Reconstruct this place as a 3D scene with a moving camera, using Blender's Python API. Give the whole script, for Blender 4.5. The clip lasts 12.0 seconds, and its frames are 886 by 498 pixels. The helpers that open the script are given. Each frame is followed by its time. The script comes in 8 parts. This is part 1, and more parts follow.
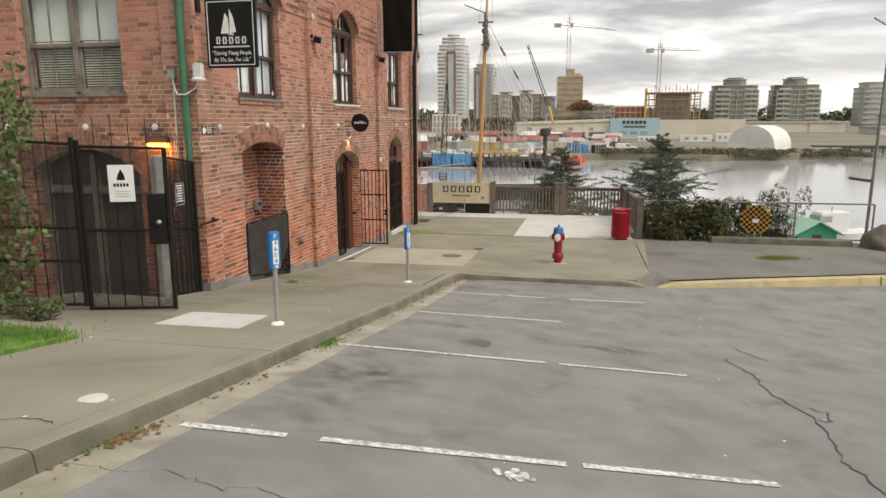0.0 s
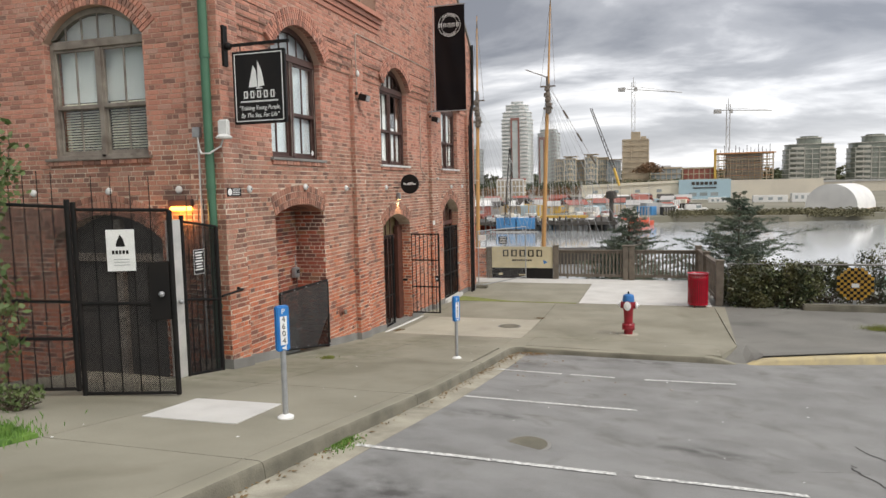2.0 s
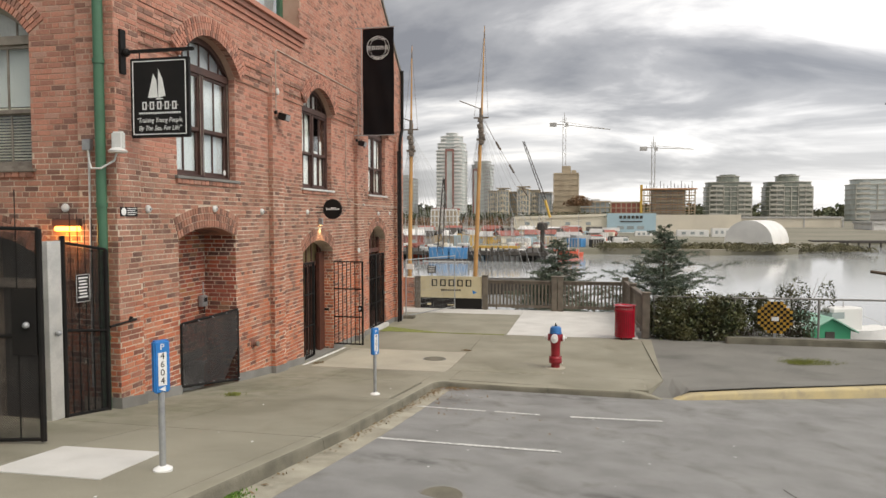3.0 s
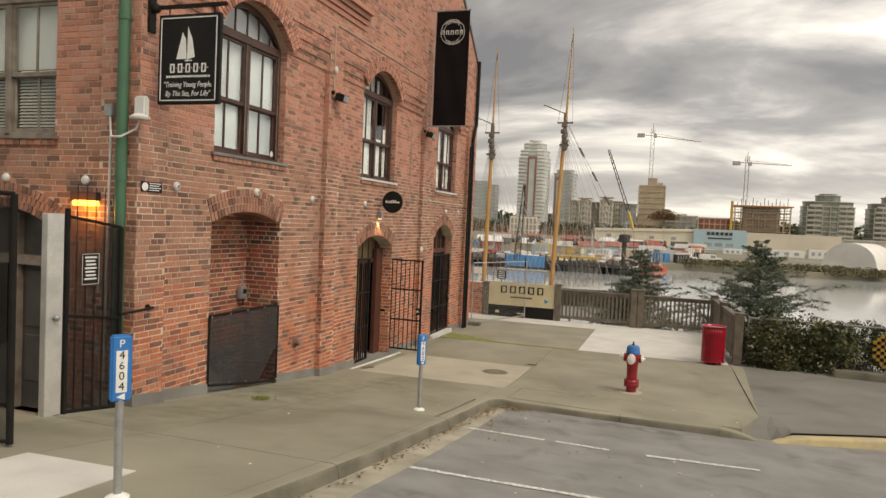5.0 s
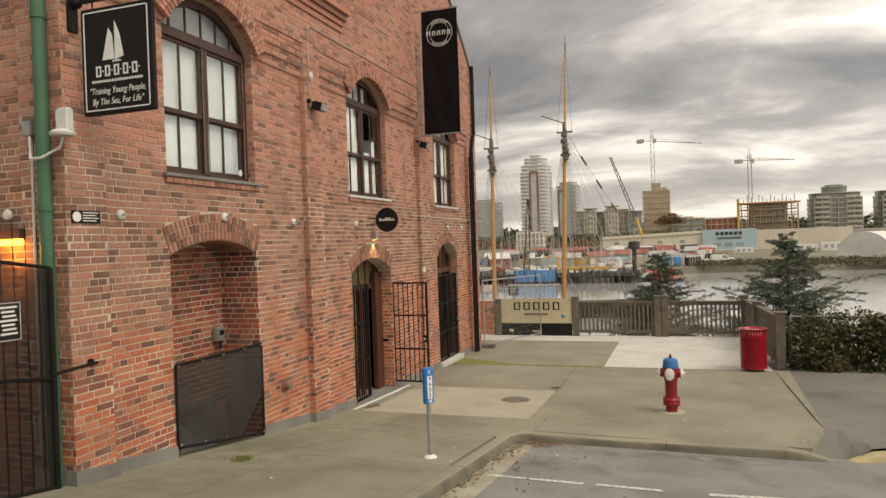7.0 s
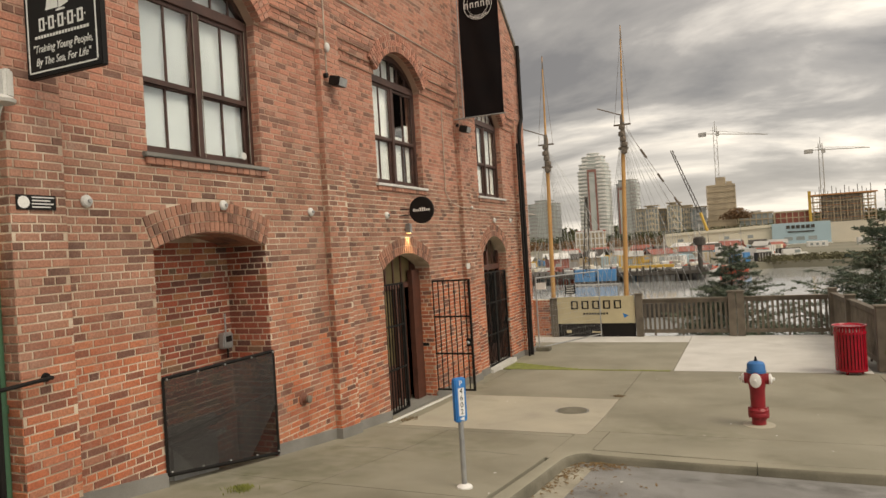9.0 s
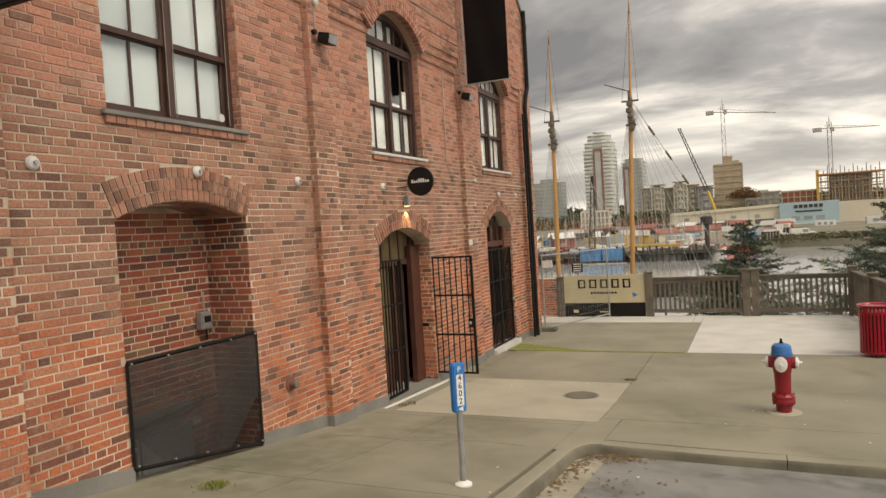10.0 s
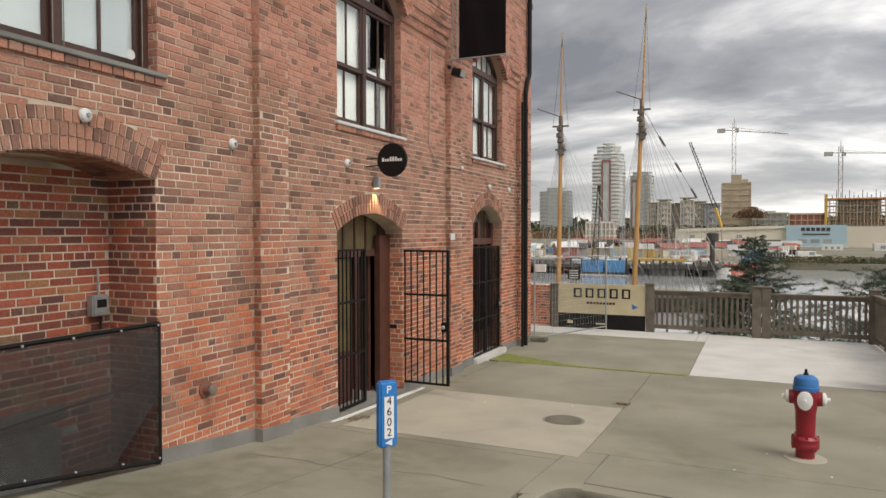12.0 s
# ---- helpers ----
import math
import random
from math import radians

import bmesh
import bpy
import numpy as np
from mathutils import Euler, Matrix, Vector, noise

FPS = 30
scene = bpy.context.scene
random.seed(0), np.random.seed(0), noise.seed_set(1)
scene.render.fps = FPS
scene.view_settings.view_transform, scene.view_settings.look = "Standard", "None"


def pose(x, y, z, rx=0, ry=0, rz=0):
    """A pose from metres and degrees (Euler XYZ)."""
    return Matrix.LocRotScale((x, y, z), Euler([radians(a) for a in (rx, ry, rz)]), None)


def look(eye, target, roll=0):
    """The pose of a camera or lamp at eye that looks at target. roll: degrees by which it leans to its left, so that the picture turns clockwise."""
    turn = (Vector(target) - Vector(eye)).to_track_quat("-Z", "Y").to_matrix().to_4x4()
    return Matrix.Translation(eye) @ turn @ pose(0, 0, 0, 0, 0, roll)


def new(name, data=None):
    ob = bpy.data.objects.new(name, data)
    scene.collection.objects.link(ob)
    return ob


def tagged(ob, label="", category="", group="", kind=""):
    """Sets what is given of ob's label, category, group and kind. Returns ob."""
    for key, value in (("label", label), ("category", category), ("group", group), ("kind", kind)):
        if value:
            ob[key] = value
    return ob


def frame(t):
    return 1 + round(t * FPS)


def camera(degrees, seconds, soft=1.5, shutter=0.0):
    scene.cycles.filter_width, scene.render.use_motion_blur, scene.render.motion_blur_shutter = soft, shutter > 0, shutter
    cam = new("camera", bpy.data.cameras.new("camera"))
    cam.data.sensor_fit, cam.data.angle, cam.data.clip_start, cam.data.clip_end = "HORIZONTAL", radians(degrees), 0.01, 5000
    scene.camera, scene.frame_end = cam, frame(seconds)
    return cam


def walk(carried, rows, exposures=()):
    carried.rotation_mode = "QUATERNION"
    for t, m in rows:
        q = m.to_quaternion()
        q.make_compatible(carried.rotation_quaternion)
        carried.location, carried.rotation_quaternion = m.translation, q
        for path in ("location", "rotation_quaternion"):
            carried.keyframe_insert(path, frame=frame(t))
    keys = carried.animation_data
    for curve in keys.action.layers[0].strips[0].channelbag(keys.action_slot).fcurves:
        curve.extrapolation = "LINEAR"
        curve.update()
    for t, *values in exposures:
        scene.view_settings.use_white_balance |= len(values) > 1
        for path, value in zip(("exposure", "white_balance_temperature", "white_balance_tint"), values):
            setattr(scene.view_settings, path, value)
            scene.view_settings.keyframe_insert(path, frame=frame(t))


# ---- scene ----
cam = camera(65.7, 12.0)
PATH = [
    (0, (5.956, -11.342, 3.409), (5.556, -9.417, 3.043), -0.2),
    (0.5, (5.858, -11.03, 3.374), (5.402, -9.106, 3.07), 0.7),
    (1, (5.868, -10.698, 3.372), (5.354, -8.777, 3.153), 0.9),
    (1.5, (5.823, -10.319, 3.336), (5.306, -8.4, 3.116), -1.6),
    (2, (5.894, -9.958, 3.269), (5.305, -8.055, 3.092), -1.3),
    (2.5, (5.921, -9.631, 3.254), (5.476, -7.685, 3.128), 0.4),
    (2.7, (5.927, -9.507, 3.24), (5.526, -7.549, 3.145), -0.0),
    (4.3, (5.943, -8.44, 3.095), (5.5, -6.493, 2.98), -1.3),
    (4.5, (5.896, -8.259, 3.079), (5.419, -6.322, 2.929), -0.9),
    (5, (5.874, -7.927, 3.041), (5.251, -6.028, 2.959), 2.6),
    (5.5, (5.791, -7.618, 3.003), (5.18, -5.714, 2.993), 1.3),
    (6, (5.679, -7.239, 2.987), (5.088, -5.33, 2.906), -1.7),
    (6.5, (5.638, -6.896, 2.937), (4.968, -5.011, 2.891), -0.8),
    (7, (5.517, -6.552, 2.906), (4.872, -4.659, 2.889), -2.0),
    (7.2, (5.488, -6.413, 2.893), (4.855, -4.516, 2.845), -2.8),
    (8.8, (5.302, -5.261, 2.719), (4.537, -3.413, 2.685), -4.5),
    (9, (5.304, -5.128, 2.706), (4.501, -3.296, 2.706), -3.5),
    (9.5, (5.219, -4.779, 2.651), (4.36, -2.972, 2.648), -0.7),
    (10, (5.066, -4.417, 2.614), (4.247, -2.593, 2.556), -3.5),
    (10.5, (4.949, -4.073, 2.557), (4.071, -2.276, 2.501), -2.2),
    (11, (4.915, -3.698, 2.498), (4.094, -1.876, 2.434), -2.4),
    (11.5, (4.887, -3.234, 2.46), (4.235, -1.346, 2.351), -3.3),
    (12, (4.857, -2.887, 2.417), (4.029, -1.067, 2.366), -0.1),
]
walk(cam, [(t, look(eye, target, roll)) for t, eye, target, roll in PATH],
     [(0, 0.52, 7100, 10), (1.5, 0.54, 6600, 10), (2.5, 0.55, 6700, 10), (4.5, 0.32, 7700, 10), (5.5, 0.32, 7800, 10), (7, 0.32, 7900, 10), (9.5, 0.28, 8000, 10), (10.5, 0.36, 7700, 10), (12, 0.36, 6900, 10)])

# ---- light ----
world = bpy.data.worlds.new("sky")
scene.world = world
world.use_nodes = True
wn, wl = world.node_tree.nodes, world.node_tree.links
wn.clear()


def wnode(kind, **values):
    n = wn.new(kind)
    for k, v in values.items():
        n.inputs[k].default_value = v
    return n


wout = wn.new("ShaderNodeOutputWorld")
bg = wn.new("ShaderNodeBackground")
sky = wn.new("ShaderNodeTexSky")
sky.sky_type, sky.sun_disc = "NISHITA", False
sky.sun_elevation, sky.sun_rotation = radians(53), radians(114)
coord = wn.new("ShaderNodeTexCoord")
sep = wn.new("ShaderNodeSeparateXYZ")
wl.new(coord.outputs["Generated"], sep.inputs[0])
# clouds lie on a flat layer: the direction divided by its height
up = wnode("ShaderNodeMath"); up.operation = "MAXIMUM"; up.inputs[1].default_value = 0.0
wl.new(sep.outputs["Z"], up.inputs[0])
up2 = wn.new("ShaderNodeMath"); up2.operation = "ADD"; up2.inputs[1].default_value = 0.22
wl.new(up.outputs[0], up2.inputs[0])
flat = wn.new("ShaderNodeVectorMath"); flat.operation = "DIVIDE"
wl.new(coord.outputs["Generated"], flat.inputs[0])
comb = wn.new("ShaderNodeCombineXYZ")
for k in range(3):
    wl.new(up2.outputs[0], comb.inputs[k])
wl.new(comb.outputs[0], flat.inputs[1])
mp = wn.new("ShaderNodeMapping")
mp.inputs["Location"].default_value = (3.1, 0.7, 0)
mp.inputs["Rotation"].default_value = (0, 0, radians(-38))
mp.inputs["Scale"].default_value = (0.62, 1.25, 0.0)
wl.new(flat.outputs[0], mp.inputs["Vector"])
cl = wnode("ShaderNodeTexNoise", Scale=1.25, Detail=8.0, Roughness=0.54, Distortion=0.55)
wl.new(mp.outputs[0], cl.inputs["Vector"])
ramp = wn.new("ShaderNodeValToRGB")
while len(ramp.color_ramp.elements) > 1:
    ramp.color_ramp.elements.remove(ramp.color_ramp.elements[-1])
ramp.color_ramp.elements[0].position, ramp.color_ramp.elements[0].color = 0.0, (0.20, 0.21, 0.24, 1)
for pos, c in ((0.34, (0.22, 0.23, 0.26, 1)), (0.46, (0.37, 0.38, 0.41, 1)), (0.54, (0.64, 0.65, 0.68, 1)), (0.64, (1.05, 1.04, 1.03, 1))):
    e = ramp.color_ramp.elements.new(pos)
    e.color = c
wl.new(cl.outputs["Fac"], ramp.inputs[0])
mixs = wn.new("ShaderNodeMix"); mixs.data_type = "RGBA"
mixs.inputs["Factor"].default_value = 0.93
skys = wn.new("ShaderNodeVectorMath"); skys.operation = "SCALE"; skys.inputs["Scale"].default_value = 0.12
wl.new(sky.outputs[0], skys.inputs[0])
wl.new(skys.outputs[0], mixs.inputs["A"])
wl.new(ramp.outputs[0], mixs.inputs["B"])
# the overcast brightens to a pale band over the horizon
band = wn.new("ShaderNodeMapRange")
band.inputs["From Min"].default_value, band.inputs["From Max"].default_value = 0.0, 0.16
band.inputs["To Min"].default_value, band.inputs["To Max"].default_value = 0.5, 0.0
band.interpolation_type = "SMOOTHSTEP"
wl.new(up.outputs[0], band.inputs["Value"])
pale = wn.new("ShaderNodeMix"); pale.data_type = "RGBA"
pale.inputs["B"].default_value = (0.62, 0.635, 0.66, 1)
wl.new(band.outputs[0], pale.inputs["Factor"])
wl.new(mixs.outputs["Result"], pale.inputs["A"])
wl.new(pale.outputs["Result"], bg.inputs["Color"])
# the cloud is thinner, and the sky brighter, on the sun's side
side = wn.new("ShaderNodeMapRange")
side.inputs["From Min"].default_value, side.inputs["From Max"].default_value = -1.0, 1.0
side.inputs["To Min"].default_value, side.inputs["To Max"].default_value = 0.52, 1.42
wl.new(sep.outputs["X"], side.inputs["Value"])
wl.new(side.outputs[0], bg.inputs["Strength"])
wl.new(bg.outputs[0], wout.inputs[0])

sun_data = bpy.data.lights.new("sun", "SUN")
sun_data.energy, sun_data.angle, sun_data.color = 1.5, radians(30), (1.0, 0.95, 0.88)
sun = new("sun", sun_data)
sun.matrix_world = look((22, -10, 32), (0, 0, 0))


# ---- helpers of the scene ----
def mat(name, c1, c2=None, scale=8.0, rough=0.8, bump=0.0, metal=0.0, fine=90.0, stain=0.0, stain_colour=(0.08, 0.07, 0.06), stain_scale=0.9, spec=0.5):
    """A surface of two colours mixed by noise, with grain, optional stains and relief, in world metres."""
    m = bpy.data.materials.new(name)
    m.use_nodes = True
    n, l = m.node_tree.nodes, m.node_tree.links
    b = n["Principled BSDF"]
    b.inputs["Roughness"].default_value, b.inputs["Metallic"].default_value, b.inputs["Specular IOR Level"].default_value = rough, metal, spec
    geo = n.new("ShaderNodeNewGeometry")
    a = n.new("ShaderNodeTexNoise"); a.inputs["Scale"].default_value, a.inputs["Detail"].default_value = scale, 4
    f = n.new("ShaderNodeTexNoise"); f.inputs["Scale"].default_value, f.inputs["Detail"].default_value = fine, 3
    l.new(geo.outputs["Position"], a.inputs["Vector"]); l.new(geo.outputs["Position"], f.inputs["Vector"])
    mx = n.new("ShaderNodeMix"); mx.data_type = "RGBA"
    mx.inputs["A"].default_value = (*c1, 1)
    mx.inputs["B"].default_value = (*(c2 or [v * 0.75 for v in c1]), 1)
    rr = n.new("ShaderNodeMapRange"); rr.inputs["From Min"].default_value, rr.inputs["From Max"].default_value = 0.35, 0.65
    l.new(a.outputs["Fac"], rr.inputs["Value"]); l.new(rr.outputs[0], mx.inputs["Factor"])
    last = mx.outputs["Result"]
    g = n.new("ShaderNodeMapRange"); g.inputs["To Min"].default_value, g.inputs["To Max"].default_value = 0.78, 1.2
    l.new(f.outputs["Fac"], g.inputs["Value"])
    gm = n.new("ShaderNodeVectorMath"); gm.operation = "SCALE"
    l.new(last, gm.inputs[0]); l.new(g.outputs[0], gm.inputs["Scale"])
    last = gm.outputs[0]
    if stain:
        s = n.new("ShaderNodeTexNoise"); s.inputs["Scale"].default_value, s.inputs["Detail"].default_value, s.inputs["Distortion"].default_value = stain_scale, 5, 0.6
        l.new(geo.outputs["Position"], s.inputs["Vector"])
        sr = n.new("ShaderNodeMapRange"); sr.inputs["From Min"].default_value, sr.inputs["From Max"].default_value, sr.inputs["To Max"].default_value = 0.55, 0.75, stain
        l.new(s.outputs["Fac"], sr.inputs["Value"])
        sm = n.new("ShaderNodeMix"); sm.data_type = "RGBA"; sm.inputs["B"].default_value = (*stain_colour, 1)
        l.new(sr.outputs[0], sm.inputs["Factor"]); l.new(last, sm.inputs["A"])
        last = sm.outputs["Result"]
    l.new(last, b.inputs["Base Color"])
    if bump:
        bp = n.new("ShaderNodeBump"); bp.inputs["Strength"].default_value, bp.inputs["Distance"].default_value = bump, 0.01
        l.new(f.outputs["Fac"], bp.inputs["Height"]); l.new(bp.outputs[0], b.inputs["Normal"])
    return m


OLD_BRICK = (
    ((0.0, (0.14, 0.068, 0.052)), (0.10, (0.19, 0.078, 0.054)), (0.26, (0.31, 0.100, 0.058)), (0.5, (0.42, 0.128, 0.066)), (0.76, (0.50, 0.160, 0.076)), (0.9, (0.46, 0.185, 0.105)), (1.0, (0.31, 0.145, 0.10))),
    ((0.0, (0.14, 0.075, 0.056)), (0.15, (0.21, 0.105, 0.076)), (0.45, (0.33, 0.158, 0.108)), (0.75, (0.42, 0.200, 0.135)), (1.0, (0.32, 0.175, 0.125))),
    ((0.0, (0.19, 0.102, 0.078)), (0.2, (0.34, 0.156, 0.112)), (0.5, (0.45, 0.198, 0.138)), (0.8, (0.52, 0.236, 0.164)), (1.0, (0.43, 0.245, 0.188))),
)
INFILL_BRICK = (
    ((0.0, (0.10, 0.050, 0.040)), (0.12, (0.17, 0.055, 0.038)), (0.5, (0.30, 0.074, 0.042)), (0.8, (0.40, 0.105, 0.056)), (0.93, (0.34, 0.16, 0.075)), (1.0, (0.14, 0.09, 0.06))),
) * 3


def brick_material(name, batches, bloom_most, smear_most):
    """Fired clay of several batches: each brick takes a colour of its own; grain, lime bloom and soot vary over the wall."""
    m = bpy.data.materials.new(name)
    m.use_nodes = True
    n, l = m.node_tree.nodes, m.node_tree.links
    b = n["Principled BSDF"]
    b.inputs["Roughness"].default_value = 0.88
    geo, info = n.new("ShaderNodeNewGeometry"), n.new("ShaderNodeObjectInfo")
    add = n.new("ShaderNodeMath"); add.operation = "ADD"
    l.new(geo.outputs["Random Per Island"], add.inputs[0]); l.new(info.outputs["Random"], add.inputs[1])
    fr = n.new("ShaderNodeMath"); fr.operation = "FRACT"; l.new(add.outputs[0], fr.inputs[0])
    tones = []
    for stops in batches:
        r = n.new("ShaderNodeValToRGB")
        r.color_ramp.elements.remove(r.color_ramp.elements[-1])
        r.color_ramp.elements[0].position, r.color_ramp.elements[0].color = 0.0, (*stops[0][1], 1)
        for pos, c in stops[1:]:
            r.color_ramp.elements.new(pos).color = (*c, 1)
        l.new(fr.outputs[0], r.inputs[0])
        tones.append(r.outputs[0])
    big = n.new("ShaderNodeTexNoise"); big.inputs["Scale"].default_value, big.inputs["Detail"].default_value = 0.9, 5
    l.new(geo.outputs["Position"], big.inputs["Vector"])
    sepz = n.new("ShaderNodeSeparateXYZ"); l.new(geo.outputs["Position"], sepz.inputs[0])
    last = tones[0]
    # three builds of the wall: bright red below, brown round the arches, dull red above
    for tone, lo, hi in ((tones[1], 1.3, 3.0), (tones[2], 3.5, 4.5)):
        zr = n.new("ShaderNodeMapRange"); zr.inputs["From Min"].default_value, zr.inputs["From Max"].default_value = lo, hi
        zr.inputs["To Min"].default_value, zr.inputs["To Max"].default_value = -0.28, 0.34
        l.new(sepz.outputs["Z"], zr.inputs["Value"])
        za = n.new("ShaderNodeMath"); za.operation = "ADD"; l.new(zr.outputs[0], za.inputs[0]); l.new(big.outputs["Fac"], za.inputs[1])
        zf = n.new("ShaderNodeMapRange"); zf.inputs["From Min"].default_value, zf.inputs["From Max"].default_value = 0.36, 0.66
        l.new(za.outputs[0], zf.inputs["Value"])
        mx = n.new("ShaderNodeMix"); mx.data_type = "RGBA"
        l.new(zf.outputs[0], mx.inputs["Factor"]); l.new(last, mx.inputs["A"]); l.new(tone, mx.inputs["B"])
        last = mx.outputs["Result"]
    fine = n.new("ShaderNodeTexNoise"); fine.inputs["Scale"].default_value, fine.inputs["Detail"].default_value = 55, 5
    l.new(geo.outputs["Position"], fine.inputs["Vector"])
    bloom = n.new("ShaderNodeTexNoise"); bloom.inputs["Scale"].default_value, bloom.inputs["Detail"].default_value = 2.6, 7
    l.new(geo.outputs["Position"], bloom.inputs["Vector"])
    br = n.new("ShaderNodeMapRange"); br.inputs["From Min"].default_value, br.inputs["From Max"].default_value, br.inputs["To Max"].default_value = 0.48, 0.76, bloom_most
    l.new(bloom.outputs["Fac"], br.inputs["Value"])
    bm_ = n.new("ShaderNodeMix"); bm_.data_type = "RGBA"; bm_.inputs["B"].default_value = (0.42, 0.265, 0.205, 1)
    l.new(br.outputs[0], bm_.inputs["Factor"]); l.new(mx.outputs["Result"], bm_.inputs["A"])
    smear = n.new("ShaderNodeTexNoise"); smear.inputs["Scale"].default_value, smear.inputs["Detail"].default_value, smear.inputs["Distortion"].default_value = 9, 8, 0.8
    l.new(geo.outputs["Position"], smear.inputs["Vector"])
    sr = n.new("ShaderNodeMapRange"); sr.inputs["From Min"].default_value, sr.inputs["From Max"].default_value, sr.inputs["To Max"].default_value = 0.6, 0.74, smear_most
    l.new(smear.outputs["Fac"], sr.inputs["Value"])
    sm = n.new("ShaderNodeMix"); sm.data_type = "RGBA"; sm.inputs["B"].default_value = (0.40, 0.31, 0.25, 1)
    l.new(sr.outputs[0], sm.inputs["Factor"]); l.new(bm_.outputs["Result"], sm.inputs["A"])
    g = n.new("ShaderNodeMapRange"); g.inputs["To Min"].default_value, g.inputs["To Max"].default_value = 0.45, 1.55
    l.new(fine.outputs["Fac"], g.inputs["Value"])
    sc = n.new("ShaderNodeVectorMath"); sc.operation = "SCALE"
    l.new(sm.outputs["Result"], sc.inputs[0]); l.new(g.outputs[0], sc.inputs["Scale"])
    l.new(sc.outputs[0], b.inputs["Base Color"])
    bp = n.new("ShaderNodeBump"); bp.inputs["Strength"].default_value, bp.inputs["Distance"].default_value = 0.5, 0.008
    l.new(fine.outputs["Fac"], bp.inputs["Height"]); l.new(bp.outputs[0], b.inputs["Normal"])
    return m


def glass_material(name, tint=(0.9, 0.95, 0.95)):
    m = bpy.data.materials.new(name)
    m.use_nodes = True
    b = m.node_tree.nodes["Principled BSDF"]
    b.inputs["Base Color"].default_value = (*tint, 1)
    b.inputs["Roughness"].default_value, b.inputs["Transmission Weight"].default_value, b.inputs["IOR"].default_value = 0.02, 1.0, 1.5
    return m


def glow(name, colour, strength):
    m = bpy.data.materials.new(name)
    m.use_nodes = True
    b = m.node_tree.nodes["Principled BSDF"]
    b.inputs["Base Color"].default_value = (*colour, 1)
    b.inputs["Emission Color"].default_value, b.inputs["Emission Strength"].default_value = (*colour, 1), strength
    return m


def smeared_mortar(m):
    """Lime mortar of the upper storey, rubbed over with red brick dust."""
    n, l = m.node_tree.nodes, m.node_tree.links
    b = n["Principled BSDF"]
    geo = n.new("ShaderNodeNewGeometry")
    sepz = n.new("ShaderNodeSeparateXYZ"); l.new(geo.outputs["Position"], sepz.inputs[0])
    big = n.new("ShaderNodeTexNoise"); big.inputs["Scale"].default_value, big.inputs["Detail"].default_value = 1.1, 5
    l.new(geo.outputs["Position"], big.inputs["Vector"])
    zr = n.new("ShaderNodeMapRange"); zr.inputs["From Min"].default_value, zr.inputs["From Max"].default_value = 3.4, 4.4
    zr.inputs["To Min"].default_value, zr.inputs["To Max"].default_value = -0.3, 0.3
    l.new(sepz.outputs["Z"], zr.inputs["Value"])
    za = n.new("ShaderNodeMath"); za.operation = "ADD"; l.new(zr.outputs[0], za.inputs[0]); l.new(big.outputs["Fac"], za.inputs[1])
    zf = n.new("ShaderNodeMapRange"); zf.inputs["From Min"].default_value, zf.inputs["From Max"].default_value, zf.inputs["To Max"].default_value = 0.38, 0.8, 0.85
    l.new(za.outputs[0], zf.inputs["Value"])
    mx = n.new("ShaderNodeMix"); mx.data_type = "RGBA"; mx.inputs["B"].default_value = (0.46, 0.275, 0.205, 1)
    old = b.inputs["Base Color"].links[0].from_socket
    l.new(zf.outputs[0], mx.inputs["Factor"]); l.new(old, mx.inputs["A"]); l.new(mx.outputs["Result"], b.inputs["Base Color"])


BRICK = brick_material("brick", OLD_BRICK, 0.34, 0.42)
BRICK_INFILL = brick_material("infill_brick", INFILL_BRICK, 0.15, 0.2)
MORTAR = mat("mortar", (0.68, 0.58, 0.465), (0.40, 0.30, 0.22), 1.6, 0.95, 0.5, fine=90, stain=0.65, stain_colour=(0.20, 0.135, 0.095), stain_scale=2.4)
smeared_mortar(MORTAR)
CONDUIT = mat("pale_painted_conduit", (0.52, 0.43, 0.36), (0.40, 0.31, 0.25), 3, 0.6)
DOOR_GREY = mat("dull_grey_door_paint", (0.070, 0.064, 0.056), (0.045, 0.042, 0.038), 2.5, 0.6, 0.1, stain=0.4, stain_colour=(0.11, 0.10, 0.085), stain_scale=3)
STONE = mat("boulder_stone", (0.20, 0.185, 0.14), (0.11, 0.105, 0.075), 2.5, 0.9, 0.5, stain=0.5, stain_colour=(0.14, 0.14, 0.07), stain_scale=3)
CONCRETE = mat("pavement_concrete", (0.29, 0.273, 0.212), (0.222, 0.21, 0.16), 0.8, 0.9, 0.3, fine=140, stain=0.75, stain_colour=(0.165, 0.152, 0.108), stain_scale=0.85)
CONCRETE_PALE = mat("pale_concrete", (0.60, 0.59, 0.56), (0.52, 0.51, 0.48), 1.5, 0.9, 0.2, fine=150, stain=0.3, stain_colour=(0.3, 0.29, 0.27))
CONCRETE_WARM = mat("warm_concrete", (0.42, 0.39, 0.31), (0.36, 0.335, 0.27), 1.2, 0.9, 0.25, fine=150, stain=0.4, stain_colour=(0.17, 0.16, 0.13))
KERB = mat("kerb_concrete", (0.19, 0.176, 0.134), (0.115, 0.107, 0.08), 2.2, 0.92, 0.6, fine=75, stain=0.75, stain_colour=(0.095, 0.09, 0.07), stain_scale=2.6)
ASPHALT = mat("asphalt", (0.264, 0.264, 0.256), (0.205, 0.204, 0.197), 1.6, 0.92, 0.8, fine=110, stain=0.5, stain_colour=(0.115, 0.108, 0.092), stain_scale=1.9)
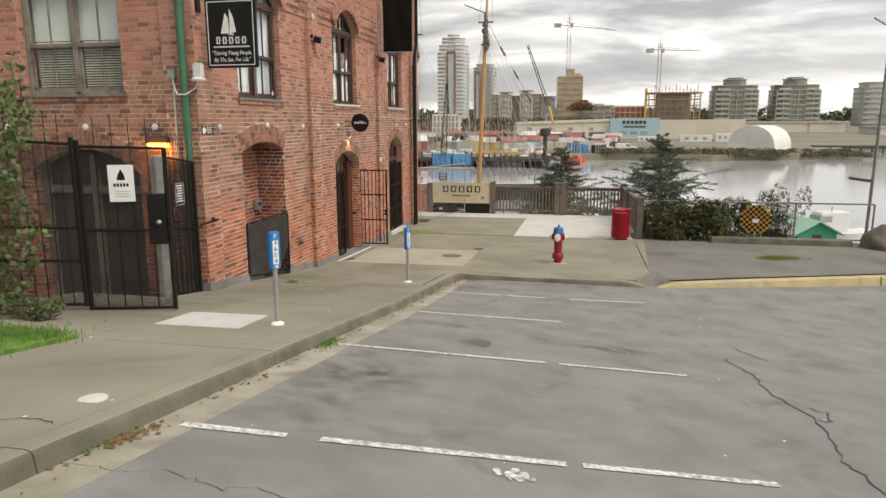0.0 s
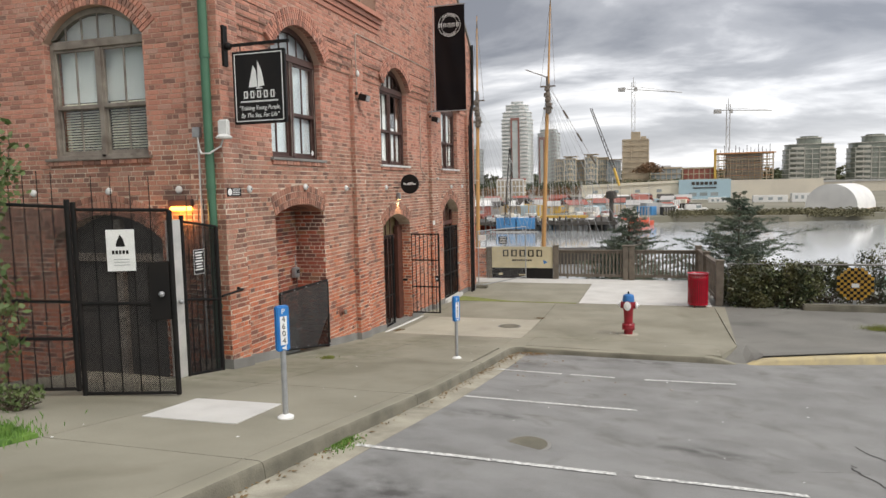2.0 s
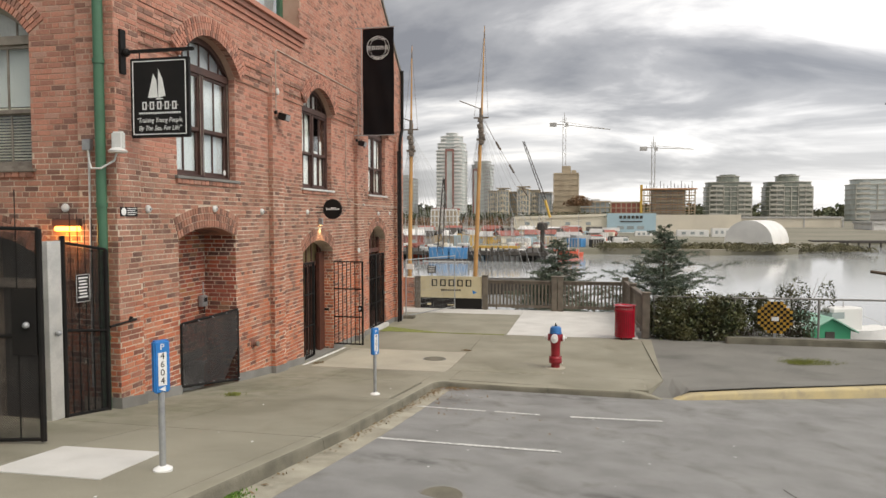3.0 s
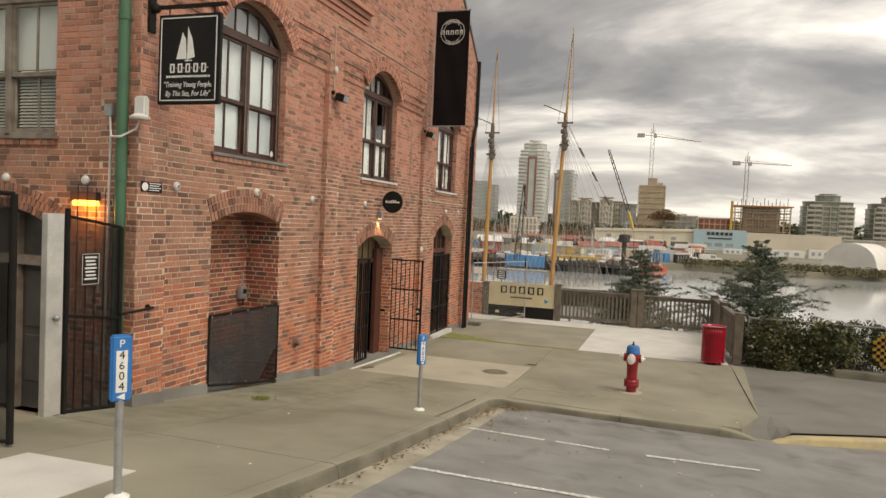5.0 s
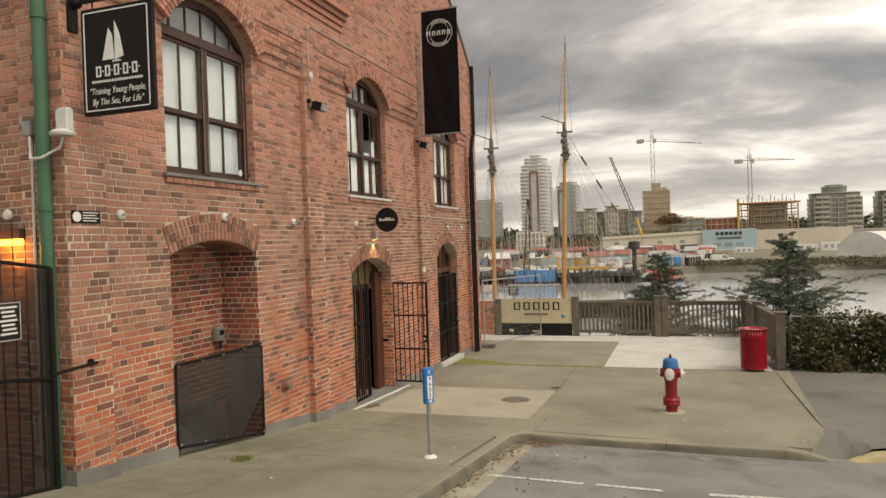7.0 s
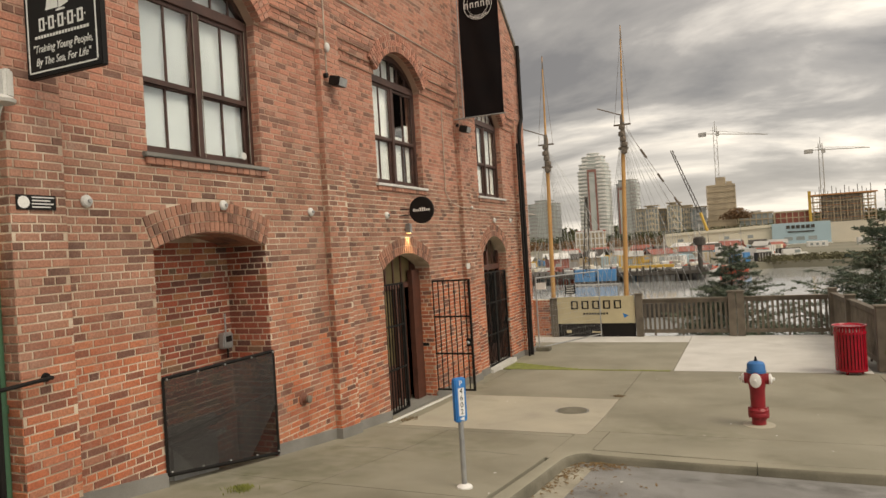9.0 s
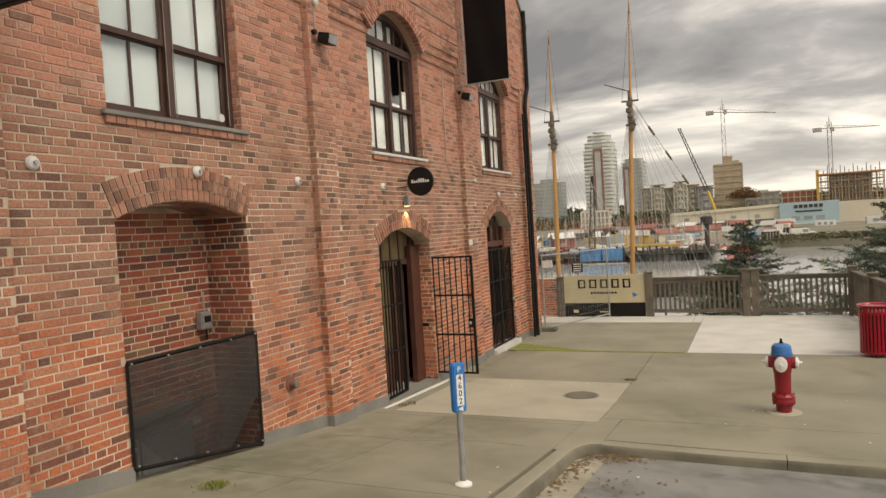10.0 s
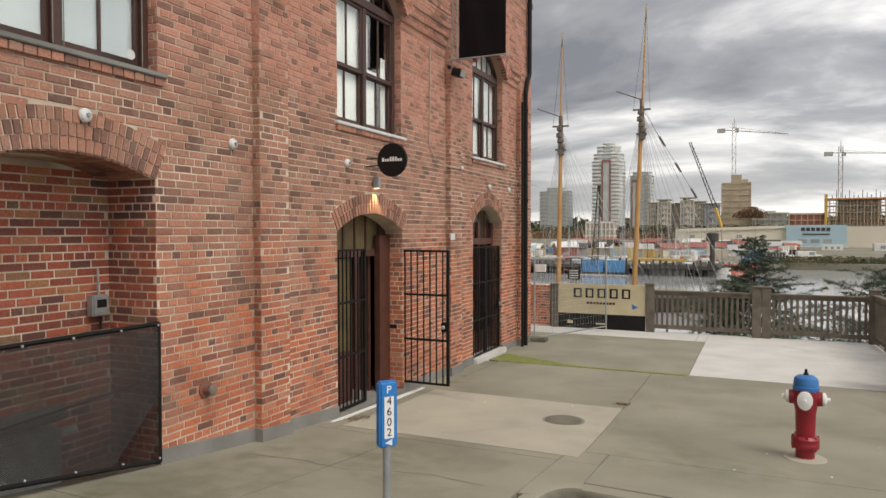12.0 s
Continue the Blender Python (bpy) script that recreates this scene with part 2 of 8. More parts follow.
ASPHALT_PATH = mat("path_asphalt", (0.20, 0.195, 0.175), (0.16, 0.155, 0.14), 0.7, 0.92, 0.5, fine=150, stain=0.5, stain_colour=(0.06, 0.06, 0.05))
GUTTER = mat("gutter", (0.40, 0.375, 0.30), (0.26, 0.242, 0.188), 2.2, 0.9, 0.4, fine=90, stain=0.7, stain_colour=(0.11, 0.10, 0.075), stain_scale=1.6)
WHITE_LINE = mat("worn_road_paint", (0.80, 0.80, 0.77), (0.34, 0.34, 0.325), 26.0, 0.85, 0.2, fine=120, stain=1.0, stain_colour=(0.2, 0.2, 0.195), stain_scale=16.0)
YELLOW_KERB = mat("worn_yellow_paint", (0.50, 0.41, 0.22), (0.40, 0.34, 0.21), 3.0, 0.85, 0.3, stain=0.6, stain_colour=(0.25, 0.22, 0.17), stain_scale=4)
CRACK = mat("crack_filling", (0.05, 0.048, 0.045), (0.075, 0.07, 0.06), 6, 0.95)
PLINTH = mat("plinth_render", (0.235, 0.23, 0.215), (0.18, 0.175, 0.16), 2.0, 0.9, 0.3, stain=0.4)
IRON = mat("black_iron", (0.010, 0.010, 0.010), (0.016, 0.014, 0.013), 5, 0.6, 0.1, spec=0.15)
SCREEN = mat("dusty_black_wire", (0.045, 0.042, 0.040), (0.030, 0.028, 0.027), 2.5, 0.7, 0.0, spec=0.2)
STEEL = mat("galvanised_steel", (0.42, 0.43, 0.43), (0.33, 0.34, 0.35), 9, 0.5, 0.1, metal=0.6)
ALU = mat("aluminium", (0.62, 0.61, 0.58), (0.5, 0.5, 0.48), 5, 0.4, 0.0, metal=0.5)
GREEN_PIPE = mat("green_paint", (0.055, 0.15, 0.085), (0.045, 0.12, 0.07), 3, 0.5, 0.05)
BLACK_PAINT = mat("black_paint", (0.010, 0.009, 0.009), (0.014, 0.012, 0.011), 3, 0.55, 0.0, spec=0.2)
BANNER = mat("banner_cloth", (0.006, 0.005, 0.006), (0.010, 0.007, 0.007), 2, 0.85, 0.1, spec=0.15)
WHITE = mat("white_paint", (0.78, 0.78, 0.76), (0.70, 0.70, 0.68), 6, 0.55)
OFFWHITE = mat("offwhite_plastic", (0.66, 0.66, 0.64), (0.58, 0.58, 0.56), 6, 0.5)
BLUE = mat("blue_plastic", (0.02, 0.19, 0.52), (0.018, 0.16, 0.45), 6, 0.4)
RED = mat("hydrant_red", (0.27, 0.012, 0.022), (0.21, 0.010, 0.018), 8, 0.38, 0.05)
BIN_RED = mat("bin_red", (0.36, 0.006, 0.022), (0.29, 0.005, 0.017), 8, 0.2, 0.02)
HYD_BLUE = mat("hydrant_blue", (0.03, 0.16, 0.42), (0.025, 0.13, 0.34), 8, 0.4, 0.05)
FRAME = mat("window_frame_paint", (0.075, 0.034, 0.026), (0.05, 0.024, 0.019), 5, 0.55, 0.1)
FRAME_OLD = mat("weathered_frame", (0.26, 0.23, 0.19), (0.17, 0.14, 0.115), 5, 0.65, 0.15, stain=0.5, stain_colour=(0.10, 0.07, 0.05), stain_scale=5)
SILL = mat("sill_brownstone", (0.20, 0.085, 0.06), (0.15, 0.07, 0.05), 4, 0.8, 0.2)
# pale blind whose bluish tone paints in the sky reflected by the panes
BLIND_SKY = mat("window_blind", (0.62, 0.66, 0.68), (0.50, 0.54, 0.57), 1.2, 0.8)
SLAT = mat("cream_blind_slats", (0.66, 0.60, 0.47), (0.54, 0.49, 0.38), 3, 0.7)
# near-black that puts the gloom of the unlit interior into the colour
UNLIT_BLACK = mat("dark_interior", (0.022, 0.018, 0.017), (0.034, 0.028, 0.024), 2, 0.9, spec=0.2)
DOOR_WOOD = mat("door_wood", (0.105, 0.036, 0.023), (0.070, 0.026, 0.017), 5, 0.55, 0.2)
SHEER = mat("white_curtain", (0.84, 0.84, 0.81), (0.78, 0.78, 0.75), 5, 0.85)
CURTAIN = mat("ochre_curtain", (0.17, 0.125, 0.055), (0.12, 0.09, 0.04), 4, 0.8)
GLASS = glass_material("window_glass")
FENCE_WOOD = mat("weathered_fence_wood", (0.165, 0.138, 0.106), (0.105, 0.088, 0.069), 4, 0.85, 0.3, fine=60, stain=0.4)
SIGN_CREAM = mat("sign_cream", (0.58, 0.51, 0.33), (0.52, 0.45, 0.29), 3, 0.7)
WATER = mat("water", (0.40, 0.415, 0.415), (0.45, 0.46, 0.46), 0.05, 0.10, 0.0, spec=1.0)
GRASS_M = mat("grass", (0.15, 0.27, 0.045), (0.08, 0.17, 0.03), 9, 0.8)
MOSS = mat("moss", (0.22, 0.24, 0.05), (0.16, 0.18, 0.05), 7, 0.95, 0.5)
LEAF_DARK = mat("dark_leaf", (0.020, 0.034, 0.012), (0.095, 0.090, 0.032), 2.2, 0.5)
LEAF_LIME = mat("young_leaf", (0.10, 0.14, 0.045), (0.18, 0.19, 0.075), 2.6, 0.5)
LEAF_IVY = mat("ivy_leaf", (0.055, 0.10, 0.025), (0.12, 0.15, 0.05), 3, 0.6)
NEEDLE = mat("conifer_needles", (0.060, 0.092, 0.066), (0.12, 0.145, 0.095), 1.2, 0.7)
BARK = mat("bark", (0.11, 0.08, 0.055), (0.075, 0.055, 0.04), 8, 0.9, 0.4)
MAST = mat("varnished_spar", (0.50, 0.27, 0.09), (0.42, 0.22, 0.075), 0.6, 0.5)
MAST_TOP = mat("dark_spar", (0.16, 0.12, 0.09), (0.11, 0.09, 0.07), 1, 0.6)
DEAD_LEAF = mat("fallen_leaves", (0.22, 0.14, 0.06), (0.12, 0.08, 0.04), 20, 0.9)


def box(bm, x0, x1, y0, y1, z0, z1, m=None):
    r = bmesh.ops.create_cube(bm, size=1)
    t = Matrix.Translation(((x0 + x1) / 2, (y0 + y1) / 2, (z0 + z1) / 2)) @ Matrix.Diagonal((abs(x1 - x0), abs(y1 - y0), abs(z1 - z0), 1))
    bmesh.ops.transform(bm, matrix=(m @ t) if m else t, verts=r["verts"])
    return r["verts"]


def soft(bm, width=0.006, segments=2):
    bmesh.ops.bevel(bm, geom=list(bm.edges), offset=width, segments=segments, affect="EDGES", clamp_overlap=True)


def rod(bm, a, b, r, r2=None, sides=10, caps=True):
    a, b = Vector(a), Vector(b)
    q = (b - a).to_track_quat("Z", "Y").to_matrix().to_4x4()
    bmesh.ops.create_cone(bm, cap_ends=caps, segments=sides, radius1=r, radius2=r if r2 is None else r2, depth=(b - a).length,
                          matrix=Matrix.Translation((a + b) / 2) @ q)


def pipe(bm, points, r, sides=8):
    for a, b in zip(points, points[1:]):
        rod(bm, a, b, r, sides=sides)
    for p in points[1:-1]:
        bmesh.ops.create_uvsphere(bm, u_segments=8, v_segments=6, radius=r, matrix=Matrix.Translation(p))


def lathe(bm, profile, sides=28, m=Matrix()):
    """A turned body from (radius, height) pairs."""
    rings = [[bm.verts.new(m @ Vector((r * math.cos(2 * math.pi * k / sides), r * math.sin(2 * math.pi * k / sides), z))) for k in range(sides)] for r, z in profile]
    for a, b in zip(rings, rings[1:]):
        for k in range(sides):
            bm.faces.new((a[k], a[(k + 1) % sides], b[(k + 1) % sides], b[k]))
    bm.faces.new(rings[0][::-1]), bm.faces.new(rings[-1])


def slab(bm, points, depth):
    """A sheet with the given top corners (counted round, seen from above), reaching down by depth."""
    top = [bm.verts.new(p) for p in points]
    low = [bm.verts.new(Vector(p) - Vector((0, 0, depth))) for p in points]
    bm.faces.new(top), bm.faces.new(low[::-1])
    for k in range(len(points)):
        j = (k + 1) % len(points)
        bm.faces.new((top[k], low[k], low[j], top[j]))


def mesh_of(name, bm, material, smooth=False):
    bmesh.ops.recalc_face_normals(bm, faces=bm.faces)
    me = bpy.data.meshes.new(name)
    bm.to_mesh(me)
    bm.free()
    me.materials.append(material)
    if smooth:
        me.shade_smooth()
        me.set_sharp_from_angle(angle=radians(35))
    return me


def part(name, bm, material, parent, label="", smooth=False):
    ob = new(name, mesh_of(name, bm, material, smooth))
    ob.parent = parent
    if label:
        tagged(ob, label)
    return ob


def thing(name, label, category, m=Matrix(), group=""):
    ob = new(name)
    ob.matrix_basis = m
    return tagged(ob, label, category, group)


def structure(name, bm, material, label, category="", smooth=False, kind="structure"):
    return tagged(new(name, mesh_of(name, bm, material, smooth)), label, category or name.replace("_", " "), kind=kind)


def raw(name, verts, faces, material):
    me = bpy.data.meshes.new(name)
    me.from_pydata(verts, [], faces)
    me.materials.append(material)
    return me


def lettering(text, size, material, m, parent, name="lettering", italic=0.0, width=None):
    cu = bpy.data.curves.new(name, "FONT")
    cu.body, cu.size, cu.align_x, cu.align_y, cu.extrude, cu.shear, cu.resolution_u = text, size, "CENTER", "CENTER", 0.0015, italic, 3
    tmp = new(name, cu)
    dg = bpy.context.evaluated_depsgraph_get()
    me = bpy.data.meshes.new_from_object(tmp.evaluated_get(dg))
    bpy.data.objects.remove(tmp)
    me.materials.clear()
    me.materials.append(material)
    if width:
        span = max(v.co.x for v in me.vertices) - min(v.co.x for v in me.vertices)
        me.transform(Matrix.Diagonal((width / span, 1, 1, 1)))
    me.transform(m)
    ob = new(name, me)
    ob.parent = parent
    return ob


# ---- lie of the land ----
PROFILE = ((-60, 9.3), (-16, 2.86), (-4.47, 1.172), (-1.7, 0.75), (0.9, 0.41), (2.7, 0.2), (4.5, 0.04), (5.3, 0.0), (8, -0.08), (16, -0.2), (60, -0.2))


def fall(y):
    """Height of the pavement along the street, which runs down to the harbour."""
    return float(np.interp(y, [p[0] for p in PROFILE], [p[1] for p in PROFILE]))


def road_z(x, y):
    cross = float(np.interp(y, (-2.0, 2.5), (0.06, 0.010)))
    return fall(y) - 0.13 - cross * (x - 3.2)


def lot_z(x, y):
    k = min(1.0, max(0.0, (x - 3.3) / 1.2))
    return (1 - k) * fall(y) + k * fall(max(y, 3.6))


# ---- ground ----
def sheet(xs, ys, z, depth=0.25, inside=None):
    """A sloping sheet over a grid of xs and ys with skirts down to its depth."""
    bm = bmesh.new()
    v = {}
    for i, x in enumerate(xs):
        for j, y in enumerate(ys):
            v[i, j] = bm.verts.new((x, y, z(x, y)))
    for i in range(len(xs) - 1):
        for j in range(len(ys) - 1):
            if not inside or inside((xs[i] + xs[i + 1]) / 2, (ys[j] + ys[j + 1]) / 2):
                bm.faces.new((v[i, j], v[i + 1, j], v[i + 1, j + 1], v[i, j + 1]))
    r = bmesh.ops.extrude_face_region(bm, geom=list(bm.faces))
    low = [g for g in r["geom"] if isinstance(g, bmesh.types.BMVert)]
    bmesh.ops.translate(bm, verts=low, vec=(0, 0, -depth))
    bmesh.ops.delete(bm, geom=[w for w in bm.verts if not w.link_faces], context="VERTS")
    return bm


KX, KY = 3.2, 3.15  # back edges of the kerbs
ys_street = [-60, -40, -28, -20] + [-16 + 0.5 * k for k in range(39)]
structure("road", sheet([3.2, 4, 5, 6, 7, 8, 10, 14, 20, 40], [y for y in ys_street if y < 3.0] + [3.0, 3.6, 4.4, 5.2, 6, 8, 12], lambda x, y: road_z(x, y) + 0.0), ASPHALT, "grey worn asphalt road with faded parking lines", "road")
water_bm = bmesh.new()
bmesh.ops.create_grid(water_bm, x_segments=1, y_segments=1, size=2500)
bmesh.ops.translate(water_bm, verts=water_bm.verts, vec=(0, 0, -4.5))
water = structure("water", water_bm, WATER, "grey calm harbour water reflecting a cloudy sky", "water")
wt = WATER.node_tree
wb = wt.nodes["Principled BSDF"]
wnoise = wt.nodes.new("ShaderNodeTexNoise"); wnoise.inputs["Scale"].default_value, wnoise.inputs["Detail"].default_value = 0.9, 5
wbump = wt.nodes.new("ShaderNodeBump"); wbump.inputs["Strength"].default_value, wbump.inputs["Distance"].default_value = 0.05, 0.04
wgeo = wt.nodes.new("ShaderNodeNewGeometry")
wt.links.new(wgeo.outputs["Position"], wnoise.inputs["Vector"])
wt.links.new(wnoise.outputs["Fac"], wbump.inputs["Height"])
wt.links.new(wbump.outputs[0], wb.inputs["Normal"])

quay = bmesh.new()
box(quay, -60, 8, -70, 15.9, -9, -1.2)
box(quay, 8, 60, -70, 10.5, -9, -1.2)
structure("ground", quay, KERB, "concrete quay wall above the water", "ground")
bank = bmesh.new()
for x0, x1, y0, y1, z0, z1 in ((3.2, 12.5, 15.9, 22.5, -3.0, -4.3), (8, 12.5, 10.5, 15.9, -2.2, -3.0), (12.5, 40, 10.5, 14.5, -2.6, -4.4)):
    slab(bank, [(x0, y0, z0), (x1, y0, z0), (x1, y1, z1), (x0, y1, z1)], 3)
structure("harbour_bank", bank, MOSS, "overgrown bank sloping to the water", "bank")

# pavement: bays of concrete parted by open joints
pavement = tagged(new("pavement"), "grey-brown concrete pavement sloping down along the street", "pavement", kind="structure")


def paving(name, x0, x1, y0, y1, z, material, parent, lift=0.0, gap=0.006, label=""):
    n = max(1, int((y1 - y0) / 0.5))
    ys = [y0 + gap + (y1 - y0 - 2 * gap) * k / n for k in range(n + 1)]
    bm = sheet([x0 + gap, (x0 + x1) / 2, x1 - gap], ys, lambda x, y: z(x, y) + lift, 0.18)
    return part(name, bm, material, parent, label)


flat_fall = lambda x, y: fall(y)
for y0, y1 in ((-30, -22), (-22, -16), (-16, -11.2), (-11.2, -8.6), (-8.6, -5.85), (-5.85, -2.6), (-2.6, 0.6), (0.6, 3.9)):
    paving("slab", 1.25, 3.10 if y1 < 3 else 3.05, y0, y1, flat_fall, CONCRETE, pavement)
    if y0 >= -5.9:
        paving("slab", -0.2 if y0 > -2.7 else -1.5, 1.25, y0, y1, flat_fall, CONCRETE, pavement)
paving("slab", -0.5, 0.33, 3.9, 9.6, flat_fall, CONCRETE, pavement)
paving("slab", 0.33, 3.21, 4.1, 6.74, flat_fall, CONCRETE_WARM, pavement, 0.004, label="paler warm concrete patch")
paving("slab", 0.33, 3.21, 6.74, 9.75, flat_fall, CONCRETE, pavement)
paving("slab", 0.33, 3.05, 3.9, 4.1, flat_fall, CONCRETE, pavement)
paving("slab", 3.21, 7.45, 4.4, 9.75, lot_z, CONCRETE, pavement)
paving("slab", 3.47, 7.08, 3.22, 4.4, lot_z, CONCRETE, pavement)
bm = bmesh.new()
ring_ = [(3.10 + 0.37 * (1 - math.cos(radians(9 * k))), 2.6 + 0.62 * math.sin(radians(9 * k))) for k in range(11)]
slab(bm, [(x, y, lot_z(x, y)) for x, y in ring_ + [(3.47, 3.9), (3.05, 3.9), (3.05, 2.6)]], 0.15)
part("slab", bm, CONCRETE, pavement)
bm = bmesh.new()
slab(bm, [(7.08, 3.24, lot_z(7.08, 3.3)), (7.45, 4.4, lot_z(7.45, 4.4)), (7.08, 4.4, lot_z(7.08, 4.4))], 0.12)
part("slab", bm, CONCRETE, pavement)
bm = bmesh.new()
slab(bm, [(7.45, 4.4, lot_z(7.45, 4.4)), (7.72, 9.75, fall(9.75)), (7.45, 9.75, fall(9.75))], 0.12)
part("slab", bm, CONCRETE, pavement)
paving("slab", 3.05, 3.47, 3.9, 4.4, flat_fall, CONCRETE, pavement)
paving("slab", -0.5, 3.82, 9.75, 14.2, flat_fall, CONCRETE, pavement)
paving("slab", -2.2, 1.5, 14.2, 15.6, flat_fall, CONCRETE_PALE, pavement, label="pale new concrete bay")
paving("slab", 1.5, 3.6, 14.2, 15.6, flat_fall, CONCRETE_PALE, pavement, label="pale new concrete bay")
paving("slab", 3.82, 7.4, 9.75, 15.6, flat_fall, CONCRETE_PALE, pavement, 0.003, label="pale new concrete bay")
paving("slab", 3.6, 3.82, 14.2, 15.6, flat_fall, CONCRETE_PALE, pavement)
bm = bmesh.new()
slab(bm, [(1.39, -4.9, fall(-4.9) + .008), (2.37, -4.87, fall(-4.87) + .008), (2.21, -3.84, fall(-3.84) + .008), (1.23, -3.9, fall(-3.9) + .008)], 0.1)
part("slab", bm, CONCRETE_PALE, pavement, "pale square concrete cover")
bm = bmesh.new()
px_ = [6.6, 7.0, 7.35, 7.5, 7.65, 7.8, 9.0, 11, 14, 20, 30]
edge_y = lambda x: 3.3 if x < 7.7 else 3.42 + 0.412 * (x - 7.8)
edge_z = lambda x: float(np.interp(x, (6.6, 7.35, 7.5, 7.65, 7.8, 9.0, 12.4, 30), (0.06, -0.03, -0.03, 0.04, 0.10, 0.09, 0.01, -0.21)))
back_y = lambda x: 15.8 if x < 7.7 else max(10.4, edge_y(x) + .4)
vs = [[bm.verts.new((x, edge_y(x) + (back_y(x) - edge_y(x)) * s, edge_z(x) + (fall(max(4.3, edge_y(x) + (back_y(x) - edge_y(x)) * s)) - 0.012 - edge_z(x)) * min(1, s * 9))) for s in (0, .05, .11, .2, .35, .6, 1)] for x in px_]
for a, b in zip(vs, vs[1:]):
    for k in range(6):
        bm.faces.new((a[k], b[k], b[k + 1], a[k + 1]))
structure("path", bm, ASPHALT_PATH, "dark asphalt path beside the bushes", "path")

# kerbs
kerb = tagged(new("kerb"), "weathered concrete kerb with a rounded edge", "kerb", kind="structure")


def kerb_run(points, drop, material, width=0.16, name="kerb_stone", label=""):
    """One length of kerb: back edge at the points, rounded arris, face dropping to the carriageway."""
    bm = bmesh.new()
    prof = ((0, 0), (width - 0.05, 0.0), (width - 0.02, -0.009), (width - 0.006, -0.024), (width, -0.05), (width + 0.02, -drop - 0.05), (0, -drop - 0.05))
    rings = []
    for k, p in enumerate(points):
        p = Vector(p)
        d = (Vector(points[min(k + 1, len(points) - 1)]) - Vector(points[max(k - 1, 0)])).normalized()
        side = Vector((d.y, -d.x, 0)).normalized()
        rings.append([bm.verts.new(p + side * a + Vector((0, 0, b))) for a, b in prof])
    for a, b in zip(rings, rings[1:]):
        for k in range(len(prof)):
            j = (k + 1) % len(prof)
            bm.faces.new((a[k], a[j], b[j], b[k]))
    bm.faces.new(rings[0]), bm.faces.new(rings[-1][::-1])
    ob = part(name, bm, material, kerb, label, smooth=True)
    # tops take paler concrete; the darker face colour holds both dirt and shade
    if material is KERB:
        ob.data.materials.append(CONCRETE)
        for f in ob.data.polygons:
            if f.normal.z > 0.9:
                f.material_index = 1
    return ob


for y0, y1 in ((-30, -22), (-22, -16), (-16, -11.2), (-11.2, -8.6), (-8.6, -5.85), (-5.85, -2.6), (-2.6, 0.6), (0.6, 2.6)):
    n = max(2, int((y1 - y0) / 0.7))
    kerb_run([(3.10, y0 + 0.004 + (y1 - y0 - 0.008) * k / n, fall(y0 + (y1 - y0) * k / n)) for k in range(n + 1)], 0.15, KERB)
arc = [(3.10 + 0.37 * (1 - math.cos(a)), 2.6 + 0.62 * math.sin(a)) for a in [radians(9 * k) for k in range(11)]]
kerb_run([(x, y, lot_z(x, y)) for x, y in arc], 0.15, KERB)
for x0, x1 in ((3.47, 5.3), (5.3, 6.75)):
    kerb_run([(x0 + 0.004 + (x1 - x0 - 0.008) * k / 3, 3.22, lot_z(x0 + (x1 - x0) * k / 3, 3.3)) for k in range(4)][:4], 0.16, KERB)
kerb_run([(6.75, 3.22, lot_z(6.7, 3.3)), (7.0, 3.22, 0.09), (7.16, 3.23, 0.04), (7.32, 3.26, -0.02), (7.5, 3.30, -0.02)], 0.12, KERB)
kerb_run([(7.5, 3.30, -0.02), (7.62, 3.33, 0.03), (7.8, 3.40, 0.075), (9.0, 3.92, 0.06), (12.4, 5.32, -0.01)], 0.2, YELLOW_KERB, 0.15, label="worn yellow-painted kerb")
kerb_run([(12.4, 5.32, -0.01), (20, 8.45, -0.1), (30, 12.56, -0.2)], 0.2, YELLOW_KERB, 0.18, label="worn yellow-painted kerb")
bm = bmesh.new()
gy = [-30 + 0.8 * k for k in range(42)]
for a, b in zip(gy, gy[1:]):
    if b < 3.0:
        slab(bm, [(3.2, a, road_z(3.2, a) + .004), (3.56, a, road_z(3.56, a) + .004), (3.56, b, road_z(3.56, b) + .004), (3.2, b, road_z(3.2, b) + .004)], 0.02)
bmesh.ops.remove_doubles(bm, verts=bm.verts, dist=0.001)
structure("gutter", bm, GUTTER, "stained concrete gutter strip along the kerb", "gutter")


# parking lines
def stripe(a, b, width=0.085):
    a, b = Vector(a), Vector(b)
    n = max(2, int((b - a).length / 0.25))
    side = Vector((-(b - a).y, (b - a).x)).normalized() * width / 2
    bm = bmesh.new()
    rows = []
    for k in range(n + 1):
        p = a.lerp(b, k / n)
        rows.append([bm.verts.new((q.x, q.y, road_z(q.x, q.y) + 0.007)) for q in (p - side * random.uniform(.8, 1.1), p + side * random.uniform(.8, 1.1))])
    for r, s in zip(rows, rows[1:]):
        bm.faces.new((r[0], s[0], s[1], r[1]))
    return structure("parking_line", bm, WHITE_LINE, "worn white painted parking line on the asphalt", "road marking")


for a, b in (((3.40, 0.87), (4.48, 0.93)), ((4.62, 0.95), (5.3, 0.98)), ((5.75, 1.02), (7.1, 1.25)), ((3.35, -1.68), (5.69, -1.24)), ((3.42, -4.65), (5.6, -4.3)), ((5.75, -4.28), (7.08, -4.07)),
             ((3.45, -7.62), (4.14, -7.54)), ((4.36, -7.51), (5.9, -7.3)), ((6.0, -7.28), (7.19, -7.1)), ((3.45, -10.7), (7.2, -10.3))):
    stripe(a, b)


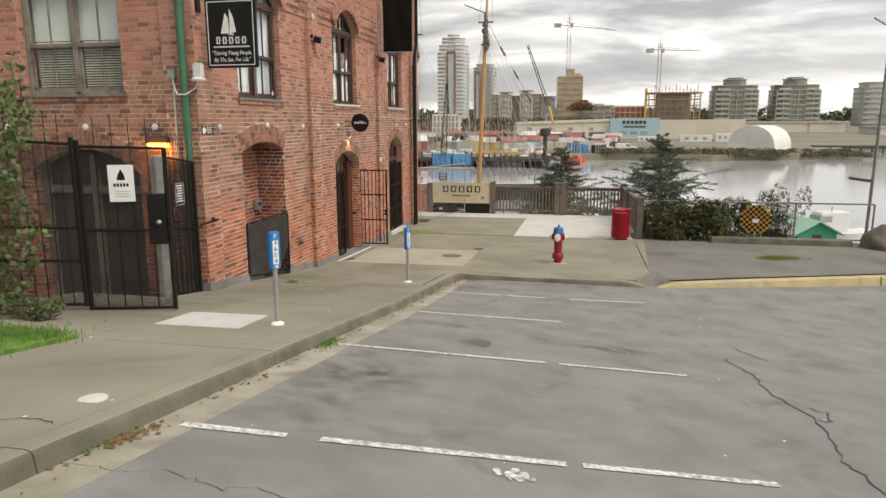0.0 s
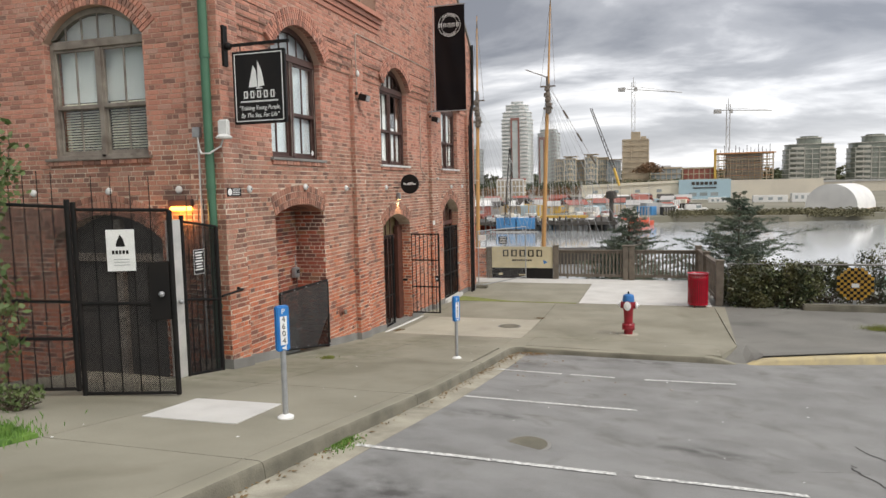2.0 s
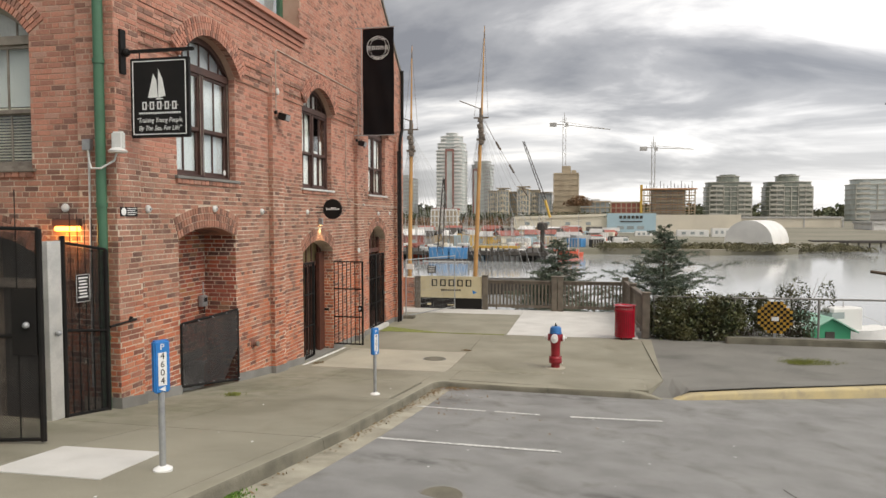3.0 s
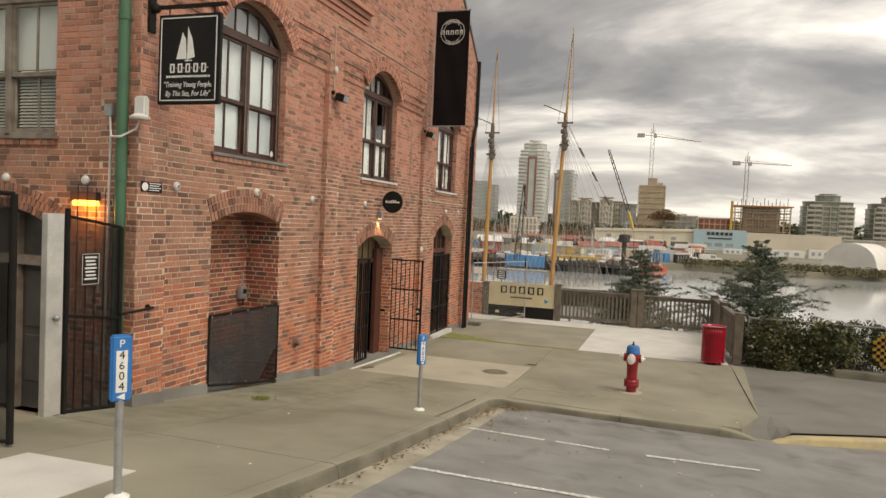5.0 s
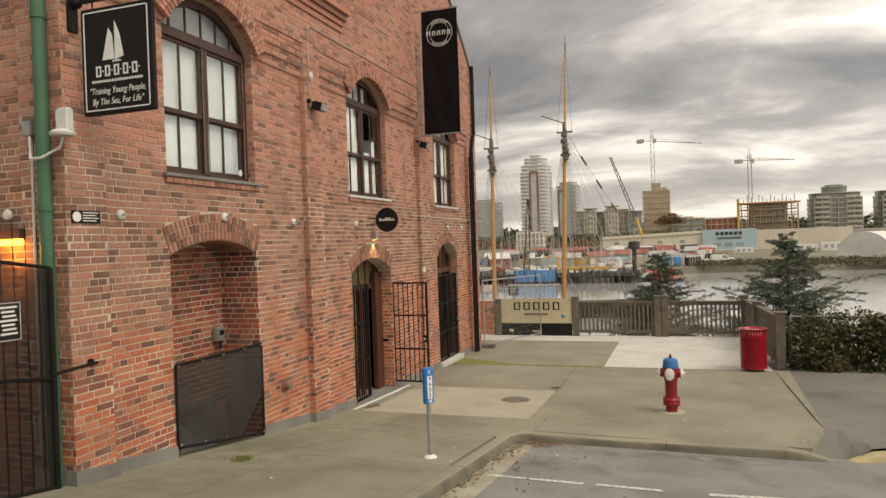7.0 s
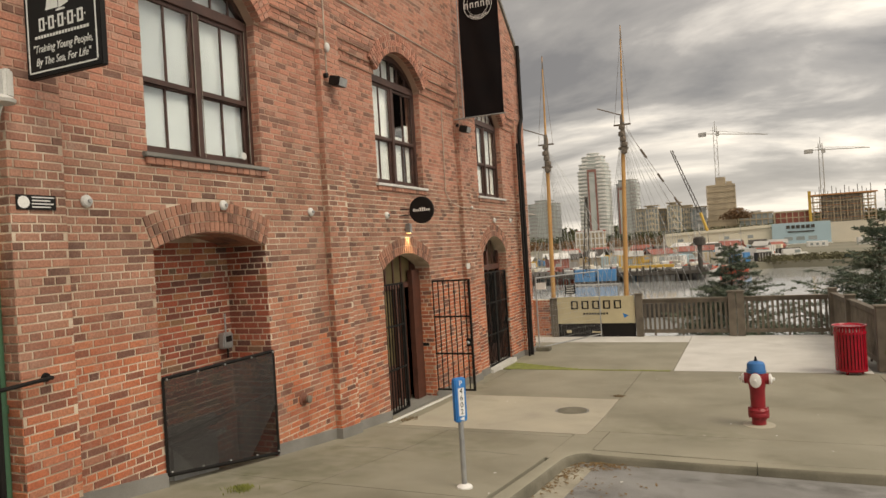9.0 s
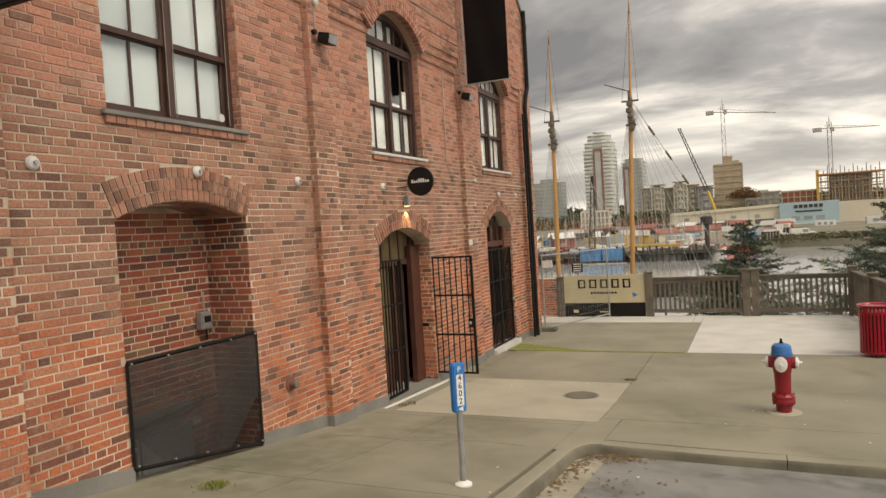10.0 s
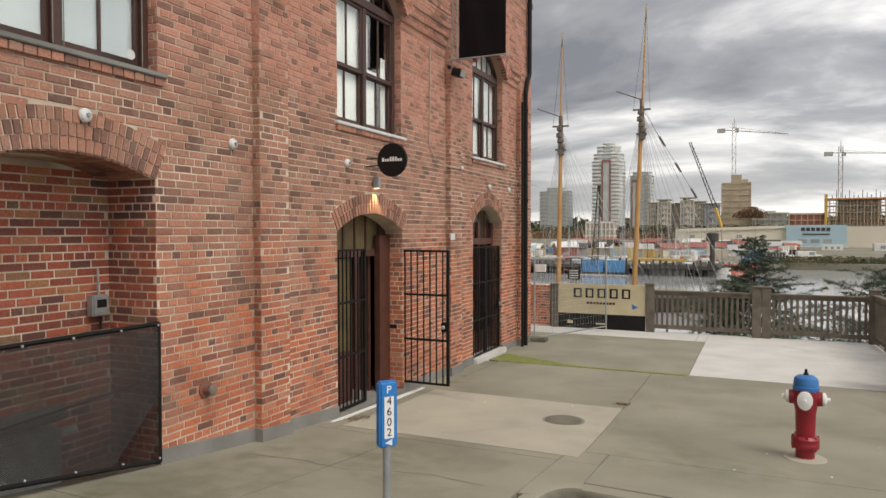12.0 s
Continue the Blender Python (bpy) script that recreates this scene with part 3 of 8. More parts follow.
def crack(points, width=0.009):
    bm = bmesh.new()
    path = [Vector(p) for p in points]
    fine = [path[0]]
    for a, b in zip(path, path[1:]):
        for k in range(1, 7):
            fine.append(a.lerp(b, k / 6) + Vector((random.uniform(-.03, .03), random.uniform(-.03, .03))))
    rows = [[bm.verts.new((p.x + s * width * random.uniform(.4, 1.2), p.y + s * width * .6, road_z(p.x, p.y) + 0.005)) for s in (-1, 1)] for p in fine]
    for r, s in zip(rows, rows[1:]):
        bm.faces.new((r[0], r[1], s[1], s[0]))
    return structure("road_crack", bm, CRACK, "jagged dark crack in the asphalt", "crack")


def pavement_crack(points, width=.005):
    """A crack wandering across the concrete."""
    bm = bmesh.new()
    fine = []
    for a, b in zip(points, points[1:]):
        fine += [Vector(a).lerp(Vector(b), k / 6) + Vector((random.uniform(-.02, .02), random.uniform(-.02, .02))) for k in range(6)]
    rows = [[bm.verts.new((p.x + s * width * .4, p.y + s * width * random.uniform(.5, 1.3), fall(p.y) + .0045)) for s in (-1, 1)] for p in fine]
    for r, s in zip(rows, rows[1:]):
        bm.faces.new((r[0], r[1], s[1], s[0]))
    return structure("pavement_crack", bm, CRACK, "dark crack across the concrete pavement", "crack")


pavement_crack([(1.3, -8.28), (1.9, -8.22), (2.5, -8.3), (2.85, -8.16), (3.08, -8.2)])
pavement_crack([(.2, 2.35), (.8, 2.5), (1.4, 2.42), (2.1, 2.7), (2.9, 2.62)], .004)
crack([(7.75, -2.6), (7.7, -2.9), (7.85, -3.6), (7.8, -4.4), (7.95, -5.1), (7.9, -5.7), (7.8, -6.4), (7.85, -6.9), (7.7, -8.2)])
crack([(8.0, -4.9), (8.15, -5.0), (8.1, -5.3), (7.95, -5.3)])
crack([(8.0, -1.7), (8.25, -2.5)])
crack([(3.3, -8.42), (3.6, -8.4), (3.85, -8.3), (4.15, -8.42), (4.4, -8.33), (4.75, -8.5), (5.1, -8.47), (5.4, -8.62), (5.8, -8.6), (6.2, -8.72), (7.0, -8.6), (7.6, -8.75)], 0.003)
crack([(5.1, -8.47), (5.2, -8.9), (5.05, -9.4)], 0.003)
crack([(6.6, -3.9), (6.9, -3.4), (7.4, -3.1), (7.8, -2.95)], 0.003)


def soak(m, spots, colour):
    """Oil soaked into a surface: soft ragged blotches, each (x, y, half length, half width, depth), broken up by noise."""
    n, l = m.node_tree.nodes, m.node_tree.links
    b = n["Principled BSDF"]
    geo = n.new("ShaderNodeNewGeometry")
    wob = n.new("ShaderNodeTexNoise"); wob.inputs["Scale"].default_value, wob.inputs["Detail"].default_value = 4.5, 7
    l.new(geo.outputs["Position"], wob.inputs["Vector"])
    total = None
    for x, y, a, c, depth in spots:
        sub = n.new("ShaderNodeVectorMath"); sub.operation = "SUBTRACT"; sub.inputs[1].default_value = (x, y, 0)
        l.new(geo.outputs["Position"], sub.inputs[0])
        mul = n.new("ShaderNodeVectorMath"); mul.operation = "MULTIPLY"; mul.inputs[1].default_value = (1 / a, 1 / c, 0)
        l.new(sub.outputs[0], mul.inputs[0])
        ln = n.new("ShaderNodeVectorMath"); ln.operation = "LENGTH"; l.new(mul.outputs[0], ln.inputs[0])
        mr = n.new("ShaderNodeMapRange"); mr.interpolation_type = "SMOOTHSTEP"
        mr.inputs["From Min"].default_value, mr.inputs["From Max"].default_value, mr.inputs["To Min"].default_value, mr.inputs["To Max"].default_value = 0.1, 1.5, depth, 0
        l.new(ln.outputs["Value"], mr.inputs["Value"])
        if total is None:
            total = mr.outputs[0]
        else:
            mx = n.new("ShaderNodeMath"); mx.operation = "MAXIMUM"; l.new(total, mx.inputs[0]); l.new(mr.outputs[0], mx.inputs[1]); total = mx.outputs[0]
    nr = n.new("ShaderNodeMapRange"); nr.inputs["From Min"].default_value, nr.inputs["From Max"].default_value = 0.36, 0.66
    l.new(wob.outputs["Fac"], nr.inputs["Value"])
    fac = n.new("ShaderNodeMath"); fac.operation = "MULTIPLY"; l.new(total, fac.inputs[0]); l.new(nr.outputs[0], fac.inputs[1])
    mix = n.new("ShaderNodeMix"); mix.data_type = "RGBA"; mix.inputs["B"].default_value = (*colour, 1)
    old = b.inputs["Base Color"].links[0].from_socket
    l.new(fac.outputs[0], mix.inputs["Factor"]); l.new(old, mix.inputs["A"]); l.new(mix.outputs["Result"], b.inputs["Base Color"])


soak(ASPHALT, ((4.05, -5.75, .55, .5, 1.0), (4.0, -6.5, .4, .5, .7), (4.1, -2.55, .45, .2, .9), (6.4, -3.0, .6, .22, .9), (5.9, 2.75, 1.0, .22, .8), (4.6, 2.6, .6, .12, .6),
               (5.6, -5.3, .2, .12, .6), (3.75, 1.7, .25, .2, .7), (7.6, -5.0, .25, .14, .7), (4.0, -7.2, .35, .25, .6), (3.75, -5.0, .25, .2, .7)), (0.075, 0.072, 0.068))
soak(CONCRETE, ((.9, .9, .8, 2.2, .5), (.8, -1.2, .7, 1.2, .55), (1.4, 3.0, 1.1, .6, .45), (.35, .6, .3, 1.1, .75), (.45, 2.4, .3, .9, .6), (.3, 7.6, .25, 1.0, .6), (1.2, 3.5, .5, .3, .4), (.35, -2.6, .25, 1.6, .6), (4.4, 4.4, 1.2, .7, .35), (1.9, 2.4, .5, .35, .45)), (0.115, 0.12, 0.06))
bm = bmesh.new()
for k in range(26):
    x, y, s = 5.62 + random.gauss(0, .045), -7.62 + random.gauss(0, .03), random.uniform(.008, .032)
    bmesh.ops.create_circle(bm, cap_ends=True, segments=7, radius=s, matrix=Matrix.Translation((x, y, road_z(x, y) + 0.008 + k * 1e-4)))
structure("paint_splash", bm, WHITE_LINE, "white paint splash on the asphalt", "paint splash")


# ---- brick building ----
COURSE, LONG, JOINT = 0.0725, 0.212, 0.0135


def arch_z(o, u):
    """Height of the head of an opening (u0, u1, bottom, spring, apex, ring) at u."""
    u0, u1, zb, zs, za, ring = o
    half, rise = (u1 - u0) / 2, za - zs
    rad = (half * half + rise * rise) / (2 * rise)
    d = u - (u0 + u1) / 2
    return za - rad + math.sqrt(max(0.0, rad * rad - d * d))


def wall_shell(place, u0, u1, z0, z1, openings, depth, top=None):
    """Masonry behind the bricks: front, back and reveals, with arched openings right through it. place(u, z, d) gives the point d behind the face."""
    cuts = {u0, u1}
    for o in openings:
        cuts |= {o[0] + (o[1] - o[0]) * k / 12 for k in range(13)}
    if top:
        cuts |= {u for u in top if u0 < u < u1}
    cuts = sorted(c for c in cuts if u0 - 1e-6 <= c <= u1 + 1e-6)
    verts, faces = [], []

    def quad(*ps):
        verts.extend(ps)
        faces.append(tuple(range(len(verts) - 4, len(verts))))

    height = lambda u: z1 if not top else float(np.interp(u, sorted(top), [top[k] for k in sorted(top)]))
    for a, b in zip(cuts, cuts[1:]):
        if b - a < 1e-5:
            continue
        m = (a + b) / 2
        rows = [(z0, z0)]
        for o in sorted((o for o in openings if o[0] <= m <= o[1]), key=lambda o: o[2]):
            rows += [(o[2], o[2]), (arch_z(o, a), arch_z(o, b))]
        rows.append((height(a), height(b)))
        for (la, lb), (ha, hb) in zip(rows[::2], rows[1::2]):
            for d in (0, depth):
                quad(place(a, la, d), place(b, lb, d), place(b, hb, d), place(a, ha, d))
            quad(place(a, la, 0), place(b, lb, 0), place(b, lb, depth), place(a, la, depth))
            quad(place(a, ha, 0), place(b, hb, 0), place(b, hb, depth), place(a, ha, depth))
    for o in openings:
        for u in o[:2]:
            quad(place(u, o[2], 0), place(u, o[3], 0), place(u, o[3], depth), place(u, o[2], depth))
    for u in (u0, u1):
        quad(place(u, z0, 0), place(u, height(u), 0), place(u, height(u), depth), place(u, z0, depth))
    return verts, faces


def brick_cells(u0, u1, z0, z1, openings=(), low=None, high=None, shift=0.0):
    """(u0, u1, z0, z1) of every brick of a running bond, cut at the openings and their arch rings."""
    out = []
    for row in range(int(z0 / COURSE) - 1, int(z1 / COURSE) + 1):
        za, zb = row * COURSE, (row + 1) * COURSE - JOINT
        zm = (za + zb) / 2
        if zb > z1 + .01 or za < z0 - .03:
            continue
        free = [(u0, u1)]
        for o in openings:
            if o[2] - .02 < zm < o[4] + o[5]:
                half = (o[1] - o[0]) / 2
                if zm > o[3] - 0.02:
                    rise = o[4] - o[3]
                    rad = (half * half + rise * rise) / (2 * rise)
                    dz = zm - (o[4] - rad)
                    outer = rad + o[5]
                    reach = math.sqrt(max(0, outer * outer - dz * dz))
                    slope = (half / rad) * outer
                    half = min(reach, half + max(0.0, (dz - (o[3] - o[4] + rad))) * half / max(.05, (o[3] - o[4] + rad)) + .005) if zm < o[3] + o[5] * .8 else min(reach, slope)
                c = (o[0] + o[1]) / 2
                free = [g for a, b in free for g in ((a, min(b, c - half)), (max(a, c + half), b)) if g[1] - g[0] > 0.03]
        header = row % 6 == 0
        step = LONG / 2 if header else LONG
        off = (row % 2) * LONG / 2 + (0.02 * ((row * 7) % 5)) + shift
        for a, b in free:
            k = math.floor((a - off) / step)
            while off + k * step < b:
                p, q = max(a, off + k * step), min(b, off + (k + 1) * step - JOINT)
                if q - p > 0.035 and (not low or zm > low((p + q) / 2)) and (not high or zm < high((p + q) / 2)):
                    out.append((p, q, za, zb))
                k += 1
    return out


def ring_reach(o, z):
    """Half the width that an opening and its arch ring take up at height z."""
    half, rise = (o[1] - o[0]) / 2, o[4] - o[3]
    if z <= o[3]:
        return half
    rad = (half * half + rise * rise) / (2 * rise)
    outer, dz = rad + o[5], z - o[4] + rad
    return min(math.sqrt(max(0.0, outer * outer - dz * dz)), half * dz / (rad - rise))


def brick_verts(place, cell, proud):
    p, q, a, b = cell
    j = 0.003
    rim = [place(p, a, 0), place(q, a, 0), place(q, b, 0), place(p, b, 0)]
    e = 0.003
    face = [place(p + e + random.uniform(0, j), a + e, -proud), place(q - e - random.uniform(0, j), a + e, -proud), place(q - e, b - e, -proud), place(p + e, b - e, -proud)]
    return rim + face


BRICK_FACES = ((4, 5, 6, 7), (0, 1, 5, 4), (1, 2, 6, 5), (2, 3, 7, 6), (3, 0, 4, 7))


def brickwork(name, jobs, parent, label, material=BRICK):
    """Many bricks in one mesh: jobs are (place, cells)."""
    verts, faces = [], []
    for place, cells in jobs:
        for c in cells:
            base = len(verts)
            verts += brick_verts(place, c, random.uniform(0.003, 0.008))
            faces += [tuple(base + k for k in f) for f in BRICK_FACES]
    me = raw(name, verts, faces, material)
    ob = new(name, me)
    ob.parent = parent
    return tagged(ob, label, kind="stuff")


def ring_cells(place, o, rows, thick=0.105, proud=0.008):
    """Voussoirs of a segmental arch, in rows of headers."""
    u0, u1, zb, zs, za, ring = o
    half, rise = (u1 - u0) / 2, za - zs
    rad = (half * half + rise * rise) / (2 * rise)
    ang = math.asin(half / rad)
    c = ((u0 + u1) / 2, za - rad)
    out = []
    for r in range(rows):
        r0, r1 = rad + r * ring / rows + .004, rad + (r + 1) * ring / rows - .006
        n = int(2 * ang * r1 / 0.074)
        for k in range(n):
            a0, a1 = -ang + 2 * ang * k / n + .009 / r0, -ang + 2 * ang * (k + 1) / n - .009 / r0
            pts = [(c[0] + rr * math.sin(a), c[1] + rr * math.cos(a)) for rr, a in ((r0, a0), (r0, a1), (r1, a1), (r1, a0))]
            out.append([place(u, z, 0) for u, z in pts] + [place(u, z, -proud - random.uniform(0, .004)) for u, z in pts])
    return out


def east(x):
    return lambda u, z, d: (x - d, u, z)


def south(y):
    return lambda u, z, d: (u, y + d, z)


A1 = (-0.10, 1.62, 0.1, 2.88, 3.05, 0.33)
A2 = (4.52, 6.31, -0.1, 2.42, 2.67, 0.27)
A3 = (9.15, 10.78, -0.3, 2.56, 2.93, 0.27)
W1 = (-0.10, 1.66, 3.83, 5.58, 6.06, 0.30)
W2 = (4.54, 6.28, 3.83, 5.62, 6.08, 0.30)
W3 = (9.13, 10.82, 3.83, 5.58, 6.06, 0.30)
OPEN_EAST = [A1, A2, A3, W1, W2, W3]
NEAR, FAR = -1.58, 12.5  # ends of the east wall
PX = 0.10                # pilasters and upper wall stand this far proud
PANELS = ((-1.10, 2.92), (3.40, 7.90), (8.38, 11.75))
PILASTERS = ((NEAR, -1.10), (2.92, 3.40), (7.90, 8.38), (11.75, FAR))
TOP = 6.95
GABLE = {4.25: 9.8, 5.2: 10.6, 7.5: 11.6, FAR: 7.55}

wall_east = tagged(new("wall_east"), "old red-brown brick wall with pilasters and arched openings", "wall", kind="structure")


def shell_part(name, data, parent):
    ob = new(name, raw(name, data[0], data[1], MORTAR))
    ob.parent = parent
    return ob


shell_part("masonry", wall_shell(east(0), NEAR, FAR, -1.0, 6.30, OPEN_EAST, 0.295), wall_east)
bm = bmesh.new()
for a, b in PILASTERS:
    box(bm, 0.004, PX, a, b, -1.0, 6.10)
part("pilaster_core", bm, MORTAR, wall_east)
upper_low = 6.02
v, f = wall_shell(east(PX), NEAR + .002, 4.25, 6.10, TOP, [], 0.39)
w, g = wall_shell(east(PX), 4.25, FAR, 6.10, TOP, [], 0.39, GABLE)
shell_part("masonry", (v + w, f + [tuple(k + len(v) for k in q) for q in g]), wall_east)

jobs, near_cells = [], []
for a, b in PANELS:
    cells = brick_cells(a, b, -0.3, 5.62, OPEN_EAST, low=lambda u: fall(u) + 0.12)
    if a < 0:
        near_cells = [c for c in cells if c[0] >= 1.60 and 0.15 < c[2] < 3.3][:300]
        chosen = set(near_cells)
        cells = [c for c in cells if c not in chosen]
    jobs.append((east(0), cells))
for a, b in PILASTERS:
    jobs.append((east(PX), brick_cells(a, b, -0.3, 6.02, (), low=lambda u: fall(u) + 0.12)))
for a, b in PILASTERS:  # the flanks of the pilasters
    for y, s in ((a, 1), (b, -1)):
        if NEAR < y < FAR:
            jobs.append(((lambda yy, ss: (lambda u, z, d: (u, yy + ss * d, z)))(y, s), brick_cells(0.01, PX, -0.2, 5.62, (), low=lambda u, yy=y: fall(yy) + 0.12)))
# corbel table: courses stepping out over each panel
corbel = bmesh.new()
for a, b in PANELS:
    o = [w for w in (W1, W2, W3) if a < w[0] < b][0]
    c, row0 = (o[0] + o[1]) / 2, 77
    for row in range(row0, 84):
        z0, z1 = row * COURSE - JOINT, (row + 1) * COURSE - JOINT
        x = (min(2, (row - row0) // 2) + 1) * PX / 3
        half = min(ring_reach(o, z0), ring_reach(o, z1)) - .02
        for p, q in ((a, c - half), (c + half, b)):
            box(corbel, -0.002, x - 0.004, p, q, z0, z1)
    for k in range(3):
        jobs.append((east((k + 1) * PX / 3), brick_cells(a, b, (row0 + 2 * k) * COURSE, (row0 + 2 * k + 2) * COURSE - JOINT, [o])))
    # mortar behind the voussoirs of the proud arch
    rise, hw = o[4] - o[3], (o[1] - o[0]) / 2
    rad = (hw * hw + rise * rise) / (2 * rise)
    ang = math.asin(hw / rad)
    prev = None
    for k in range(25):
        t = -ang + 2 * ang * k / 24
        ring_pts = [corbel.verts.new((x, c + r * math.sin(t), o[4] - rad + r * math.cos(t))) for r in (rad + .014, rad + o[5] - .008) for x in (0.002, PX - .004)]
        if prev:
            for q in ((0, 1), (1, 3), (3, 2)):
                corbel.faces.new((prev[q[0]], prev[q[1]], ring_pts[q[1]], ring_pts[q[0]]))
        prev = ring_pts
part("corbel_core", corbel, MORTAR, wall_east)
gable_top = lambda u: TOP - 0.1 if u < 4.25 else float(np.interp(u, sorted(GABLE), [GABLE[k] for k in sorted(GABLE)])) - 0.08
jobs.append((east(PX), brick_cells(NEAR, FAR, upper_low, 11.5, [W1, W2, W3], high=gable_top)))
# inside of the blind niche
niche = bmesh.new()
box(niche, -0.90, -0.60, -0.5, 2.1, -0.5, 3.6)
box(niche, -0.60, -0.30, 1.62, 2.1, -0.5, 3.6)
box(niche, -0.60, -0.30, -0.5, -0.10, -0.5, 3.6)
box(niche, -0.60, -0.30, -0.10, 1.62, 3.02, 3.6)
part("niche_core", niche, MORTAR, wall_east)
brickwork("infill_brickwork", [
    (east(-0.60), brick_cells(-0.10, 1.62, 0.2, 3.02)),
    (lambda u, z, d: (u, 1.62 + d, z), brick_cells(-0.60, 0.0, 0.2, 2.9)),
    (lambda u, z, d: (u, -0.10 - d, z), brick_cells(-0.60, 0.0, 0.3, 2.9)),
], wall_east, "deep red infill bricks of the blind niche, pale joints", BRICK_INFILL)
# reveals of doors and windows
for o in (A2, A3, W1, W2, W3):
    for y, s in ((o[0], -1), (o[1], 1)):
        jobs.append(((lambda yy, ss: (lambda u, z, d: (u, yy + ss * d, z)))(y, s), brick_cells(-0.30, 0.0, max(o[2], fall(y) + .05), o[3])))
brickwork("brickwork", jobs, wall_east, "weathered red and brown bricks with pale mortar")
verts, faces = [], []
for o, x, rows in ((A1, 0, 3), (A2, 0, 2), (A3, 0, 2), (W1, 0.0, 3), (W2, 0.0, 3), (W3, 0.0, 3)):
    for cell in ring_cells(east(x if o[3] < 4 else PX * 0.0), o, rows, proud=0.012 if o[3] < 4 else 0.112):
        base = len(verts)
        verts += cell
        faces += [tuple(base + k for k in f) for f in BRICK_FACES]
ob = new("arch_brickwork", raw("arch_brickwork", verts, faces, BRICK))
ob.parent = wall_east
tagged(ob, "segmental arches of header bricks", kind="stuff")
# headers on the underside of the niche's arch
bm = bmesh.new()
span = A1[1] - A1[0]
for k in range(int(span / 0.079)):
    y = A1[0] + 0.042 + 0.079 * k
    tilt = math.degrees(math.atan((arch_z(A1, y + .02) - arch_z(A1, y - .02)) / .04))
    for x in (-0.50, -0.30, -0.10):
        box(bm, -0.093, 0.093, -0.033, 0.033, -0.014, 0.03, pose(x, y, arch_z(A1, y), tilt, 0, 0))
tagged(part("soffit_brickwork", bm, BRICK, wall_east), "header bricks under the niche arch", kind="stuff")
# cornice of the low parapet and coping of the gable
bm = bmesh.new()
for k, (z, out) in enumerate(((6.62, .03), (6.72, .06), (6.82, .10), (6.92, .15))):
    box(bm, -0.1, PX + out, NEAR - out, 4.2 + out, z, z + 0.085)
part("cornice", bm, BRICK, wall_east, "stepped brick cornice")
bm = bmesh.new()
ks = sorted(GABLE)
for a, b in zip(ks, ks[1:]):
    pts = [(PX + .05, a, GABLE[a] - .02), (PX + .05, b, GABLE[b] - .02), (-.35, b, GABLE[b] - .02), (-.35, a, GABLE[a] - .02)]
    slab(bm, [Vector(p) + Vector((0, 0, .1)) for p in pts], 0.1)
part("coping", bm, PLINTH, wall_east, "grey gable coping")
# rendered plinth following the slope
bm = bmesh.new()
for a, b, x in [(p, q, 0.0) for p, q in PANELS] + [(p - .025, q + .025, PX) for p, q in PILASTERS]:
    spans = [(a, b)]
    for o in (A1, A2, A3):
        spans = [s for p, q in spans for s in ((p, min(q, o[0])), (max(p, o[1]), q)) if s[1] - s[0] > .01]
    for p, q in spans:
        n = max(1, int((q - p) / 0.5))
        for k in range(n):
            u0, u1 = p + (q - p) * k / n, p + (q - p) * (k + 1) / n
            slab(bm, [(x + .025, u0, fall(u0) + .14), (x + .025, u1, fall(u1) + .14), (-.06, u1, fall(u1) + .145), (-.06, u0, fall(u0) + .145)], 0.4)
part("plinth", bm, PLINTH, wall_east, "grey rendered plinth")

# south wall
wall_south = tagged(new("wall_south"), "brick end wall with a tall arched window behind the gate", "wall", kind="structure")
S1 = (-3.02, -1.20, 3.85, 5.60, 6.08, 0.30)
S0 = (-3.05, -1.05, 0.3, 2.62, 2.98, 0.30)
shell_part("masonry", wall_shell(south(NEAR + 0.06), -9.0, 0.0, -0.5, TOP, [S0, S1], 0.40), wall_south)
jobs = [(south(NEAR + 0.06), brick_cells(-9.0, -0.45, 0.2, TOP - .1, [S0, S1])), (south(NEAR), brick_cells(-0.45, PX, 0.2, TOP - .1, (), low=lambda u: fall(NEAR) + .1))]
bm = bmesh.new()
box(bm, -0.45, 0.003, NEAR - .002, NEAR + 0.058, -0.5, TOP - .05)
part("pilaster_core", bm, MORTAR, wall_south)
for o in (S0, S1):
    for x, s in ((o[0], -1), (o[1], 1)):
        jobs.append(((lambda xx, ss: (lambda u, z, d: (xx + ss * d, u, z)))(x, s), brick_cells(NEAR + .06, NEAR + .46, o[2], o[3])))
brickwork("brickwork", jobs, wall_south, "weathered red and brown bricks with pale mortar")
verts, faces = [], []
for o in (S0, S1):
    for cell in ring_cells(south(NEAR + 0.06), o, 3, proud=0.014):
        base = len(verts)
        verts += cell
        faces += [tuple(base + k for k in f) for f in BRICK_FACES]
ob = new("arch_brickwork", raw("arch_brickwork", verts, faces, BRICK))
ob.parent = wall_south
tagged(ob, "segmental arches of header bricks", kind="stuff")
# the rest of the house, closing it
bm = bmesh.new()
box(bm, -9.0, -8.7, NEAR + .5, FAR, -1, TOP)
box(bm, -8.7, -0.3, FAR - .35, FAR, -1, 7.5)
structure("wall_back", bm, MORTAR, "plain rear brick walls of the building", "wall")
bm = bmesh.new()
box(bm, -8.99, -0.31, NEAR + .46, FAR - .02, TOP - .25, TOP - .1)
structure("ceiling", bm, UNLIT_BLACK, "dark flat roof deck of the building", "ceiling")
bm = bmesh.new()
box(bm, -8.7, -0.9, NEAR + .47, FAR - .36, -0.2, -0.05)
box(bm, -8.7, -0.32, NEAR + .47, FAR - .36, 3.55, 3.7)
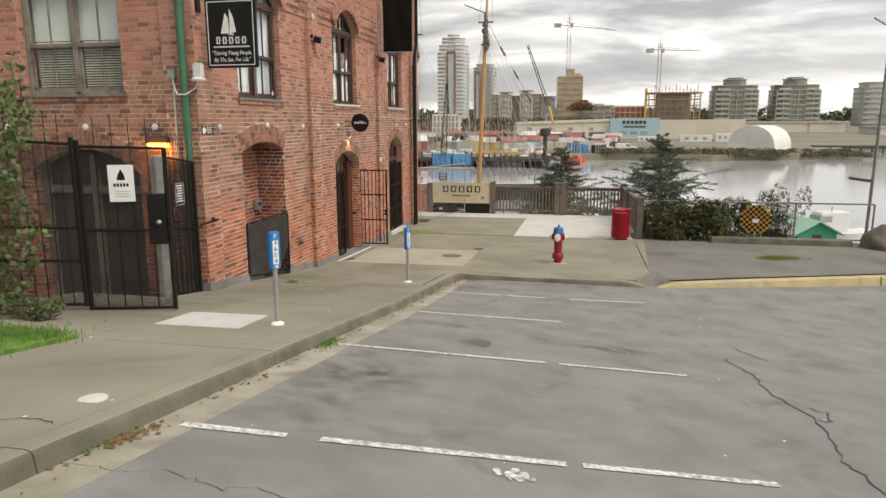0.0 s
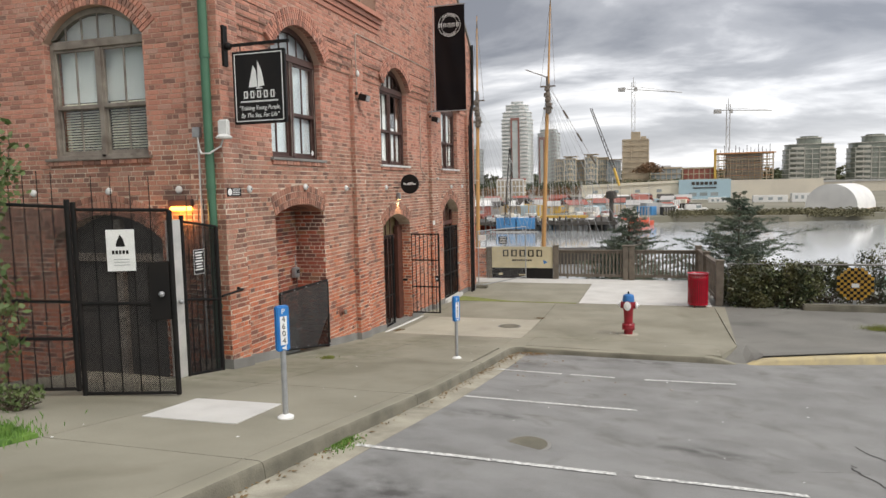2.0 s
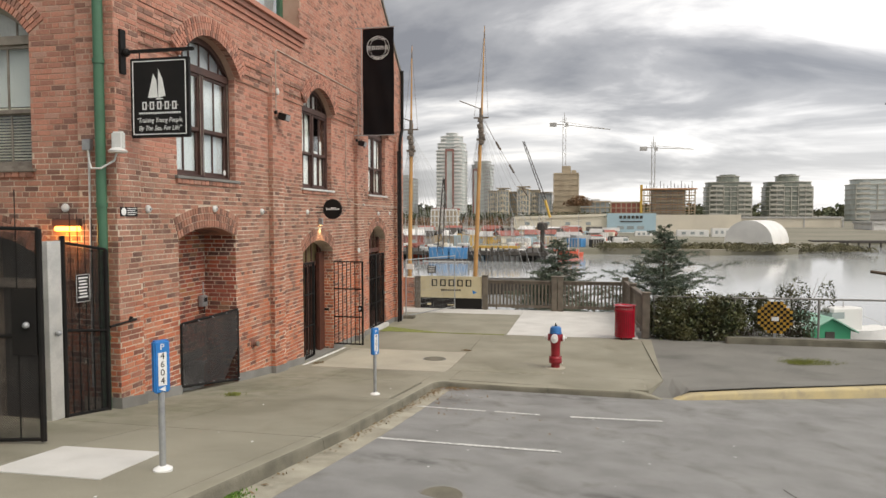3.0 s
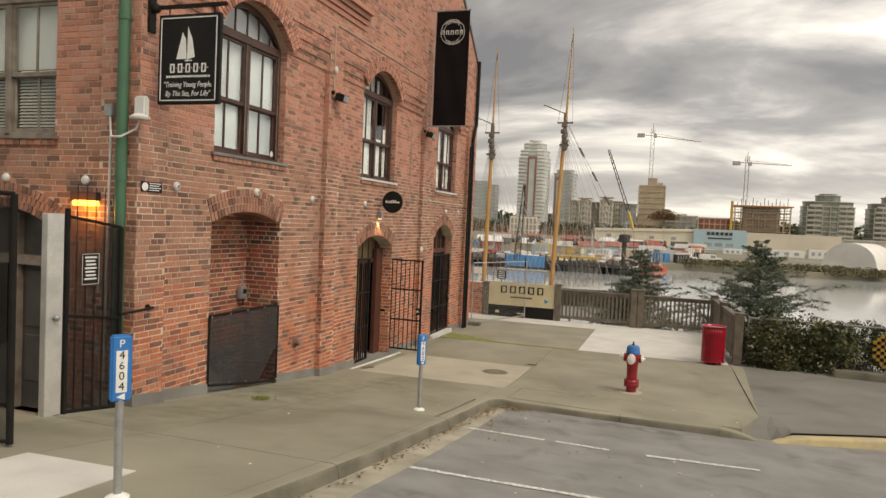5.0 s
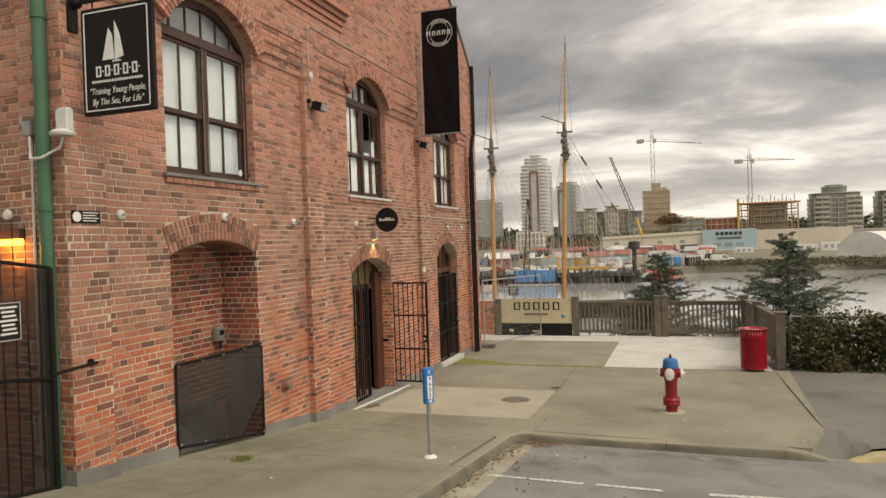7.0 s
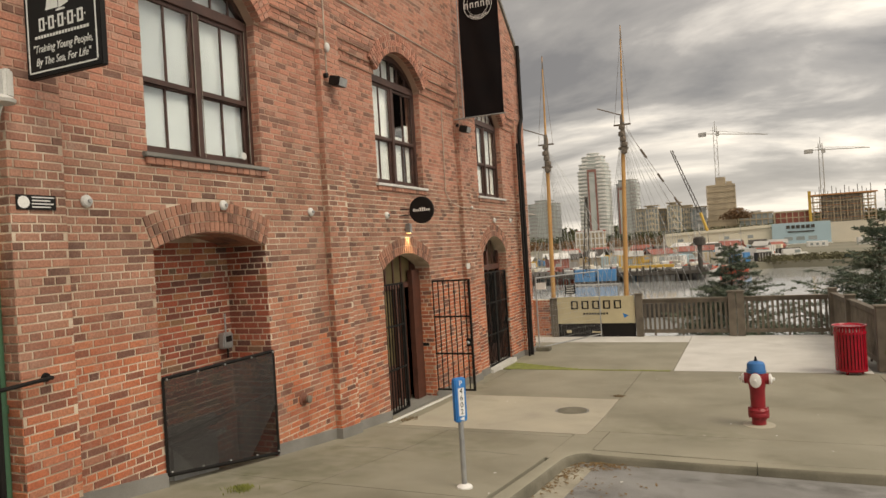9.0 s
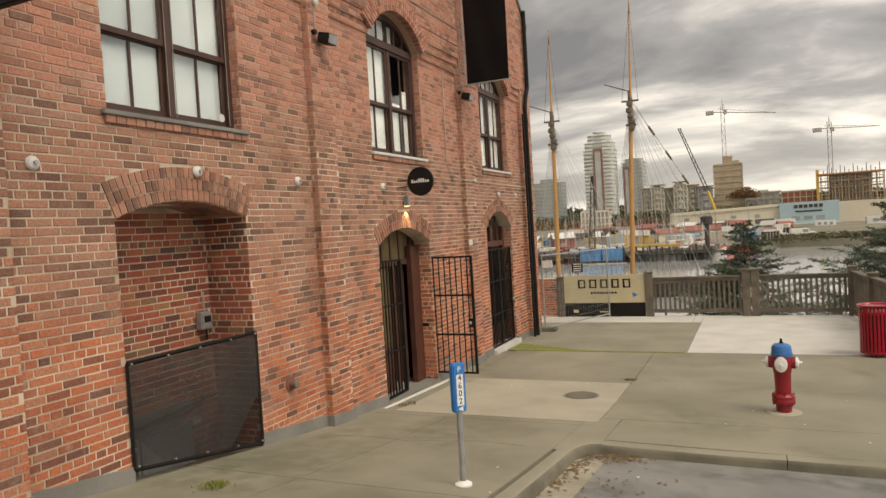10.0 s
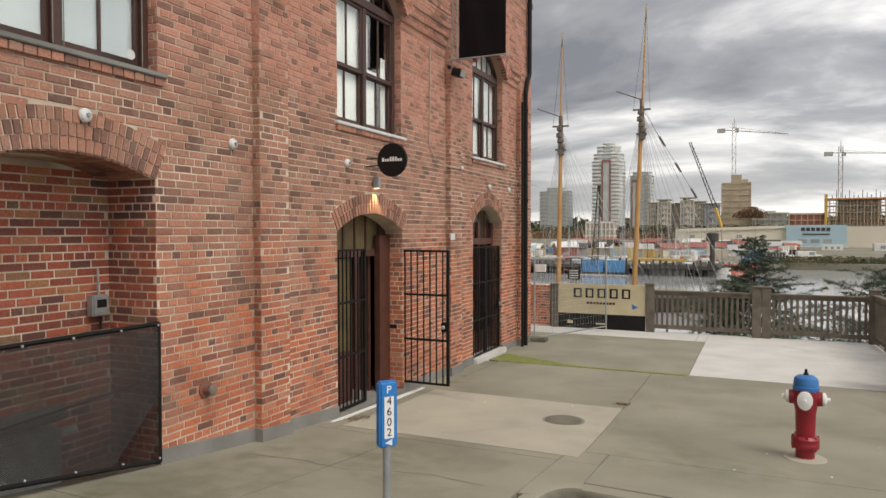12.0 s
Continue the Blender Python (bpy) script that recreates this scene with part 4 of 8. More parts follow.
box(bm, -1.3, -1.2, NEAR + .47, FAR - .36, 3.7, 6.6)
structure("floor", bm, UNLIT_BLACK, "dark floors inside the building", "floor")


# ---- windows and doors of the building ----
def sash_window(name, o, place, old=False, label="", sill=None):
    """A pair of double-hung sashes under an arched light, set back in its reveal. place(u, z, d)."""
    paint = FRAME_OLD if old else FRAME
    u0, u1, zb, zs, za, ring = o
    win = tagged(new(name), label, "window", kind="structure")
    set_back = 0.11

    def bar(a, b, z0, z1, d0, d1, nm="window_frame", m=paint, label=""):
        bm = bmesh.new()
        c = [Vector(place(u, z, d)) for u in (a, b) for z in (z0, z1) for d in (d0, d1)]
        lo = Vector([min(p[k] for p in c) for k in range(3)]); hi = Vector([max(p[k] for p in c) for k in range(3)])
        box(bm, lo.x, hi.x, lo.y, hi.y, lo.z, hi.z)
        soft(bm, 0.005, 1)
        return part(nm, bm, m, win, label)

    mid = (u0 + u1) / 2
    d0 = set_back
    zt = zs - 0.10
    bar(u0, u0 + 0.065, zb, zs, d0, d0 + .12); bar(u1 - 0.065, u1, zb, zs, d0, d0 + .12)
    bar(mid - 0.042, mid + 0.042, zb, zt, d0, d0 + .12)
    bar(u0 + 0.065, u1 - 0.065, zt, zt + 0.12, d0 - .015, d0 + .12)
    bar(u0 + .065, u1 - .065, zb, zb + 0.05, d0, d0 + .12)
    for s0, s1 in ((u0 + .065, mid - .042), (mid + .042, u1 - .065)):
        zm = zb + (zt - zb) * 0.47
        for z0, z1, d in ((zb + .05, zm, d0 + .05), (zm - 0.03, zt, d0 + .015)):
            bar(s0, s0 + .038, z0, z1, d, d + .045, "sash"); bar(s1 - .038, s1, z0, z1, d, d + .045, "sash")
            bar(s0, s1, z0, z0 + .06, d + .002, d + .045, "sash"); bar(s0, s1, z1 - .045, z1, d + .002, d + .045, "sash")
            c = (s0 + s1) / 2
            bar(c - .013, c + .013, z0, z1, d + .008, d + .04, "glazing_bar")
            for a, b in ((s0 + .03, c), (c, s1 - .03)):
                ob = bar(a, b, z0 + .06, z1 - .04, d + .020, d + .026, "pane", GLASS)
                ob.visible_shadow = False
    # arched light
    verts, faces = [], []
    n = 14
    for k in range(n + 1):
        u = u0 + (u1 - u0) * k / n
        z = arch_z(o, u)
        zi = max(zs + .03, z - 0.09)
        for d in (d0, d0 + .12):
            verts += [place(u, z, d), place(u, zi, d)]
    for k in range(n):
        b = 4 * k
        faces += [(b, b + 1, b + 5, b + 4), (b + 1, b + 3, b + 7, b + 5), (b + 2, b + 3, b + 7, b + 6)]
    ob = new("arched_frame", raw("arched_frame", verts, faces, paint)); ob.parent = win
    for k in range(1, 6):
        u = u0 + (u1 - u0) * k / 6
        bar(u - .013, u + .013, zs + .02, arch_z(o, u) - .05, d0 + .02, d0 + .05, "glazing_bar")
    verts, faces = [], []
    for k in range(n + 1):
        u = u0 + .05 + (u1 - u0 - .1) * k / n
        verts += [place(u, zs, d0 + .035), place(u, arch_z(o, u) - .03, d0 + .035)]
    for k in range(n):
        faces.append((2 * k, 2 * k + 2, 2 * k + 3, 2 * k + 1))
    ob = new("pane", raw("pane", verts, faces, GLASS)); ob.parent = win; ob.visible_shadow = False
    # sill
    bm = bmesh.new()
    c = [Vector(place(u, z, d)) for u in (u0 - .07, u1 + .07) for z in (zb - .05, zb) for d in (-.06, d0 + .1)]
    box(bm, min(p.x for p in c), max(p.x for p in c), min(p.y for p in c), max(p.y for p in c), zb - .045, zb)
    soft(bm, .008, 2)
    part("window_sill", bm, sill or (FRAME_OLD if old else PLINTH), win, "painted sill" if sill else "grey sill")
    n_b = int((u1 - u0 + .08) / .108)
    for k in range(n_b):
        a = u0 - .04 + (u1 - u0 + .08) * k / n_b
        bar(a + .004, a + (u1 - u0 + .08) / n_b - .004, zb - .115, zb - .046, -.035 - random.uniform(0, .006), .05, "brick", BRICK)
    return win, bar, (d0, zt, mid)


win1, bar, info = sash_window("window_1", W1, east(0), label="tall arched sash window, dark red frame, white blinds")
bar(W1[0] + .05, W1[1] - .05, W1[2], W1[4] - .1, .212, .217, "blind", BLIND_SKY, "white drawn blind")
for u in (W1[0] + .068, info[2] - .052, info[2] + .042, W1[1] - .078):
    bar(u, u + .010, W1[2] + .05, info[1], .098, .111, "bead", FRAME_OLD, "pale worn bead")
bm = bmesh.new()
bmesh.ops.create_circle(bm, cap_ends=True, segments=16, radius=.045, matrix=pose(-.10, W1[1] - .2, W1[2] + .13, 90, 0, 90))
part("sticker", bm, OFFWHITE, win1, "round pale sticker")
win2, bar, info = sash_window("window_2", W2, east(0), label="tall arched sash window with curtains partly drawn", sill=OFFWHITE)
bar(W2[0] + .05, info[2] - .02, W2[2], W2[4] - .1, .212, .217, "curtain", SHEER, "white curtain")
bar(info[2] + .1, info[2] + .5, W2[2], W2[2] + .9, .212, .217, "curtain", SHEER, "white curtain")
bar(info[2] + .12, info[2] + .24, W2[2] + .9, W2[4] - .14, .212, .217, "curtain", SHEER, "white curtain")
bar(W2[1] - .26, W2[1] - .12, W2[2], W2[2] + 1.15, .212, .217, "curtain", SHEER, "white curtain")
# a dark sheet paints the shade of the room behind the panes
bar(info[2] - .02, W2[1] - .05, W2[2], W2[4] - .1, .60, .605, "room", UNLIT_BLACK, "dark room behind the glass")
win3, bar, info = sash_window("window_3", W3, east(0), label="tall arched sash window with white blinds", sill=OFFWHITE)
bar(W3[0] + .05, W3[1] - .05, W3[2], W3[4] - .1, .212, .217, "blind", SHEER, "white drawn blind")
win4, bar, info = sash_window("window_4", S1, south(NEAR + .06), old=True, label="weathered arched sash window with slatted blinds")
for s0, s1 in ((S1[0] + .12, info[2] - .08), (info[2] + .08, S1[1] - .12)):
    for k in range(20):
        z = S1[2] + .07 + k * .040
        bm = bmesh.new()
        box(bm, s0, s1, -.019, .019, -.0015, .0015, pose(0, NEAR + .06 + .23, z, 40))
        part("slat", bm, SLAT, win4)
# dark sheet as painted shade behind the slats
bar(S1[0] + .05, S1[1] - .05, S1[2], S1[4] - .1, .38, .385, "blind", UNLIT_BLACK, "dark room behind the slats")
# pale sheet: a curtain, and the sky's reflection painted into the upper panes
bar(S1[0] + .06, S1[1] - .06, S1[2] + .86, S1[4] - .1, .27, .275, "blind", SHEER, "cream blind drawn over the upper half")


def bar_gate(name, u_mid, width, height, m, label, bars=8, rails=(0.0, 0.33, 0.67, 1.0), lock=True):
    """An iron gate leaf of square bars in a frame; it lies in the local xz plane from x = 0."""
    g = thing(name, label, "gate", m)
    for x in (0.02, width - .02):
        bm = bmesh.new(); box(bm, x - .02, x + .02, -.02, .02, 0, height); soft(bm, .003, 1); part("stile", bm, IRON, g)
    for r in rails:
        bm = bmesh.new(); z = .015 + r * (height - .03); box(bm, .04, width - .04, -.016, .016, z - .015, z + .015); part("rail", bm, IRON, g)
    for k in range(1, bars):
        bm = bmesh.new(); x = width * k / bars; box(bm, x - .008, x + .008, -.008, .008, .03, height - .03); part("bar", bm, IRON, g)
    if lock:
        bm = bmesh.new(); box(bm, width - .12, width - .03, -.03, .03, height * .40, height * .47); soft(bm, .006, 2); part("lock_box", bm, BLACK_PAINT, g, "black lock box")
        bm = bmesh.new(); bmesh.ops.create_uvsphere(bm, u_segments=14, v_segments=10, radius=.03, matrix=Matrix.Translation((width - .075, -.055, height * .435))); part("knob", bm, STEEL, g, "steel knob", True)
    return g


bar_gate("iron_gate", 0, 0.84, 2.02, pose(-0.09, 6.36, 0.12), "black iron bar gate standing open", bars=8)
bar_gate("iron_gate", 0, 0.86, 2.14, pose(-0.12, 4.55, 0.04, 0, 0, 90), "black iron bar gate leaf, closed", bars=9, lock=False)
bar_gate("iron_gate", 0, 0.80, 2.14, pose(-0.06, 9.16, -.02, 0, 0, 90), "black iron double gate leaf, closed", bars=9, lock=False)
bar_gate("iron_gate", 0, 0.80, 2.14, pose(-0.06, 9.97, -.02, 0, 0, 90), "black iron double gate leaf with a knob, closed", bars=9)
bm = bmesh.new(); box(bm, -.32, -.1, 6.30, 6.36, .94, 1.0)
tagged(new("gate_bracket", mesh_of("gate_bracket", bm, IRON)), "black iron bracket holding the gate", "bracket")

# doorway two: timber frame, ochre-lit side light, opening backed by a dark sheet for the unlit passage
door_1 = tagged(new("door_1"), "dark red timber doorway standing half open", "door", kind="structure")
bm = bmesh.new(); box(bm, -.40, -.31, 4.5, 4.62, -.1, 2.5); part("door_frame", bm, DOOR_WOOD, door_1)
bm = bmesh.new(); box(bm, -.40, -.31, 6.15, 6.33, -.1, 2.6); part("door_frame", bm, DOOR_WOOD, door_1)
bm = bmesh.new(); box(bm, -.41, -.30, 4.5, 6.33, 2.06, 2.16); part("transom", bm, DOOR_WOOD, door_1)
bm = bmesh.new(); box(bm, -.36, -.35, 4.62, 5.42, .1, 2.04); part("side_light", bm, CURTAIN, door_1, "ochre curtained side light")
bm = bmesh.new(); box(bm, -.36, -.35, 4.62, 6.15, 2.16, 2.66); part("fan_light", bm, CURTAIN, door_1, "ochre fan light")
bm = bmesh.new()
for y in (4.9, 5.2, 5.5, 5.8): box(bm, -.37, -.33, y - .02, y + .02, 2.16, 2.66)
part("mullion", bm, DOOR_WOOD, door_1)
bm = bmesh.new(); box(bm, -.37, -.34, 4.62, 5.42, .02, .75); part("kick_panel", bm, DOOR_WOOD, door_1)
bm = bmesh.new(); box(bm, -1.25, -.40, 5.98, 6.04, 0.0, 2.06); soft(bm, .005, 1); part("door_leaf", bm, DOOR_WOOD, door_1, "dark door leaf standing open inwards")
bm = bmesh.new(); box(bm, -.30, -.285, 5.42, 5.52, 0, 2.06); part("door_frame", bm, DOOR_WOOD, door_1)
bm = bmesh.new(); box(bm, -.31, -.22, 6.0, 6.31, 0.0, 2.36); part("door_frame", bm, DOOR_WOOD, door_1, "broad timber jamb")
bm = bmesh.new(); box(bm, -1.8, 0.02, 4.5, 6.33, -.12, fall(5.2) + .02); part("threshold", bm, PLINTH, door_1, "grey stone threshold")
# the depth of the passage is one sheet coloured as shade
bm = bmesh.new(); box(bm, -1.85, -1.8, 4.3, 6.5, -.1, 2.7); part("passage", bm, UNLIT_BLACK, door_1, "dark passage")
door_2 = tagged(new("door_2"), "dark glazed double door under an arched light", "door", kind="structure")
for y0, y1 in ((9.15, 9.24), (10.69, 10.78), (9.93, 10.0)):
    bm = bmesh.new(); box(bm, -.29, -.2, y0, y1, -.2, 2.6); part("door_frame", bm, DOOR_WOOD, door_2)
bm = bmesh.new(); box(bm, -.3, -.19, 9.15, 10.78, 2.16, 2.28); part("transom", bm, DOOR_WOOD, door_2)
for y0, y1 in ((9.24, 9.93), (10.0, 10.69)):
    bm = bmesh.new(); box(bm, -.26, -.25, y0, y1, -.1, 2.16); part("pane", bm, GLASS, door_2)
    bm = bmesh.new(); box(bm, -.265, -.225, y0, y1, -.15, .4); part("kick_panel", bm, DOOR_WOOD, door_2)
bm = bmesh.new(); box(bm, -.25, -.24, 9.24, 10.69, 2.28, 2.95); part("fan_light", bm, GLASS, door_2)
# shade inside door two, painted as a near-black sheet
bm = bmesh.new(); box(bm, -.6, -.59, 9.0, 10.9, -.2, 3.2); part("room", bm, UNLIT_BLACK, door_2, "dark room behind the glass")
bm = bmesh.new()
for y in (9.5, 9.8, 10.1, 10.4): box(bm, -.27, -.235, y - .015, y + .015, 2.28, 2.95)
part("mullion", bm, DOOR_WOOD, door_2)
bm = bmesh.new(); box(bm, -.3, .10, 9.13, 10.8, -.4, fall(10) + .09); part("threshold", bm, CONCRETE_PALE, door_2, "pale stone step")
door_3 = tagged(new("door_3"), "dark timber door in an arch behind the railings", "door", kind="structure")
yy = NEAR + .3
for x0, x1 in ((S0[0], S0[0] + .12), (-2.1, -1.98), (S0[1] - .12, S0[1])):
    bm = bmesh.new(); box(bm, x0, x1, yy - .05, yy + .05, .4, 2.9); part("door_frame", bm, FRAME_OLD, door_3)
bm = bmesh.new(); box(bm, S0[0], S0[1], yy - .06, yy + .05, 2.25, 2.37); part("transom", bm, FRAME_OLD, door_3)
bm = bmesh.new(); box(bm, S0[0], S0[1], yy + .04, yy + .08, .4, 3.0); part("door_leaf", bm, DOOR_GREY, door_3)
for x0 in (-2.90, -2.50, -1.92, -1.52):
    for z0, z1 in ((.75, 1.35), (1.45, 2.18)):
        bm = bmesh.new(); box(bm, x0, x0 + .34, yy + .02, yy + .041, z0, z1); soft(bm, .012, 1); part("panel", bm, DOOR_GREY, door_3)

# screen before the niche
scr = thing("mesh_screen", "black woven mesh screen in an iron frame", "screen", pose(0.02, -.10, 0))
ztop, zl, zr_ = 1.60, .655, .365
for a, b in (((0, 0, zl), (0, 0, ztop)), ((0, 1.72, zr_), (0, 1.72, ztop)), ((0, 0, ztop), (0, 1.72, ztop)), ((0, 0, zl), (0, 1.72, zr_))):
    bm = bmesh.new(); rod(bm, a, b, .02, sides=4); part("frame", bm, IRON, scr)
bm = bmesh.new()
step = 0.0145
for s in (1, -1):
    k = -1.4
    while k < 3.2:
        pts = []
        for y in (0.0, 1.72):
            pts.append(Vector((0.004 * s, y, zl + k + (y if s > 0 else 1.72 - y))))
        lo = lambda y: zl + (zr_ - zl) * y / 1.72
        seg = []
        for j in range(60):
            p = pts[0].lerp(pts[1], j / 59)
            if lo(p.y) <= p.z <= ztop: seg.append(p)
        if len(seg) > 1:
            rod(bm, seg[0], seg[-1], .0026, sides=3, caps=False)
        k += step
part("mesh", bm, SCREEN, scr, "woven black wire mesh")
for y in (.03, .45, .86, 1.3, 1.69):
    for z in (ztop - .01, zl + (zr_ - zl) * y / 1.72 + .03):
        bm = bmesh.new(); bmesh.ops.create_uvsphere(bm, u_segments=8, v_segments=6, radius=.012, matrix=Matrix.Translation((.022, y, z)))
        part("bolt", bm, STEEL, scr, "small steel bolt")
bm = bmesh.new(); rod(bm, (-.004, 0, 1.0), (-.004, 1.72, 1.12), .008, sides=6); part("stay", bm, IRON, scr)
kit = thing("stored_machine", "grey machinery behind the mesh screen", "machine", pose(-.3, .45, fall(.6)))
bm = bmesh.new(); box(bm, -.16, .16, -.35, .35, -.1, .42); soft(bm, .03, 2); part("case", bm, STEEL, kit)
bm = bmesh.new(); rod(bm, (0, -.3, .5), (0, .45, .5), .07, sides=14); part("motor", bm, PLINTH, kit, "", True)
bm = bmesh.new(); rod(bm, (.1, -.4, .3), (.1, .5, .36), .03, sides=10); part("hose", bm, OFFWHITE, kit, "", True)
mb = thing("meter_box", "grey electric meter box on the niche wall", "meter", pose(-.585, 1.45, 1.66))
bm = bmesh.new(); box(bm, 0, .09, -.085, .085, .0, .19); soft(bm, .012, 2); part("case", bm, STEEL, mb)
bm = bmesh.new(); box(bm, .09, .096, -.045, .05, .08, .15); part("window", bm, BLACK_PAINT, mb, "dark display window")
bm = bmesh.new(); rod(bm, (.05, 0, .19), (.05, 0, .42), .010, sides=8); part("conduit", bm, STEEL, mb)
bm = bmesh.new(); rod(bm, (.05, .02, .0), (.05, .02, -.12), .012, sides=8); part("cable", bm, BLACK_PAINT, mb)
hb = thing("hose_bib", "rusty red standpipe outlet on the wall", "pipe outlet", pose(0.006, 2.19, .89))
bm = bmesh.new(); lathe(bm, [(.085, 0), (.085, .012), (.05, .02), (.045, .07)], 20, pose(0, 0, 0, 0, 90, 0)); part("flange", bm, SILL, hb, "", True)
bm = bmesh.new(); lathe(bm, [(.035, .0701), (.05, .085), (.05, .11), (.03, .115)], 14, pose(0, 0, 0, 0, 90, 0)); part("cap", bm, FRAME_OLD, hb, "", True)


# ---- fittings on the wall ----
def wall_knob(y, z, x=0.006):
    k = thing("tie_rod_cap", "round white iron tie-rod cap on the brick", "wall cap", pose(x, y, z), "tie-rod caps")
    bm = bmesh.new(); lathe(bm, [(.055, 0), (.058, .015), (.045, .035), (.02, .045)], 20, pose(0, 0, 0, 0, 90, 0)); part("disc", bm, OFFWHITE, k, "", True)
    bm = bmesh.new(); lathe(bm, [(.018, .0451), (.018, .065)], 6, pose(0, 0, 0, 0, 90, 0)); part("nut", bm, STEEL, k)


for y, z, x in ((-.83, 3.32, .006), (.90, 3.34, .02), (2.60, 3.31, .006), (4.75, 3.31, .006), (9.97, 3.30, .02), (11.2, 3.31, .006)):
    wall_knob(y, z, x)
for x in (-3.4, -1.95, -.7):
    k = thing("tie_rod_cap", "round white iron tie-rod cap on the brick", "wall cap", pose(x, NEAR + .054, 3.33), "tie-rod caps")
    bm = bmesh.new(); lathe(bm, [(.055, 0), (.058, .015), (.045, .035), (.02, .045)], 20, pose(0, 0, 0, 90, 0, 0)); part("disc", bm, OFFWHITE, k, "", True)

# round hanging sign
rs = thing("round_sign", "small round black hanging shop sign", "sign", pose(.41, 5.25, 3.38))
bm = bmesh.new(); lathe(bm, [(.215, -.02), (.225, -.012), (.225, .012), (.215, .02)], 48, pose(0, 0, 0, 90, 0, 0)); part("disc", bm, BLACK_PAINT, rs, "", True)
bm = bmesh.new()
for k in range(8):
    h = (.05, .035, .035, .06, .06, .06, .035, .035)[k]
    box(bm, -.145 + .039 * k, -.118 + .039 * k, -.024, -.0205, -.02, -.02 + h)
part("lettering", bm, WHITE, rs, "pale lettering")
for z in (.03, -.07):
    bm = bmesh.new(); rod(bm, (-.405, 0, z), (-.2, 0, z), .008, sides=6); part("bracket", bm, IRON, rs)
# lamp over the door, and its light
dl = thing("wall_lamp", "small steel wall lamp lit over the door", "lamp", pose(.006, 5.45, 3.05))
bm = bmesh.new(); box(bm, 0, .09, -.045, .045, -.03, .13); soft(bm, .012, 2); part("housing", bm, STEEL, dl)
bm = bmesh.new(); box(bm, .015, .075, -.03, .03, -.036, -.031); part("bulb", bm, glow("warm_bulb", (1.0, .72, .32), 4), dl, "glowing warm bulb")
ld = bpy.data.lights.new("door_lamp_light", "SPOT"); ld.energy, ld.color, ld.spot_size, ld.spot_blend, ld.shadow_soft_size = 13, (1, .86, .50), radians(85), .6, .02
lo_ = new("door_lamp_light", ld); lo_.matrix_world = look((.075, 5.45, 3.0), (.02, 5.45, 2.6))


def floodlight(y, z):
    f = thing("floodlight", "small black floodlight on the brick wall", "floodlight", pose(PX + .005, y, z), "floodlights")
    bm = bmesh.new(); rod(bm, (0, 0, .05), (.05, 0, .05), .035, sides=12); part("mount", bm, BLACK_PAINT, f)
    bm = bmesh.new(); box(bm, .05, .22, .02, .24, -.06, .07, pose(0, 0, 0, 0, 14, 0)); soft(bm, .012, 2); part("head", bm, BLACK_PAINT, f)
    bm = bmesh.new(); box(bm, .222, .226, .035, .225, -.05, .06, pose(0, 0, 0, 0, 14, 0)); part("lens", bm, STEEL, f)


floodlight(3.0, 5.16)
floodlight(7.78, 5.14)


def conduit(name, label, points, r=.012, material=None):
    ob = thing(name, label, "conduit", pose(*points[0]))
    bm = bmesh.new(); pipe(bm, [Vector(p) - Vector(points[0]) for p in points], r); part("pipe", bm, material or CONDUIT, ob, "", True)
    return ob


c1 = conduit("conduit", "painted conduit running along the brick wall", [(.112, 3.05, 5.25), (.112, 3.05, 6.36), (.112, 3.12, 6.42), (.112, 7.95, 6.42), (.112, 7.95, 5.25)])
bm = bmesh.new(); bmesh.ops.create_uvsphere(bm, u_segments=12, v_segments=10, radius=.05, matrix=Matrix.Translation((.03, 0, .36)) @ Matrix.Diagonal((.8, .8, 1.4, 1))); part("junction", bm, OFFWHITE, c1, "white junction fitting", True)
c2 = conduit("conduit", "thin conduit curving down the wall to a pipe", [(.02, 7.26, 5.42), (.02, 7.22, 3.80), (.05, 7.4, 3.62), (.112, 7.8, 3.52), (.112, 8.45, 3.52), (.112, 12.5, 3.50), (.112, 13.0, 3.50)], .010)
bm = bmesh.new(); bmesh.ops.create_uvsphere(bm, u_segments=12, v_segments=10, radius=.035, matrix=Matrix.Translation((.13, 1.0, -1.89))); part("junction", bm, OFFWHITE, c2, "white junction fitting", True)
np_ = thing("number_plate", "small white plate on the brick pilaster", "plate", pose(PX + .008, 7.95, 2.32))
bm = bmesh.new(); box(bm, 0, .008, -.09, .09, -.05, .06); part("plate", bm, OFFWHITE, np_)
cm = thing("warning_sign", "small black and white camera warning sign", "sign", pose(PX + .008, -1.37, 3.28))
bm = bmesh.new(); box(bm, 0, .008, -.17, .17, -.06, .06); part("plate", bm, BLACK_PAINT, cm)
bm = bmesh.new(); bmesh.ops.create_circle(bm, cap_ends=True, segments=18, radius=.05, matrix=pose(.0095, -.11, 0, 90, 0, 90)); part("symbol", bm, WHITE, cm, "white round symbol")
bm = bmesh.new()
for k in range(4): box(bm, .008, .0095, -.04, .15 - .03 * (k % 2), .036 - .026 * k, .046 - .026 * k)
part("lettering", bm, WHITE, cm, "small white lettering")

